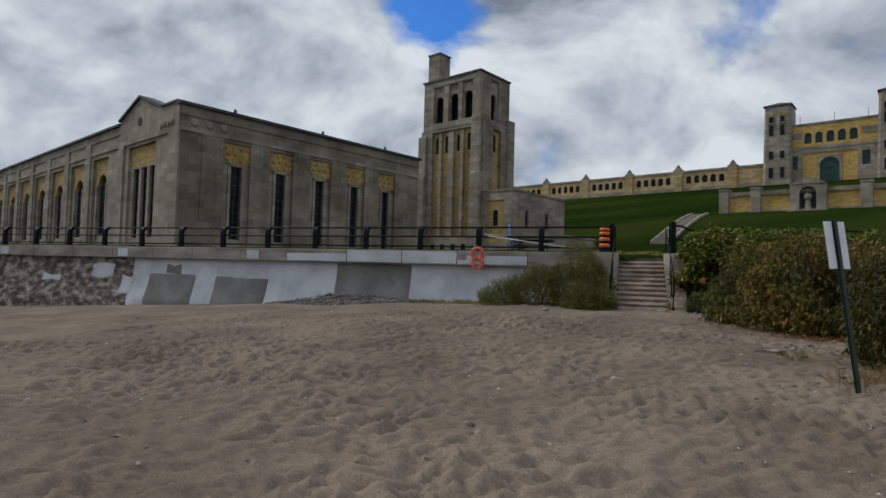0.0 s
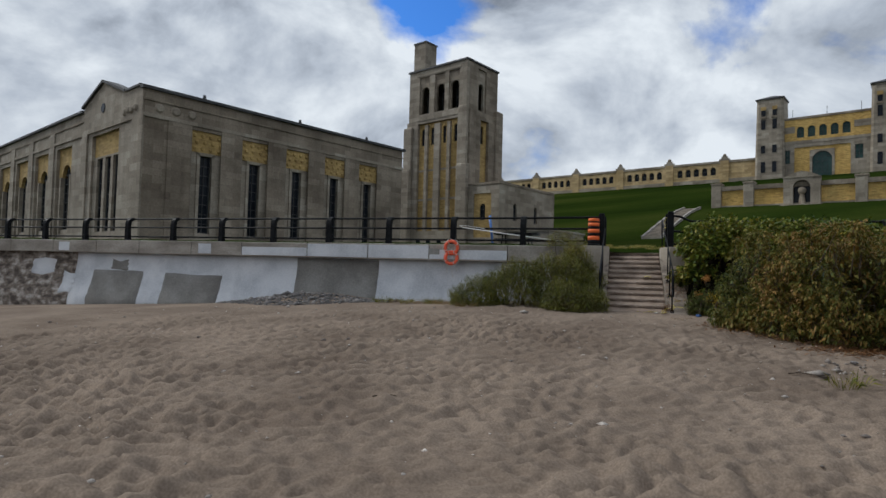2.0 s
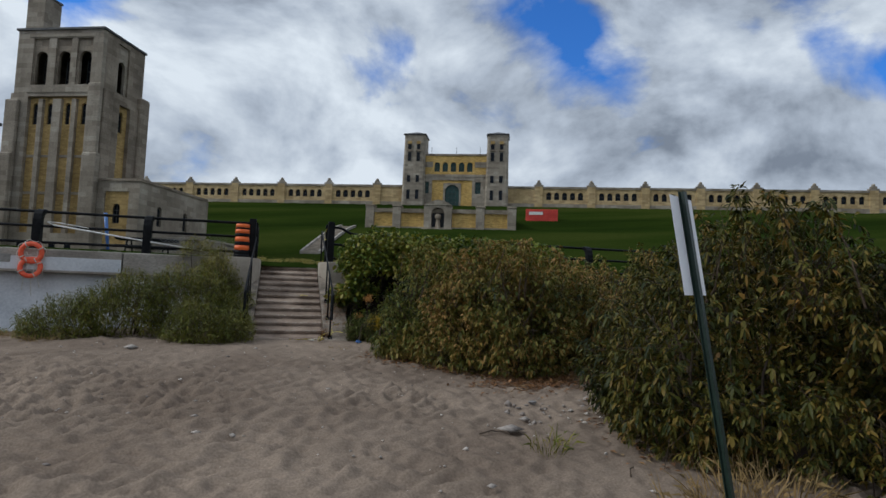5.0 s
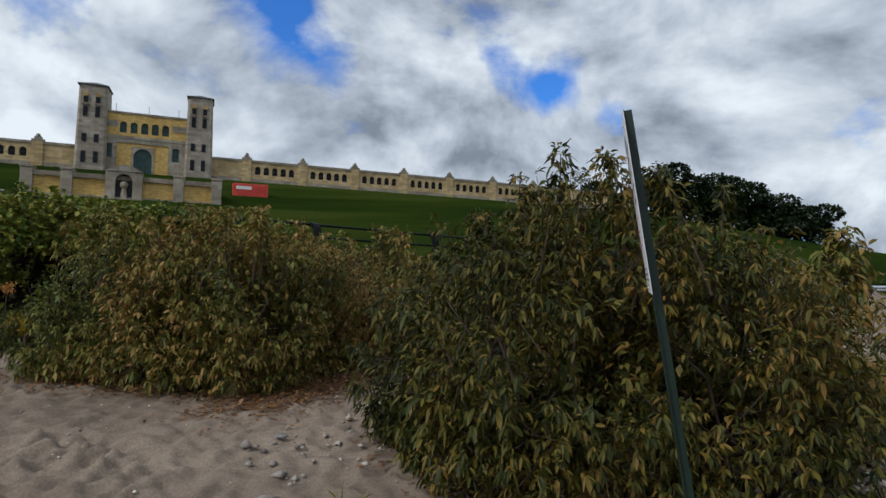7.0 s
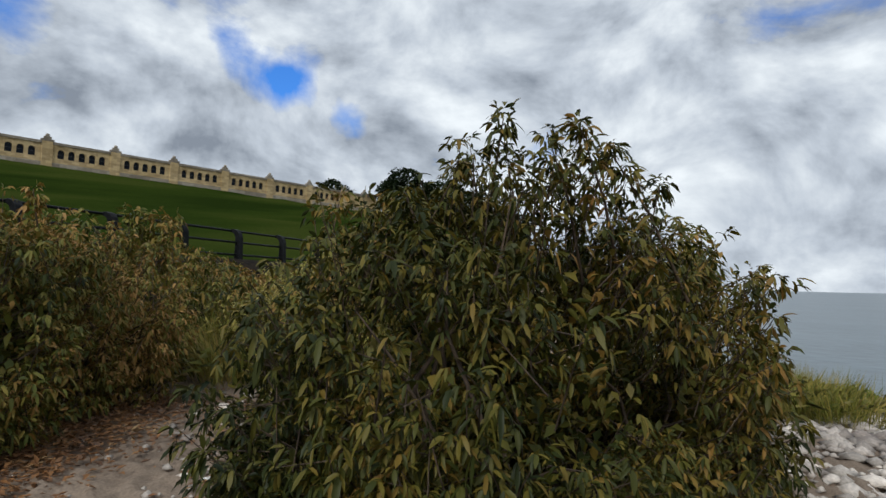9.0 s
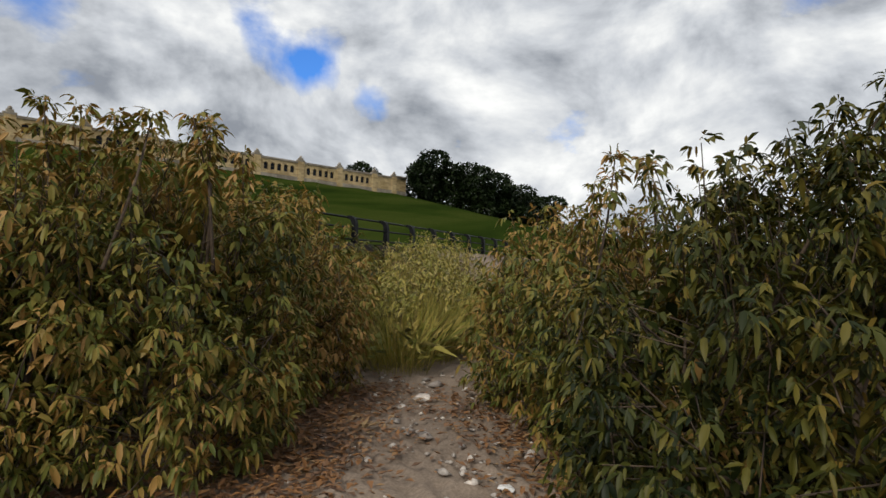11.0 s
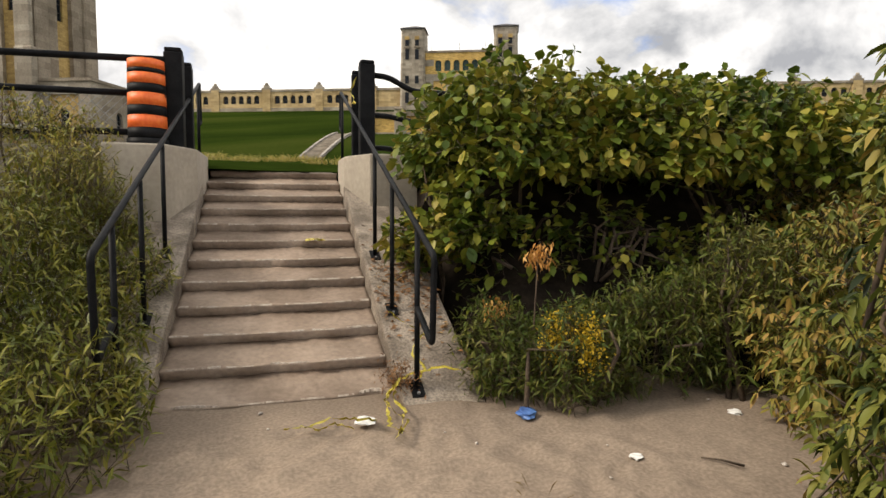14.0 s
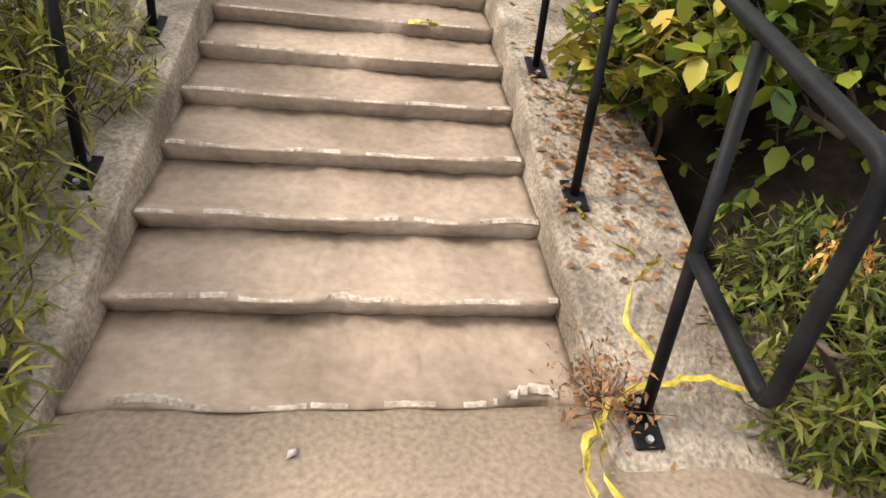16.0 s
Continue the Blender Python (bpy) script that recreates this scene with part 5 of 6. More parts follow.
def simple_leaves(P, D, rng, size, ratio, droop=0.3, spread=0.6):
    n = len(P)
    d = D + rng.normal(size=(n, 3)) * spread
    d[:, 2] -= rng.uniform(0, droop, n)
    d = unit(d)
    s = np.cross(d, np.array([0, 0, 1.0])) + rng.normal(size=(n, 3)) * 0.35
    s = unit(s - d * (s * d).sum(1, keepdims=True))
    L = size * rng.uniform(0.6, 1.3, n)
    return blades(P, d, s, L, L * ratio, rng.uniform(0.0, 0.3, n), 0.12, ratio > 0.69)


def shoots(tips, normals, rng, length, nodes, up=0.5):
    """Points along the leafy ends of twigs: each with the direction in which its leaf grows."""
    k = len(tips)
    d = unit(normals * 0.7 + np.array([0, 0, up]) + rng.normal(size=(k, 3)) * 0.35)
    L = length * rng.uniform(0.6, 1.3, k)
    P, D = [], []
    for i in range(nodes):
        q = tips - d * (L * (1 - i / (nodes - 1)))[:, None] + d * 0.1
        a = perp(d, rng)
        for sg in (1, -1):
            P.append(q + rng.normal(size=q.shape) * 0.01)
            D.append(unit(sg * a + d * 0.45))
    P.append(tips + d * 0.1)
    D.append(d)
    return np.concatenate(P), np.concatenate(D), np.stack([tips - d * L[:, None], tips + d * 0.1], 1)


def twig_mesh(name, lines, rad, parent, mat=None):
    """Thin three-sided twigs, (n, 2, 3) from root to tip."""
    a, b = lines[:, 0], lines[:, 1]
    d = unit(b - a)
    s = unit(np.cross(d, np.array([0.3, 0.5, 0.81])))
    t = np.cross(d, s)
    V = []
    for ang in (0, 2.094, 4.189):
        V.append(a + (s * math.cos(ang) + t * math.sin(ang)) * rad)
    for ang in (0, 2.094, 4.189):
        V.append(b + (s * math.cos(ang) + t * math.sin(ang)) * rad * 0.45)
    V = np.stack(V, 1).reshape(-1, 3)
    base = (np.arange(len(lines)) * 6)[:, None]
    F = np.concatenate([base + np.array([[i, (i + 1) % 3, 3 + (i + 1) % 3, 3 + i]]) for i in range(3)])
    return np_mesh(name, V, F, mat or BARK, parent)


def stems(bush, roots, tips, rng, n, name="stem"):
    """Bent woody stems from the roots up into the crown."""
    for _ in range(n):
        t = tips[rng.integers(len(tips))]
        r = roots[np.argmin(((roots - t)[:, :2] ** 2).sum(1))] + np.array([*rng.normal(size=2) * 0.22, 0])
        r[2] = max(r[2], -0.5)
        m1 = r * 0.6 + t * 0.4 + np.array([*rng.normal(size=2) * 0.12, 0.25])
        m2 = r * 0.25 + t * 0.75 + np.array([*rng.normal(size=2) * 0.08, 0.12])
        part(name, tubem([r, m1, m2, t], [0.022, 0.016, 0.010, 0.004], 5), BARK, bush)


def boxelder(label, lobes, mat, seed, per_m2=22, size=0.105, shoot=0.42, tall=0, skirt=10, leaders=()):
    """A shrub of box elder: drooping compound leaves on many shoots, a dark hollow heart, some long leaders on top."""
    rng = np.random.default_rng(seed)
    L = [(x, y, sand_at(x, y) + h * 0.42, rx, ry, h * 0.58) for x, y, rx, ry, h in lobes]
    b = thing("shrub", pose(0, 0, 0), label, "shrub")
    tips, nor = lobe_tips(L, per_m2, rng, -0.62)
    g = np.array([sand_at(x, y) for x, y in tips[:, :2]])
    tips[:, 2] = np.maximum(tips[:, 2], g + 0.12)
    if tall:
        top = tips[nor[:, 2] > 0.75]
        pick = top[rng.integers(len(top), size=tall)]
        lead = []
        for p in pick:
            hgt = rng.uniform(0.12, 0.48)
            for j in range(11):
                lead.append(p + np.array([*(rng.normal(size=2) * 0.09), hgt * (1 - 0.5 * rng.random() ** 2)]))
        tips = np.concatenate([tips, lead])
        nor = np.concatenate([nor, np.tile([0, 0, 1.0], (len(lead), 1)) + rng.normal(size=(len(lead), 3)) * 0.5])
    # a low skirt of leaves down to the sand
    for x, y, rx, ry, h in lobes:
        k = int(skirt * (rx + ry) * 3.2)
        a = rng.uniform(0, 6.283, k)
        q = rng.uniform(0.68, 0.97, k)
        p = np.stack([x + rx * q * np.cos(a), y + ry * q * np.sin(a), np.zeros(k)], 1)
        p[:, 2] = sand_height(p[:, 0], p[:, 1]) + rng.uniform(0.08, 0.26 * h + 0.1, k)
        ok = np.ones(k, bool)
        for a2, b2, sx, sy, _h in lobes:
            ok &= ((p[:, 0] - a2) / sx) ** 2 + ((p[:, 1] - b2) / sy) ** 2 > 0.40
        tips = np.concatenate([tips, p[ok]])
        nor = np.concatenate([nor, np.stack([np.cos(a), np.sin(a), np.full(k, 0.1)], 1)[ok]])
    P, D, lines = shoots(tips, nor, rng, shoot, 4)
    keep = rng.random(len(P)) < 0.92
    # long upright leaders, each with an umbrella of drooping leaves at its tip
    for x, y, zt in leaders:
        lean = rng.normal(size=2) * 0.10
        foot = np.array([x - lean[0] * 2.2, y - lean[1] * 2.2, zt - 1.1])
        tip = np.array([x, y, zt - 0.06])
        part("leader", tubem([foot, foot * 0.5 + tip * 0.5 + np.array([0.03, -0.02, 0.05]), tip], [0.013, 0.009, 0.004], 5), BARK, b)
        nl = 52
        h = rng.random(nl) ** 1.6
        a = rng.uniform(0, 6.283, nl)
        q = tip + (foot - tip) * (h * 0.62)[:, None]
        P = np.concatenate([P, q])
        D = np.concatenate([D, np.stack([np.cos(a), np.sin(a), 0.55 - 0.5 * h + rng.normal(size=nl) * 0.15], 1)])
        keep = np.concatenate([keep, np.ones(nl, bool)])
    V, F = compound_leaves(P[keep], D[keep], rng, size)
    np_mesh("foliage", V, F, mat, b)
    # sparse inner leaves
    inner, inor = lobe_tips([(x, y, z, rx * 0.62, ry * 0.62, rz * 0.68) for x, y, z, rx, ry, rz in L], per_m2 * 2.4, rng, -0.7, 0.0)
    gi = np.array([sand_at(x, y) for x, y in inner[:, :2]])
    inner = inner[inner[:, 2] > gi + 0.1]
    inor = unit(rng.normal(size=inner.shape))
    V, F = simple_leaves(inner, inor, rng, 0.115, 0.5, 0.5)
    np_mesh("inner_foliage", V, F, mat, b)
    tagged(twig_mesh("twig_mass", lines, 0.006, b), kind="stuff")
    roots = np.array([(x, y, sand_at(x, y) - 0.1) for x, y, *_ in lobes])
    stems(b, roots, tips, rng, 26)
    return b


def leafy(label, name, cat, lobes, mat, seed, per_m2, size, ratio, shoot, nodes, low=-0.2, droop=0.3, up=0.5, grounded=False, inner=0.7, stem_n=18, holes=0.12):
    rng = np.random.default_rng(seed)
    b = thing(name, pose(0, 0, 0), label, cat)
    tips, nor = lobe_tips(lobes, per_m2, rng, low, holes)
    if grounded:
        g = np.array([sand_at(x, y) for x, y in tips[:, :2]])
        tips[:, 2] = np.maximum(tips[:, 2], g + 0.08)
    P, D, lines = shoots(tips, nor, rng, shoot, nodes, up)
    V, F = simple_leaves(P, D, rng, size, ratio, droop)
    np_mesh("foliage", V, F, mat, b)
    if inner:
        q, qn = lobe_tips([(x, y, z, rx * 0.75, ry * 0.75, rz * 0.78) for x, y, z, rx, ry, rz in lobes], per_m2 * inner, rng, low, 0.0)
        V, F = simple_leaves(q, unit(rng.normal(size=q.shape)), rng, size * 1.25, ratio, 0.4)
        np_mesh("inner_foliage", V, F, mat, b)
    tagged(twig_mesh("twig_mass", lines, 0.004, b), kind="stuff")
    roots = np.array([(x, y, sand_at(x, y) - 0.05) for x, y, *_ in lobes])
    if stem_n:
        stems(b, roots, tips, rng, stem_n)
    return b


# bank of shrubs between the steps and the path
boxelder("olive-green box elder shrub with tall leaders near the steps",
         [(2.85, -3.1, 1.0, 0.95, 1.92), (4.5, -3.0, 1.5, 1.3, 2.05), (4.6, -1.5, 1.6, 1.2, 1.7), (2.2, -3.0, 0.58, 0.65, 1.1)],
         MAPLE_OLIVE, 31, per_m2=60, size=0.072, skirt=20,
         leaders=[(2.45, -2.6, 2.22), (2.72, -2.78, 2.24), (2.22, -2.5, 2.1), (2.5, -3.45, 2.26), (2.62, -3.55, 2.2), (2.86, -3.8, 2.15), (2.55, -2.7, 2.25), (2.38, -2.75, 2.1), (2.6, -2.55, 2.1), (3.0, -3.3, 2.12), (2.75, -3.2, 2.2)])
boxelder("sprawling box elder shrub turning rusty brown beside the sandy path",
         [(3.42, -4.1, 1.08, 0.98, 2.1), (3.87, -4.85, 0.92, 0.8, 2.05), (4.9, -4.2, 1.1, 0.9, 2.0), (5.8, -3.9, 1.3, 1.2, 2.05)],
         MAPLE, 37, per_m2=60, size=0.072, skirt=20,
         leaders=[(3.27, -4.33, 2.3), (3.1, -4.1, 2.15), (3.55, -4.63, 2.24), (3.8, -5.05, 2.28), (3.8, -5.2, 2.2), (4.2, -4.3, 2.25), (4.7, -4.7, 2.2), (3.95, -5.0, 2.3), (3.4, -4.5, 2.3), (3.65, -4.85, 2.28)])
boxelder("rusty green box elder shrub on the bank", [(7.2, -2.4, 1.9, 1.9, 2.1), (7.3, 0.2, 2.3, 2.0, 1.6), (9.6, -1.2, 2.1, 2.1, 1.9)], MAPLE, 32, per_m2=10, tall=8)
boxelder("far box elder shrub along the railing bank", [(12.0, 0.0, 2.2, 2.0, 1.2), (15.0, 0.2, 2.4, 2.0, 1.2), (18.5, 0, 2.5, 2, 1.2)], MAPLE, 33, per_m2=4, size=0.17)
# the big shrub on the lake side of the path
boxelder("big green box elder shrub with drooping leaves beside the sign",
         [(4.75, -9.35, 1.3, 1.2, 2.5), (4.45, -8.4, 1.05, 0.92, 2.05), (4.05, -9.25, 0.88, 0.9, 1.75), (5.9, -10.2, 1.3, 1.1, 2.15), (7.3, -9.4, 1.6, 1.5, 1.85)],
         MAPLE_GREEN, 34, per_m2=62, size=0.074, skirt=22,
         leaders=[(4.5, -9.35, 2.5), (4.75, -9.6, 2.45), (4.35, -9.1, 2.15), (4.05, -8.85, 1.95), (4.4, -9.85, 2.4), (4.9, -10.0, 2.35), (5.5, -10.35, 2.2)])
boxelder("rust-tinged box elder shrub along the far side of the path", [(5.9, -8.05, 1.3, 1.1, 2.0), (7.4, -7.2, 1.5, 1.3, 2.0)], MAPLE, 36, per_m2=42, size=0.08, skirt=18, leaders=[(5.3, -7.7, 2.15), (5.9, -7.9, 2.2), (6.6, -7.4, 2.15)])
boxelder("orange-tinged box elder shrub above the stony shore", [(8.3, -10.5, 1.4, 1.1, 1.75), (9.6, -9.4, 1.7, 1.7, 1.95), (10.4, -7.2, 1.6, 1.4, 1.6)], MAPLE, 35, per_m2=13, tall=5)
# knotweed overhanging the right kerb
leafy("broad-leaved green knotweed hanging over the stair kerb", "knotweed", "plant",
      [(2.45, 1.75, 1.95, 1.15, 1.25, 0.95), (3.7, 1.6, 1.95, 1.4, 1.3, 0.88), (5.3, 1.6, 1.95, 1.5, 1.3, 0.88), (7.0, 1.9, 2.0, 1.5, 1.2, 0.8), (1.8, 1.3, 1.2, 0.45, 0.6, 0.45), (1.38, 1.5, 1.02, 0.32, 0.4, 0.28)], KNOT, 41, 95, 0.112, 0.74, 0.5, 4, low=-0.25, droop=0.5, up=0.15, inner=1.5, holes=0.3)
leafy("young knotweed shading the dark hollow of the bank", "knotweed", "plant",
      [(2.4, 1.2, 0.8, 0.7, 0.5, 0.55), (3.3, 1.0, 0.8, 0.8, 0.5, 0.6), (4.6, 0.7, 0.8, 1.0, 0.6, 0.65)], KNOT, 48, 20, 0.10, 0.7, 0.35, 4, low=-0.9, droop=0.5, inner=1.6, stem_n=30)
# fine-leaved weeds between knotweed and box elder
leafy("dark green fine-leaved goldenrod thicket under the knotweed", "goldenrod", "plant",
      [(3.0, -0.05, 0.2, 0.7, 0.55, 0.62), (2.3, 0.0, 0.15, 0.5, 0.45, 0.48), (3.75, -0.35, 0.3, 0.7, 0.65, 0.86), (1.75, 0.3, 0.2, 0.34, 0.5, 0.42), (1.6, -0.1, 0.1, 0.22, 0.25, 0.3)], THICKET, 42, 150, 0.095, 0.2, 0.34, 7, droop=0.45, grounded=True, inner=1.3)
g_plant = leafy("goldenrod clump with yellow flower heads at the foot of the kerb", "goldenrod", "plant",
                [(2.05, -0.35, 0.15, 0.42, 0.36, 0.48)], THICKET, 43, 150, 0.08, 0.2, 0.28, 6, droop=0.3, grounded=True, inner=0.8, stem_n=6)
_rng = np.random.default_rng(6)
for _i in range(9):
    _c = np.array([2.05, -0.4, 0.5]) + _rng.normal(size=3) * np.array([0.2, 0.16, 0.09])
    _p = _c + _rng.normal(size=(170, 3)) * np.array([0.05, 0.05, 0.06])
    _V, _F = simple_leaves(_p, unit(_rng.normal(size=_p.shape)), _rng, 0.028, 0.6)
    tagged(np_mesh("flower_head", _V, _F, GOLD, g_plant), "yellow flower head", kind="stuff")
for _c, _lab in (((1.85, -0.22, 1.07), "withered orange flower head"), ((1.70, 0.23, 0.58), "small withered orange flower head")):
    _p = np.array(_c) + _rng.normal(size=(170, 3)) * np.array([0.05, 0.045, 0.045])
    _V, _F = simple_leaves(_p, np.tile([0, 0, -1.0], (170, 1)), _rng, 0.045, 0.4)
    np_mesh("flower_head", _V, _F, DEAD, g_plant, _lab)
    part("stem", tubem([(_c[0], _c[1] + 0.1, 0.0), (_c[0], _c[1], _c[2])], [0.008, 0.005], 5), BARK, g_plant)
# shrub left of the steps
leafy("feathery green willow shrub leaning against the seawall", "willow_shrub", "shrub",
      [(-2.45, 1.2, 0.4, 1.25, 1.35, 1.25), (-3.6, 1.1, 0.3, 1.35, 1.3, 1.15), (-4.8, 0.7, 0.0, 1.1, 1.0, 0.8), (-1.95, 2.1, 0.9, 0.75, 0.8, 1.1), (-1.95, -0.35, 0.0, 0.68, 1.1, 0.9), (-1.55, 0.9, 0.3, 0.42, 0.9, 0.75), (-1.3, 0.35, 0.3, 0.34, 0.8, 0.5), (-1.22, 1.3, 0.75, 0.3, 0.5, 0.35), (-1.22, -0.1, 0.3, 0.3, 0.5, 0.35), (-1.3, -0.5, 0.1, 0.5, 0.7, 0.55)],
      WILLOW, 44, 125, 0.105, 0.17, 0.42, 7, droop=0.5, up=0.6, grounded=True, inner=1.6, stem_n=26)
leafy("rusty weed growing over the wall coping", "weed", "plant", [(-2.5, 3.0, 2.1, 0.55, 0.3, 0.4), (-1.95, 2.75, 1.9, 0.35, 0.3, 0.45)], GRASSY, 45, 90, 0.07, 0.3, 0.25, 5, grounded=False, inner=0.8, stem_n=8)


def grass_tuft(label, spots, mat, seed, blades_n, h, lean=0.5, name="grass_tuft"):
    """Tufts of blades, each spot (x, y, radius)."""
    rng = np.random.default_rng(seed)
    b = thing(name, pose(0, 0, 0), label, "grass")
    Vs, Fs, off = [], [], 0
    for x, y, r in spots:
        k = int(blades_n * r * r / 0.09)
        a = rng.uniform(0, 6.283, k)
        q = r * np.sqrt(rng.random(k))
        px, py = x + q * np.cos(a), y + q * np.sin(a)
        P = np.stack([px, py, sand_height(px, py) - 0.02], 1)
        d = np.stack([np.cos(a) * lean * rng.random(k), np.sin(a) * lean * rng.random(k), np.ones(k)], 1) + rng.normal(size=(k, 3)) * 0.15
        d = unit(d)
        V, F = blades(P, d, perp(d, rng), h * rng.uniform(0.5, 1.2, k), np.full(k, 0.010), rng.uniform(0.0, 0.5, k), 0.1)
        Vs.append(V)
        Fs.append(F + off)
        off += len(V)
    tagged(np_mesh("blade_mass", np.concatenate(Vs), np.concatenate(Fs), mat, b), kind="stuff")
    return b


leafy("straw-yellow goldenrod stand closing off the sandy path", "goldenrod", "plant", [(9.2, -4.5, 0.3, 0.9, 0.8, 0.95), (10.8, -3.6, 0.4, 1.2, 1.0, 1.2), (12.8, -3.0, 0.4, 1.4, 1.2, 1.3), (14.5, -2.6, 0.5, 1.6, 1.3, 1.5), (13.4, -5.2, 0.2, 1.6, 1.0, 1.0), (16.5, -4.6, 0.2, 1.8, 1.4, 1.3), (20, -4.5, 0.2, 2.6, 2.0, 1.4), (8.0, -4.4, 0.2, 0.5, 0.5, 0.7)], GRASSY, 46, 26, 0.13, 0.2, 0.4, 6, grounded=True, stem_n=12)
grass_tuft("tall yellow-green grass where the path runs out", [(8.2, -4.6, 0.7), (9.2, -4.2, 0.9), (7.4, -4.9, 0.4), (10.4, -4.2, 1.1), (11.8, -3.6, 1.2), (11.2, -5.4, 0.8), (9.2, -5.3, 0.45), (13, -4.6, 1.1)], GRASSY, 51, 230, 1.05)
grass_tuft("tall green grass above the stony shore", [(11.5, -12.0, 1.1), (13, -12.6, 1.2), (10.5, -11.6, 0.6), (12.6, -11.0, 1.1), (14.5, -12, 1.4), (10.8, -13.0, 0.6)], GRASSY, 52, 130, 0.95)
grass_tuft("small dry weed tuft in open sand", [(2.35, -9.2, 0.2), (2.55, -9.05, 0.12)], WILLOW, 53, 110, 0.3, 1.2)
grass_tuft("weeds round the foot of the sign post", [(2.75, -11.0, 0.35), (3.3, -10.6, 0.4), (3.9, -10.4, 0.45)], WEED_DRY, 54, 90, 0.4, 0.9)
grass_tuft("straw-coloured weeds along the wall foot", [(-6.2, 1.4, 0.5), (-7.3, 1.9, 0.4), (-5.4, 0.3, 0.4), (-8.4, 2.2, 0.35), (-5.0, -0.5, 0.3)], WEED_DRY, 55, 70, 0.3, 1.4)
grass_tuft("green weeds along the wall foot", [(-6.8, 1.6, 0.3), (-8.9, 2.0, 0.3), (-7.9, 1.7, 0.22)], WILLOW, 56, 150, 0.35, 1.0)
grass_tuft("dry sprigs at the edge of the trodden sand", [(1.0, -1.75, 0.16), (1.25, -1.55, 0.1), (1.15, -2.0, 0.1)], WEED_DRY, 57, 70, 0.14, 2.0)
_v = grass_tuft("rough yellowing grass behind the top of the steps", [(x * 0.55 - 2.4, 5.2 + 0.5 * (x % 3), 0.5) for x in range(10)], GRASSY, 58, 120, 0.16, 1.0)
for _o in _v.children:
    _co = np.empty(len(_o.data.vertices) * 3, np.float32)
    _o.data.vertices.foreach_get("co", _co)
    _co = _co.reshape(-1, 3)
    _root = _co.reshape(-1, 5, 3)[:, 0, :]
    _lift = lawn_height(_root[:, 0].astype(float), _root[:, 1].astype(float)) - _root[:, 2]
    _co[:, 2] += np.repeat(_lift, 5)
    _o.data.vertices.foreach_set("co", _co.ravel())


def broad_tree(x, y, ground, h, r, seed, conic=False):
    rng = np.random.default_rng(seed)
    t = thing("tree", pose(x, y, ground), "dark leafy tree standing behind the end of the wing", "tree", "trees past the wing")
    part("trunk", tubem([(0, 0, -0.5), (0.1, 0, h * 0.3), (0.2, 0.1, h * 0.6), (0.2, 0.1, h * 0.85)], [0.35, 0.28, 0.18, 0.06], 7), BARK, t)
    for k in range(6):
        a = k * 1.05
        part("limb", tubem([(0.1, 0, h * 0.3), (math.cos(a) * r * 0.5, math.sin(a) * r * 0.5, h * 0.55), (math.cos(a) * r * 0.8, math.sin(a) * r * 0.8, h * 0.72)], [0.15, 0.1, 0.04], 5), BARK, t)
    L = []
    for k in range(18):
        a, q = rng.uniform(0, 6.28), r * math.sqrt(rng.random()) * 0.75
        L.append((q * math.cos(a), q * math.sin(a), h * rng.uniform(0.12, 0.8), r * rng.uniform(0.35, 0.6), r * rng.uniform(0.35, 0.6), h * rng.uniform(0.12, 0.22)))
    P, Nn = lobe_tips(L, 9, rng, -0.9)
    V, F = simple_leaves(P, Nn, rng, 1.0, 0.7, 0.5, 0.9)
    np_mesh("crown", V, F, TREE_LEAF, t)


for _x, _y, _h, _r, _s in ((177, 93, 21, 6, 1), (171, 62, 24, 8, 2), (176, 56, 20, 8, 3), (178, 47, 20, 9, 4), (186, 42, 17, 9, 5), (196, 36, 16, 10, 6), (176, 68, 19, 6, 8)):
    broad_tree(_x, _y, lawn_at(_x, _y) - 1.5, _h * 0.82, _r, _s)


def scattered(name, label, cat, mat, seed, n, region, size, flat=0.5):
    """Small pebbles or scraps strewn over a stretch of sand, one object of uncountable pieces."""
    rng = np.random.default_rng(seed)
    ico = np.array([(1, 0, 0), (-1, 0, 0), (0, 1, 0), (0, -1, 0), (0, 0, 1), (0, 0, -1)], float)
    tri = np.array([(0, 2, 4), (2, 1, 4), (1, 3, 4), (3, 0, 4), (2, 0, 5), (1, 2, 5), (3, 1, 5), (0, 3, 5)])
    xy = np.array([region(rng) for _ in range(n)])
    z = sand_height(xy[:, 0], xy[:, 1])
    s = size * rng.lognormal(0, 0.55, n)
    A = rng.uniform(0, 6.28, n)
    sc = np.stack([s * rng.uniform(0.7, 1.4, n), s * rng.uniform(0.6, 1.0, n), s * flat * rng.uniform(0.6, 1.2, n)], 1)
    V = ico[None] * sc[:, None] * rng.uniform(0.8, 1.2, (n, 6, 1))
    c, sn = np.cos(A)[:, None], np.sin(A)[:, None]
    V = np.stack([V[..., 0] * c - V[..., 1] * sn, V[..., 0] * sn + V[..., 1] * c, V[..., 2]], -1)
    V += np.concatenate([xy, (z + s * flat * 0.3)[:, None]], 1)[:, None]
    F = (np.arange(n) * 6)[:, None, None] + tri[None]
    ob = np_mesh(name, V.reshape(-1, 3), F.reshape(-1, 3), mat)
    tagged(ob, label, cat, kind="stuff")


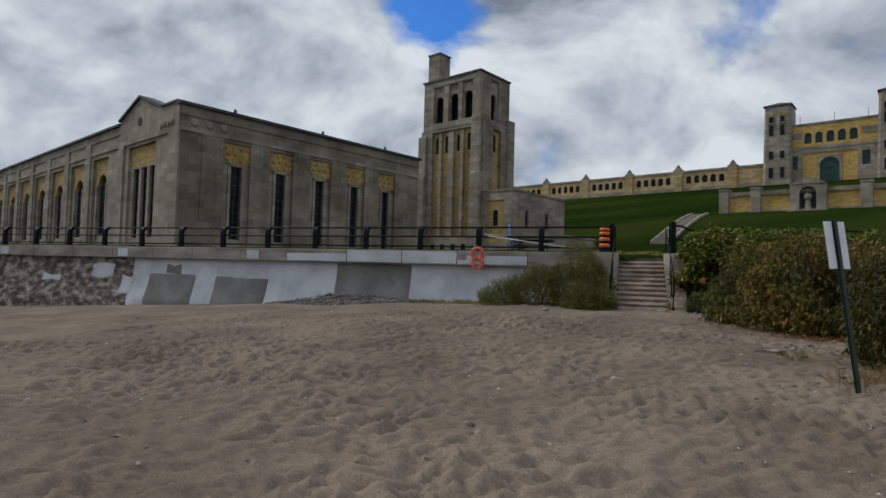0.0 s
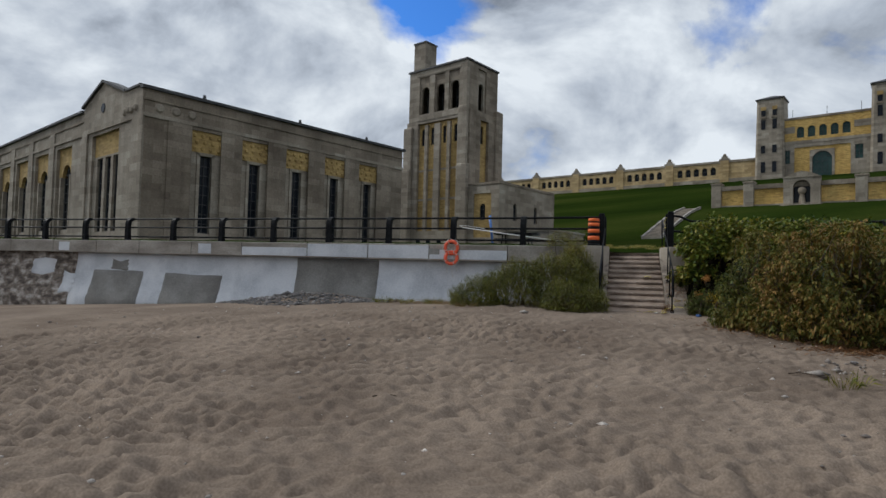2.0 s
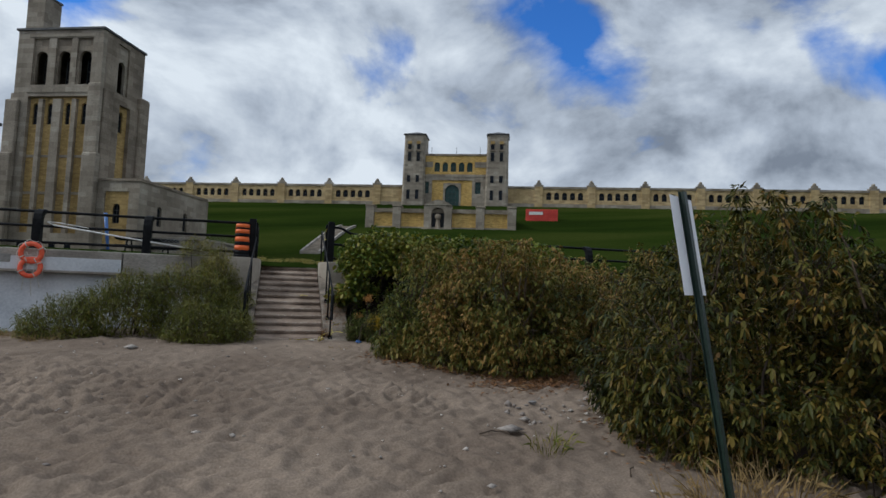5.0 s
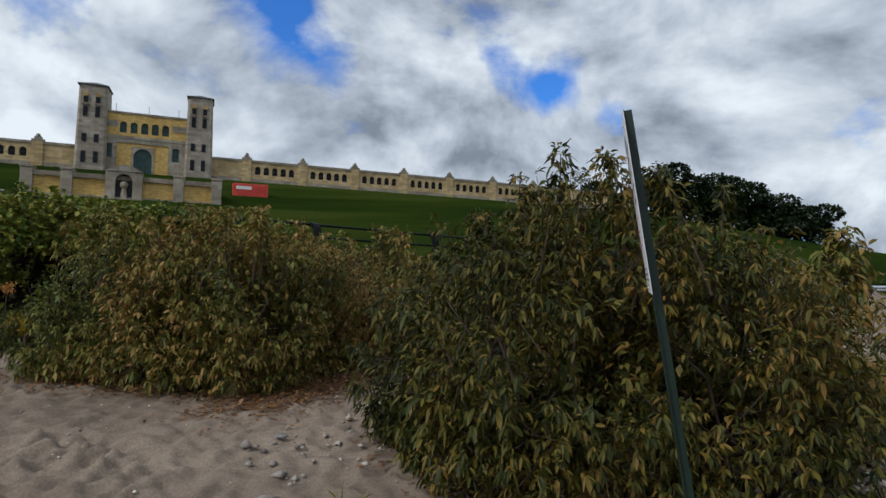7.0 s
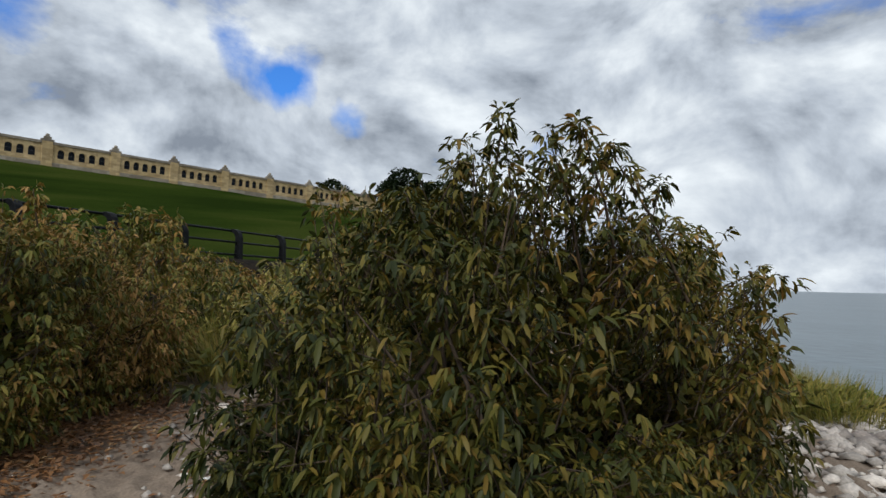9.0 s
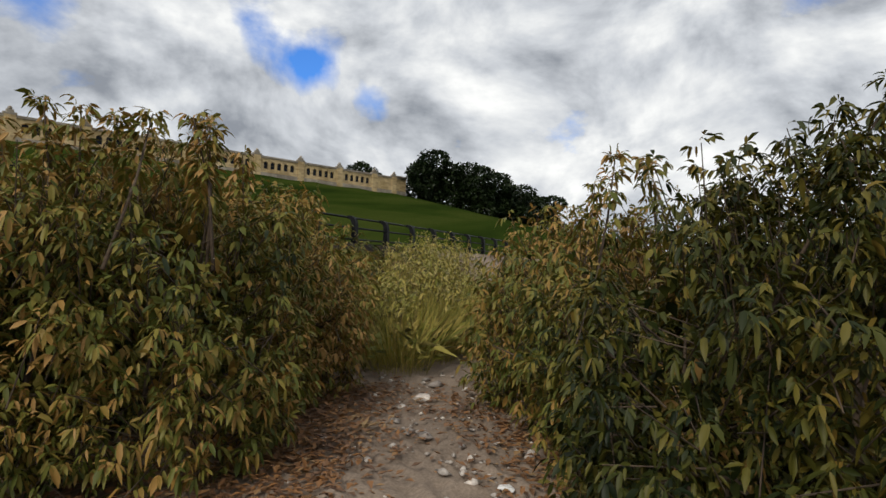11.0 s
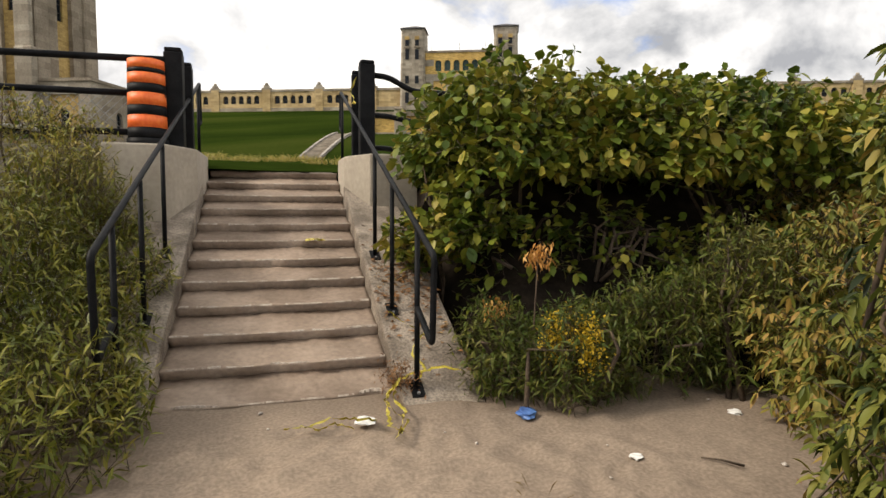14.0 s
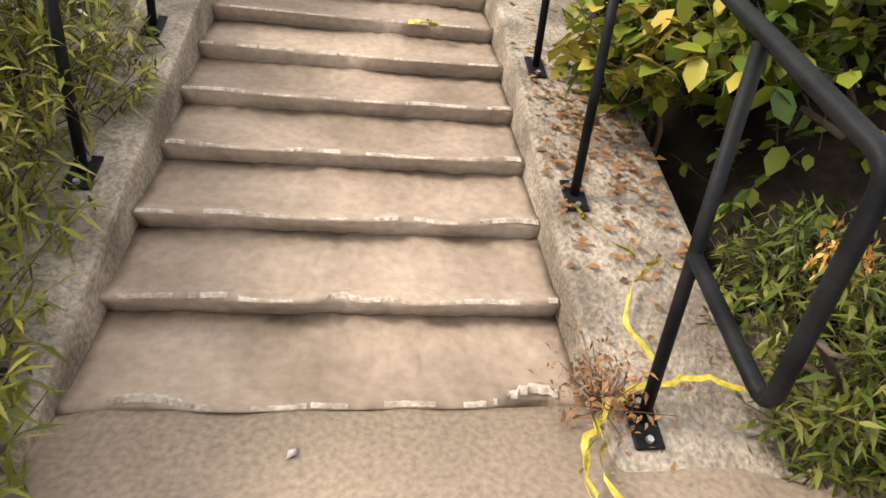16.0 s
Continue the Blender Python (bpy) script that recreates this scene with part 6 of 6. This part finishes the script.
scattered("pebbles", "small pale pebbles and shells strewn over the sand", "pebbles", STONES, 61, 1900, lambda r: (r.uniform(-18, 6), r.uniform(-20, 0)), 0.018)
scattered("path_stones", "pale flat stones along the sandy path", "stones", STONES, 62, 260, lambda r: ((lambda t: (2.5 + 5 * t + r.normal() * 0.5, -8.2 + 3.2 * t + r.normal() * 0.35))(r.random())), 0.026)
scattered("shore_cobbles", "pale cobbles on the stony shore behind the shrub", "cobbles", STONES, 63, 2600, lambda r: (r.uniform(6.0, 13), r.uniform(-15, -11)), 0.055)
scattered("shingle", "dark shingle heaped at the foot of the seawall", "shingle", SHINGLE, 64, 4200, lambda r: ((lambda x, q: (x, 2.9 - 0.2 - 1.9 * q * max(0.15, 1 - ((x + 12.5) / 4.2) ** 2)))(r.uniform(-16.6, -8.5), r.random())), 0.035)


def leaf_litter():
    rng = np.random.default_rng(71)
    n = 6500
    t = rng.random(n)
    # along the foot of the shrubs, both sides of the path
    lines = [((1.9, -2.8), (3.3, -4.9)), ((3.3, -4.9), (6.3, -5.0)), ((3.6, -9.6), (4.6, -7.6)), ((4.6, -7.6), (6.6, -6.1)), ((3.0, -5.9), (5.2, -5.4)), ((3.2, -6.1), (6.4, -4.9)), ((3.4, -5.5), (6.6, -5.0))]
    pick = rng.integers(len(lines), size=n)
    a, b = np.array([l[0] for l in lines])[pick], np.array([l[1] for l in lines])[pick]
    xy = a + (b - a) * t[:, None] + rng.normal(size=(n, 2)) * 0.33
    P = np.concatenate([xy, (sand_height(xy[:, 0], xy[:, 1]) + rng.uniform(0.015, 0.05, n))[:, None]], 1)
    d = unit(np.concatenate([rng.normal(size=(n, 2)), rng.normal(size=(n, 1)) * 0.15], 1))
    s = unit(np.cross(d, np.array([0, 0, 1.0])))
    L = rng.uniform(0.04, 0.10, n)
    V, F = blades(P, d, s, L, L * 0.5, rng.uniform(-0.2, 0.1, n), 0.3)
    ob = np_mesh("leaf_litter", V, F, LITTER_LEAF)
    tagged(ob, "brown fallen leaves lying under the shrubs", "leaves", kind="stuff")


leaf_litter()


def kerb_litter():
    rng = np.random.default_rng(72)
    n = 420
    y = rng.normal(1.35, 0.45, n).clip(0.1, 2.6)
    x = rng.uniform(0.9, 1.46, n)
    P = np.stack([x, y, np.array([kerb(v) for v in y]) + rng.uniform(0.006, 0.02, n)], 1)
    d = unit(np.stack([rng.normal(size=n), rng.normal(size=n), rng.normal(size=n) * 0.1], 1) + np.array([0, 0, 0.0]))
    s = unit(np.cross(d, np.array([0, -0.45, 1.0])))
    L = rng.uniform(0.03, 0.08, n)
    V, F = blades(P, d, s, L, L * 0.5, rng.uniform(-0.1, 0.05, n), 0.3)
    tagged(np_mesh("leaf_litter", V, F, LITTER_LEAF), "orange-brown fallen leaves on the stair kerb", "leaves", kind="stuff")


kerb_litter()


def shrub_shade_soil():
    """Rooty soil under the big shrub beside the sign, its near-black colour painting the shade inside."""
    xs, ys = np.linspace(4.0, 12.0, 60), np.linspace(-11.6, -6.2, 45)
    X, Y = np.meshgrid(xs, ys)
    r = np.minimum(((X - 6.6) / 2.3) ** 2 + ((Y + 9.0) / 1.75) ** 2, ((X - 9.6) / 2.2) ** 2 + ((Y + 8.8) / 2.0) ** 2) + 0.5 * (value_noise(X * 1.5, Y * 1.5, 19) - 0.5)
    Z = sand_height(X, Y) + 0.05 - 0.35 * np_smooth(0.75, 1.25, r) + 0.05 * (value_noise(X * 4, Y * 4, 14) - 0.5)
    tagged(grid_mesh("bank_soil", xs, ys, Z, SHADE_SOIL), "rooty soil under the big shrub, coloured near black for shade", "soil", kind="structure")


shrub_shade_soil()


# ---------------------------------------------------------------- smaller things
def build_sign():
    """A tall white notice on a leaning green post."""
    tl, tr_, bl, br = Vector((2.575, -10.97, 1.98)), Vector((2.272, -11.13, 1.965)), Vector((2.605, -11.07, 1.295)), Vector((2.302, -11.23, 1.30))
    ex = ((tr_ - tl) + (br - bl)).normalized()
    ez = ((tl - bl) + (tr_ - br)).normalized()
    ey = ez.cross(ex).normalized()
    ez = ex.cross(ey).normalized()
    c = (tl + tr_ + bl + br) / 4
    m = Matrix(((ex.x, ey.x, ez.x, c.x), (ex.y, ey.y, ez.y, c.y), (ex.z, ey.z, ez.z, c.z), (0, 0, 0, 1)))
    # the printed side faces the open sand
    s = thing("notice_sign", m, "white rules notice on a leaning green steel post", "sign")
    w, h = 0.171, 0.343
    face = 1 if (m.to_3x3() @ Vector((0, 1, 0))).dot(Vector((0.75, -11.0, 1.4)) - c) > 0 else -1
    flip = 1
    bm = bmesh.new()
    box(bm, -w, w, -0.0015, 0.0015, -h, h)
    board = part("board", bevelled(bm, 0.001, 1), SIGN_WHITE, s)

    def mark(x0, x1, z0, z1, mat, nm):
        y = face * 0.0022
        bm = bmesh.new()
        box(bm, x0, x1, min(y, y + face * 0.0008), max(y, y + face * 0.0008), z0, z1)
        part(nm, bm, mat, board)

    mark(-w + 0.030, -w + 0.105, h - 0.088, h - 0.055, SIGN_GREY, "heading_bar")
    mark(-w + 0.112, -w + 0.16, h - 0.080, h - 0.058, SIGN_GREY, "heading_bar")
    mark(-w + 0.02, -w + 0.15, h - 0.102, h - 0.095, SIGN_GREY, "text_bar")
    mark(-w + 0.02, w - 0.02, h - 0.122, h - 0.118, SIGN_INK, "rule_line")
    lens = (0.16, 0.175, 0.215, 0.215, 0.06, 0.085, 0.05)
    for i, ln in enumerate(lens):
        z = h - 0.165 - 0.056 * i
        bm = bmesh.new()
        bmesh.ops.create_cone(bm, cap_ends=True, segments=20, radius1=0.020, radius2=0.020, depth=0.0008, matrix=pose(-w + 0.045, face * 0.0026, z, 90, 0, 0))
        if i < 3:
            disc = part("symbol_disc", bm, SIGN_INK, board)
            mark(-w + 0.038, -w + 0.052, z - 0.010, z + 0.009, SIGN_WHITE, "symbol_shape")
            bpy.data.objects[board.children[-1].name].location.y = face * 0.0012
        else:
            part("symbol_ring", bm, SIGN_RED, board)
            bm = bmesh.new()
            bmesh.ops.create_cone(bm, cap_ends=True, segments=18, radius1=0.015, radius2=0.015, depth=0.0008, matrix=pose(-w + 0.045, face * 0.0034, z, 90, 0, 0))
            part("symbol_disc", bm, SIGN_WHITE, board)
            bm = bmesh.new()
            box(bm, -w + 0.039, -w + 0.051, min(face * 0.0038, face * 0.0046), max(face * 0.0038, face * 0.0046), z - 0.010, z + 0.009)
            part("symbol_shape", bm, SIGN_INK, board)
        mark(-w + 0.075, -w + 0.075 + ln, z + 0.002, z + 0.008, SIGN_INK, "text_bar")
    mark(-w + 0.03, -w + 0.07, -h + 0.118, -h + 0.123, SIGN_INK, "text_bar")
    mark(-w + 0.03, -w + 0.20, -h + 0.090, -h + 0.096, SIGN_GREY, "text_bar")
    mark(-w + 0.03, w - 0.03, -h + 0.070, -h + 0.076, SIGN_GREY, "text_bar")
    mark(-w + 0.03, w - 0.035, -h + 0.050, -h + 0.056, SIGN_GREY, "text_bar")
    mark(-0.008, 0.008, -h + 0.018, -h + 0.036, SIGN_INK, "crest_mark")
    # channel-section post behind the board
    bm = bmesh.new()
    pf = [(-0.04, 0.0), (-0.018, 0.0), (-0.018, -0.028), (0.018, -0.028), (0.018, 0.0), (0.04, 0.0), (0.04, -0.005), (0.023, -0.005), (0.023, -0.034), (-0.023, -0.034), (-0.023, -0.005), (-0.04, -0.005)]
    lo = [bm.verts.new((x, face * (y - 0.004), -2.05)) for x, y in pf]
    hi = [bm.verts.new((x, face * (y - 0.004), h + 0.035)) for x, y in pf]
    for i in range(12):
        bm.faces.new((lo[i], lo[(i + 1) % 12], hi[(i + 1) % 12], hi[i]))
    bmesh.ops.recalc_face_normals(bm, faces=bm.faces)
    part("post", bm, GREEN_POST, s)
    for z in (h - 0.02, -h + 0.02):
        bm = bmesh.new()
        bmesh.ops.create_cone(bm, cap_ends=True, segments=8, radius1=0.006, radius2=0.005, depth=0.006, matrix=pose(0, face * 0.003, z, 90, 0, 0))
        part("bolt", bm, GALV, s)


build_sign()


def build_drum():
    d = thing("traffic_drum", pose(-1.40, 3.30, 2.065), "orange and black banded traffic drum on the pedestal", "traffic drum")
    n = 24
    bands = [(0.0, 0.10, 0.225, BLACK), (0.10, 0.22, 0.21, BLACK), (0.22, 0.36, 0.208, ORANGE), (0.36, 0.47, 0.206, BLACK), (0.47, 0.61, 0.204, ORANGE), (0.61, 0.71, 0.202, BLACK), (0.71, 0.83, 0.200, ORANGE), (0.83, 0.88, 0.198, BLACK), (0.88, 0.985, 0.196, ORANGE)]
    for z0, z1, r, mt in bands:
        bm = bmesh.new()
        bmesh.ops.create_cone(bm, cap_ends=True, segments=n, radius1=r, radius2=r - 0.003, depth=z1 - z0, matrix=pose(0, 0, (z0 + z1) / 2))
        for fc in bm.faces:
            fc.smooth = len(fc.verts) == 4
        part("band", bm, mt, d, "orange band" if mt is ORANGE else "black band")


build_drum()


def build_buoy(z, y, r, tilt):
    b = thing("lifebuoy", pose(-6.6, wall_y(-6.6) + y, z, 90 + tilt, 0, 4), "orange lifebuoy with pale rope hung on the seawall", "lifebuoy", "lifebuoys on the wall")
    bm = bmesh.new()
    R, rr, n, k = r, 0.062, 28, 10
    rings = [[bm.verts.new(((R + rr * math.cos(6.2832 * j / k)) * math.cos(6.2832 * i / n), (R + rr * math.cos(6.2832 * j / k)) * math.sin(6.2832 * i / n), rr * math.sin(6.2832 * j / k))) for j in range(k)] for i in range(n)]
    for i in range(n):
        for j in range(k):
            bm.faces.new((rings[i][j], rings[(i + 1) % n][j], rings[(i + 1) % n][(j + 1) % k], rings[i][(j + 1) % k])).smooth = True
    part("ring", bm, BUOY, b)
    for q in range(4):
        a = q * math.pi / 2 + 0.5
        pts = [((R + (rr + 0.012) * math.cos(t)) * math.cos(a), (R + (rr + 0.012) * math.cos(t)) * math.sin(a), (rr + 0.012) * math.sin(t)) for t in [6.2832 * s / 10 for s in range(11)]]
        part("strap", tubem(pts, 0.014, 5), ROPE, b)
    pts = [((R + 0.085 + 0.02 * math.sin(8 * t)) * math.cos(t), (R + 0.085 + 0.02 * math.sin(8 * t)) * math.sin(t), 0) for t in [6.2832 * s / 48 for s in range(49)]]
    part("grab_line", tubem(pts, 0.008, 4), ROPE, b)
    return b


build_buoy(1.93, -0.37, 0.235, 6)
build_buoy(1.54, -0.36, 0.225, -4)
_r = thing("rope", pose(0, 0, 0), "loose pale rope dangling below the lifebuoys", "rope")
for _k, (_x, _b) in enumerate(((-6.72, 0.95), (-6.52, 0.80), (-6.40, 1.02))):
    _pts = [(_x + 0.05 * math.sin(5 * t + _k), wall_y(_x) - 0.34 + 0.02 * math.sin(9 * t), 1.95 - (1.95 - _b) * t) for t in [i / 12 for i in range(13)]]
    part("strand", tubem(_pts, 0.011, 5), ROPE, _r)
_pl = thing("plaque", pose(0, 0, 0), "small grey plaque on the wall coping", "plaque")
part("plate", bevelled(boxm(-7.55, -7.1, -0.30, -0.275, 1.66, 1.88, f=lambda s, d, z: (s, wall_y(s) + d, z)), 0.004, 1), GREY_PAINT, _pl)

# reaching pole laid over the railing
_p = thing("reaching_pole", pose(0, 0, 0), "long white reaching pole with a hook lying against the railing", "pole")
part("shaft", tubem([(-6.25, wall_y(-6.25) - 0.06, 2.72), (-4.4, wall_y(-4.4) - 0.07, 2.46), (-2.45, wall_y(-2.45) - 0.08, 2.22)], 0.022, 8), LITTER, _p)
part("hook", tubem(rounded_path([(-6.25, wall_y(-6.25) - 0.06, 2.72), (-6.42, wall_y(-6.4) - 0.06, 2.80), (-6.1, wall_y(-6.1) - 0.06, 2.78), (-5.4, wall_y(-5.4) - 0.06, 2.68)], 0.06), 0.014, 6), LITTER, _p)
# things on the promenade
_b = thing("picnic_bench", pose(-5.7, 12.0, lawn_at(-5.7, 12)), "black metal bench table on the lawn terrace", "bench")
part("top", bevelled(boxm(-1.15, 1.15, -0.45, 0.45, 0.70, 0.80), 0.02, 1), BLACK, _b)
for _s in (-0.8, 0.8):
    part("seat", bevelled(boxm(-1.0, 1.0, _s - 0.15, _s + 0.15, 0.40, 0.46), 0.015, 1), BLACK, _b)
for _s in (-0.7, 0.7):
    part("leg", tubem([(_s, -0.75, 0.0), (_s, -0.3, 0.72)], 0.035, 6), BLACK, _b)
    part("leg", tubem([(_s, 0.75, 0.0), (_s, 0.3, 0.72)], 0.035, 6), BLACK, _b)
_b = thing("blue_marker_post", pose(-6.2, 8.0, lawn_at(-6.2, 8)), "leaning blue plastic marker post on the terrace", "marker post")
part("shaft", tubem([(0.1, 0, -0.1), (-0.08, 0, 1.35)], [0.05, 0.065], 8), BLUE, _b)
part("foot", bevelled(boxm(-0.12, 0.3, -0.18, 0.18, 0, 0.07), 0.02, 1), BLACK, _b)


def build_container():
    x, y = 48.3, 88.0
    c = thing("red_container", pose(x, y, lawn_at(x, y) - 0.3, 0, 0, TH), "red steel storage container on the lawn slope", "container")
    part("body", bevelled(boxm(-3.1, 3.1, 0, 2.4, 0, 2.6), 0.05, 1), RED_BOX, c)
    for i in range(17):
        part("rib", boxm(-2.9 + i * 0.36, -2.74 + i * 0.36, -0.05, 0.02, 0.2, 2.4), RED_BOX, c)
    part("panel", boxm(-2.5, 0.2, -0.09, -0.05, 1.5, 2.1), LITTER, c, "pale panel on the side")


build_container()


def ribbon(name, pts, w, mat, parent, seed):
    """A twisting strip along a line of points."""
    rng = random.Random(seed)
    bm = bmesh.new()
    pts = [Vector(p) for p in pts]
    fine = []
    for a, b in zip(pts, pts[1:]):
        for i in range(6):
            fine.append(a.lerp(b, i / 6) + Vector((rng.uniform(-1, 1), rng.uniform(-1, 1), rng.uniform(0, 1))) * 0.012)
    fine.append(pts[-1])
    prev = None
    ang = rng.uniform(0, 3)
    for i, p in enumerate(fine):
        d = (fine[min(i + 1, len(fine) - 1)] - fine[max(i - 1, 0)]).normalized()
        ang += rng.uniform(-0.5, 0.6)
        s = d.cross(Vector((0, 0, 1))).normalized()
        s = s * math.cos(ang) + Vector((0, 0, 1)) * math.sin(ang) * 0.7
        row = [bm.verts.new(p - s * w / 2), bm.verts.new(p + s * w / 2)]
        if prev:
            bm.faces.new((prev[0], prev[1], row[1], row[0]))
        prev = row
    bmesh.ops.solidify(bm, geom=list(bm.faces), thickness=0.0012)
    for fc in bm.faces:
        fc.smooth = True
    return part(name, bm, mat, parent)


def build_tape():
    t = thing("caution_tape", pose(0, 0, 0), "torn yellow caution tape tangled on the kerb and handrail", "caution tape")
    k = lambda y: kerb(y) + 0.025
    ribbon("strand", [(1.28, 0.62, k(0.62)), (1.12, 0.50, k(0.5) + 0.02), (1.02, 0.34, k(0.34)), (1.08, 0.12, k(0.12) + 0.03), (0.98, 0.02, k(0.02))], 0.022, YELLOW_TAPE, t, 1)
    ribbon("strand", [(1.38, 0.02, 0.16), (1.18, 0.06, 0.20), (1.00, 0.05, 0.17), (0.86, 0.0, 0.14), (0.74, -0.12, 0.08), (0.70, -0.36, 0.05), (0.66, -0.62, 0.045), (0.74, -0.72, 0.045)], 0.024, YELLOW_TAPE, t, 2)
    ribbon("strand", [(0.84, 0.02, 0.15), (0.77, -0.2, 0.07), (0.80, -0.42, 0.05), (0.72, -0.66, 0.045), (0.66, -0.8, 0.045)], 0.024, YELLOW_TAPE, t, 3)
    ribbon("strand", [(0.80, -0.05, 0.12), (0.70, -0.22, 0.07), (0.74, -0.45, 0.05), (0.79, -0.58, 0.05), (0.70, -0.74, 0.045)], 0.02, YELLOW_TAPE, t, 8)
    ribbon("strand", [(0.60, -0.50, 0.05), (0.42, -0.47, 0.06), (0.30, -0.40, 0.05), (0.16, -0.52, 0.05), (0.02, -0.50, 0.05)], 0.022, YELLOW_TAPE, t, 4)
    ribbon("strand", [(0.44, -0.60, 0.045), (0.33, -0.52, 0.06), (0.22, -0.56, 0.045), (0.12, -0.46, 0.05)], 0.02, YELLOW_TAPE, t, 9)
    ribbon("strand", [(1.15, 0.6, k(0.6)), (1.0, 0.78, k(0.78)), (0.93, 0.84, k(0.84) + 0.03)], 0.02, YELLOW_TAPE, t, 5)
    ribbon("strand", [(0.30, 2.42, nose(2.3) + 0.06), (0.42, 2.48, nose(2.3) + 0.08), (0.52, 2.42, nose(2.3) + 0.06)], 0.035, YELLOW_TAPE, t, 6)
    ribbon("strand", [(0.34, 2.46, nose(2.3) + 0.06), (0.40, 2.40, nose(2.3) + 0.07), (0.50, 2.47, nose(2.3) + 0.06)], 0.03, YELLOW_TAPE, t, 10)
    ribbon("strand", [(1.08, 3.9, 3.15), (0.99, 3.8, 2.95), (1.02, 3.6, 2.75), (0.95, 3.4, 2.72)], 0.03, YELLOW_TAPE, t, 7)
    w = thing("dead_weed", pose(0, 0, 0), "dry brown weed caught at the foot of the handrail", "weed")
    rng = np.random.default_rng(9)
    p = np.array([0.86, 0.06, 0.16]) + rng.normal(size=(420, 3)) * np.array([0.07, 0.10, 0.06])
    V, F = simple_leaves(p, unit(rng.normal(size=p.shape)), rng, 0.035, 0.4)
    np_mesh("foliage", V, F, LITTER_LEAF, w)
    lines = np.stack([np.tile([0.86, 0.05, 0.08], (40, 1)), p[:40]], 1)
    twig_mesh("twig_mass", lines, 0.003, w)


build_tape()


def crumpled(name, label, cat, x, y, r, mat, seed, flat=0.35):
    rng = random.Random(seed)
    bm = bmesh.new()
    bmesh.ops.create_icosphere(bm, subdivisions=2, radius=r)
    for v in bm.verts:
        v.co *= rng.uniform(0.65, 1.2)
        v.co.z *= flat
    ob = part(name, bm, mat)
    ob.matrix_world = pose(x, y, sand_at(x, y) + r * flat * 0.6 + (0.03 if abs(x) < 1.2 else 0), 0, 0, rng.uniform(0, 360))
    tagged(ob, label, cat)


crumpled("blue_bag", "crumpled blue plastic bag on the sand", "litter", 1.62, -0.55, 0.085, BLUE, 1)
crumpled("paper_scrap", "crumpled white paper on the sand", "litter", 1.97, -1.31, 0.045, LITTER, 2, 0.25)
crumpled("paper_scrap", "crumpled white paper at the foot of the steps", "litter", 0.52, -0.47, 0.075, LITTER, 3, 0.25)
crumpled("paper_scrap", "white scrap lying on the path", "litter", 4.48, -7.12, 0.06, LITTER, 4, 0.3)
crumpled("paper_scrap", "pale scrap under the shrub", "litter", 3.05, -0.9, 0.05, LITTER, 5, 0.3)
crumpled("stone", "flat pale stone on the sandy path", "stone", 6.25, -5.75, 0.10, STONES, 6, 0.4)
crumpled("stone", "flat brownish stone on the sandy path", "stone", 4.66, -5.6, 0.07, STONES, 7, 0.4)
crumpled("stone", "dark stone lying on the beach", "stone", 3.1, -7.2, 0.06, SHINGLE, 8, 0.5)
for _x, _y, _l, _a in ((-3.0, -11.6, 0.28, 0.6), (2.4, -1.5, 0.22, 2.4), (2.0, -8.6, 0.3, 0.2), (-1.3, -10.3, 0.2, 1.1), (2.9, -9.8, 0.35, 0.9)):
    _t = part("twig", tubem([(-_l / 2, 0, 0.012), (0, 0.02, 0.03), (_l / 2, -0.01, 0.012)], [0.008, 0.007, 0.004], 5), BARK)
    _t.matrix_world = pose(_x, _y, sand_at(_x, _y), 0, 0, math.degrees(_a))
    tagged(_t, "dry brown twig lying on the sand", "twig")
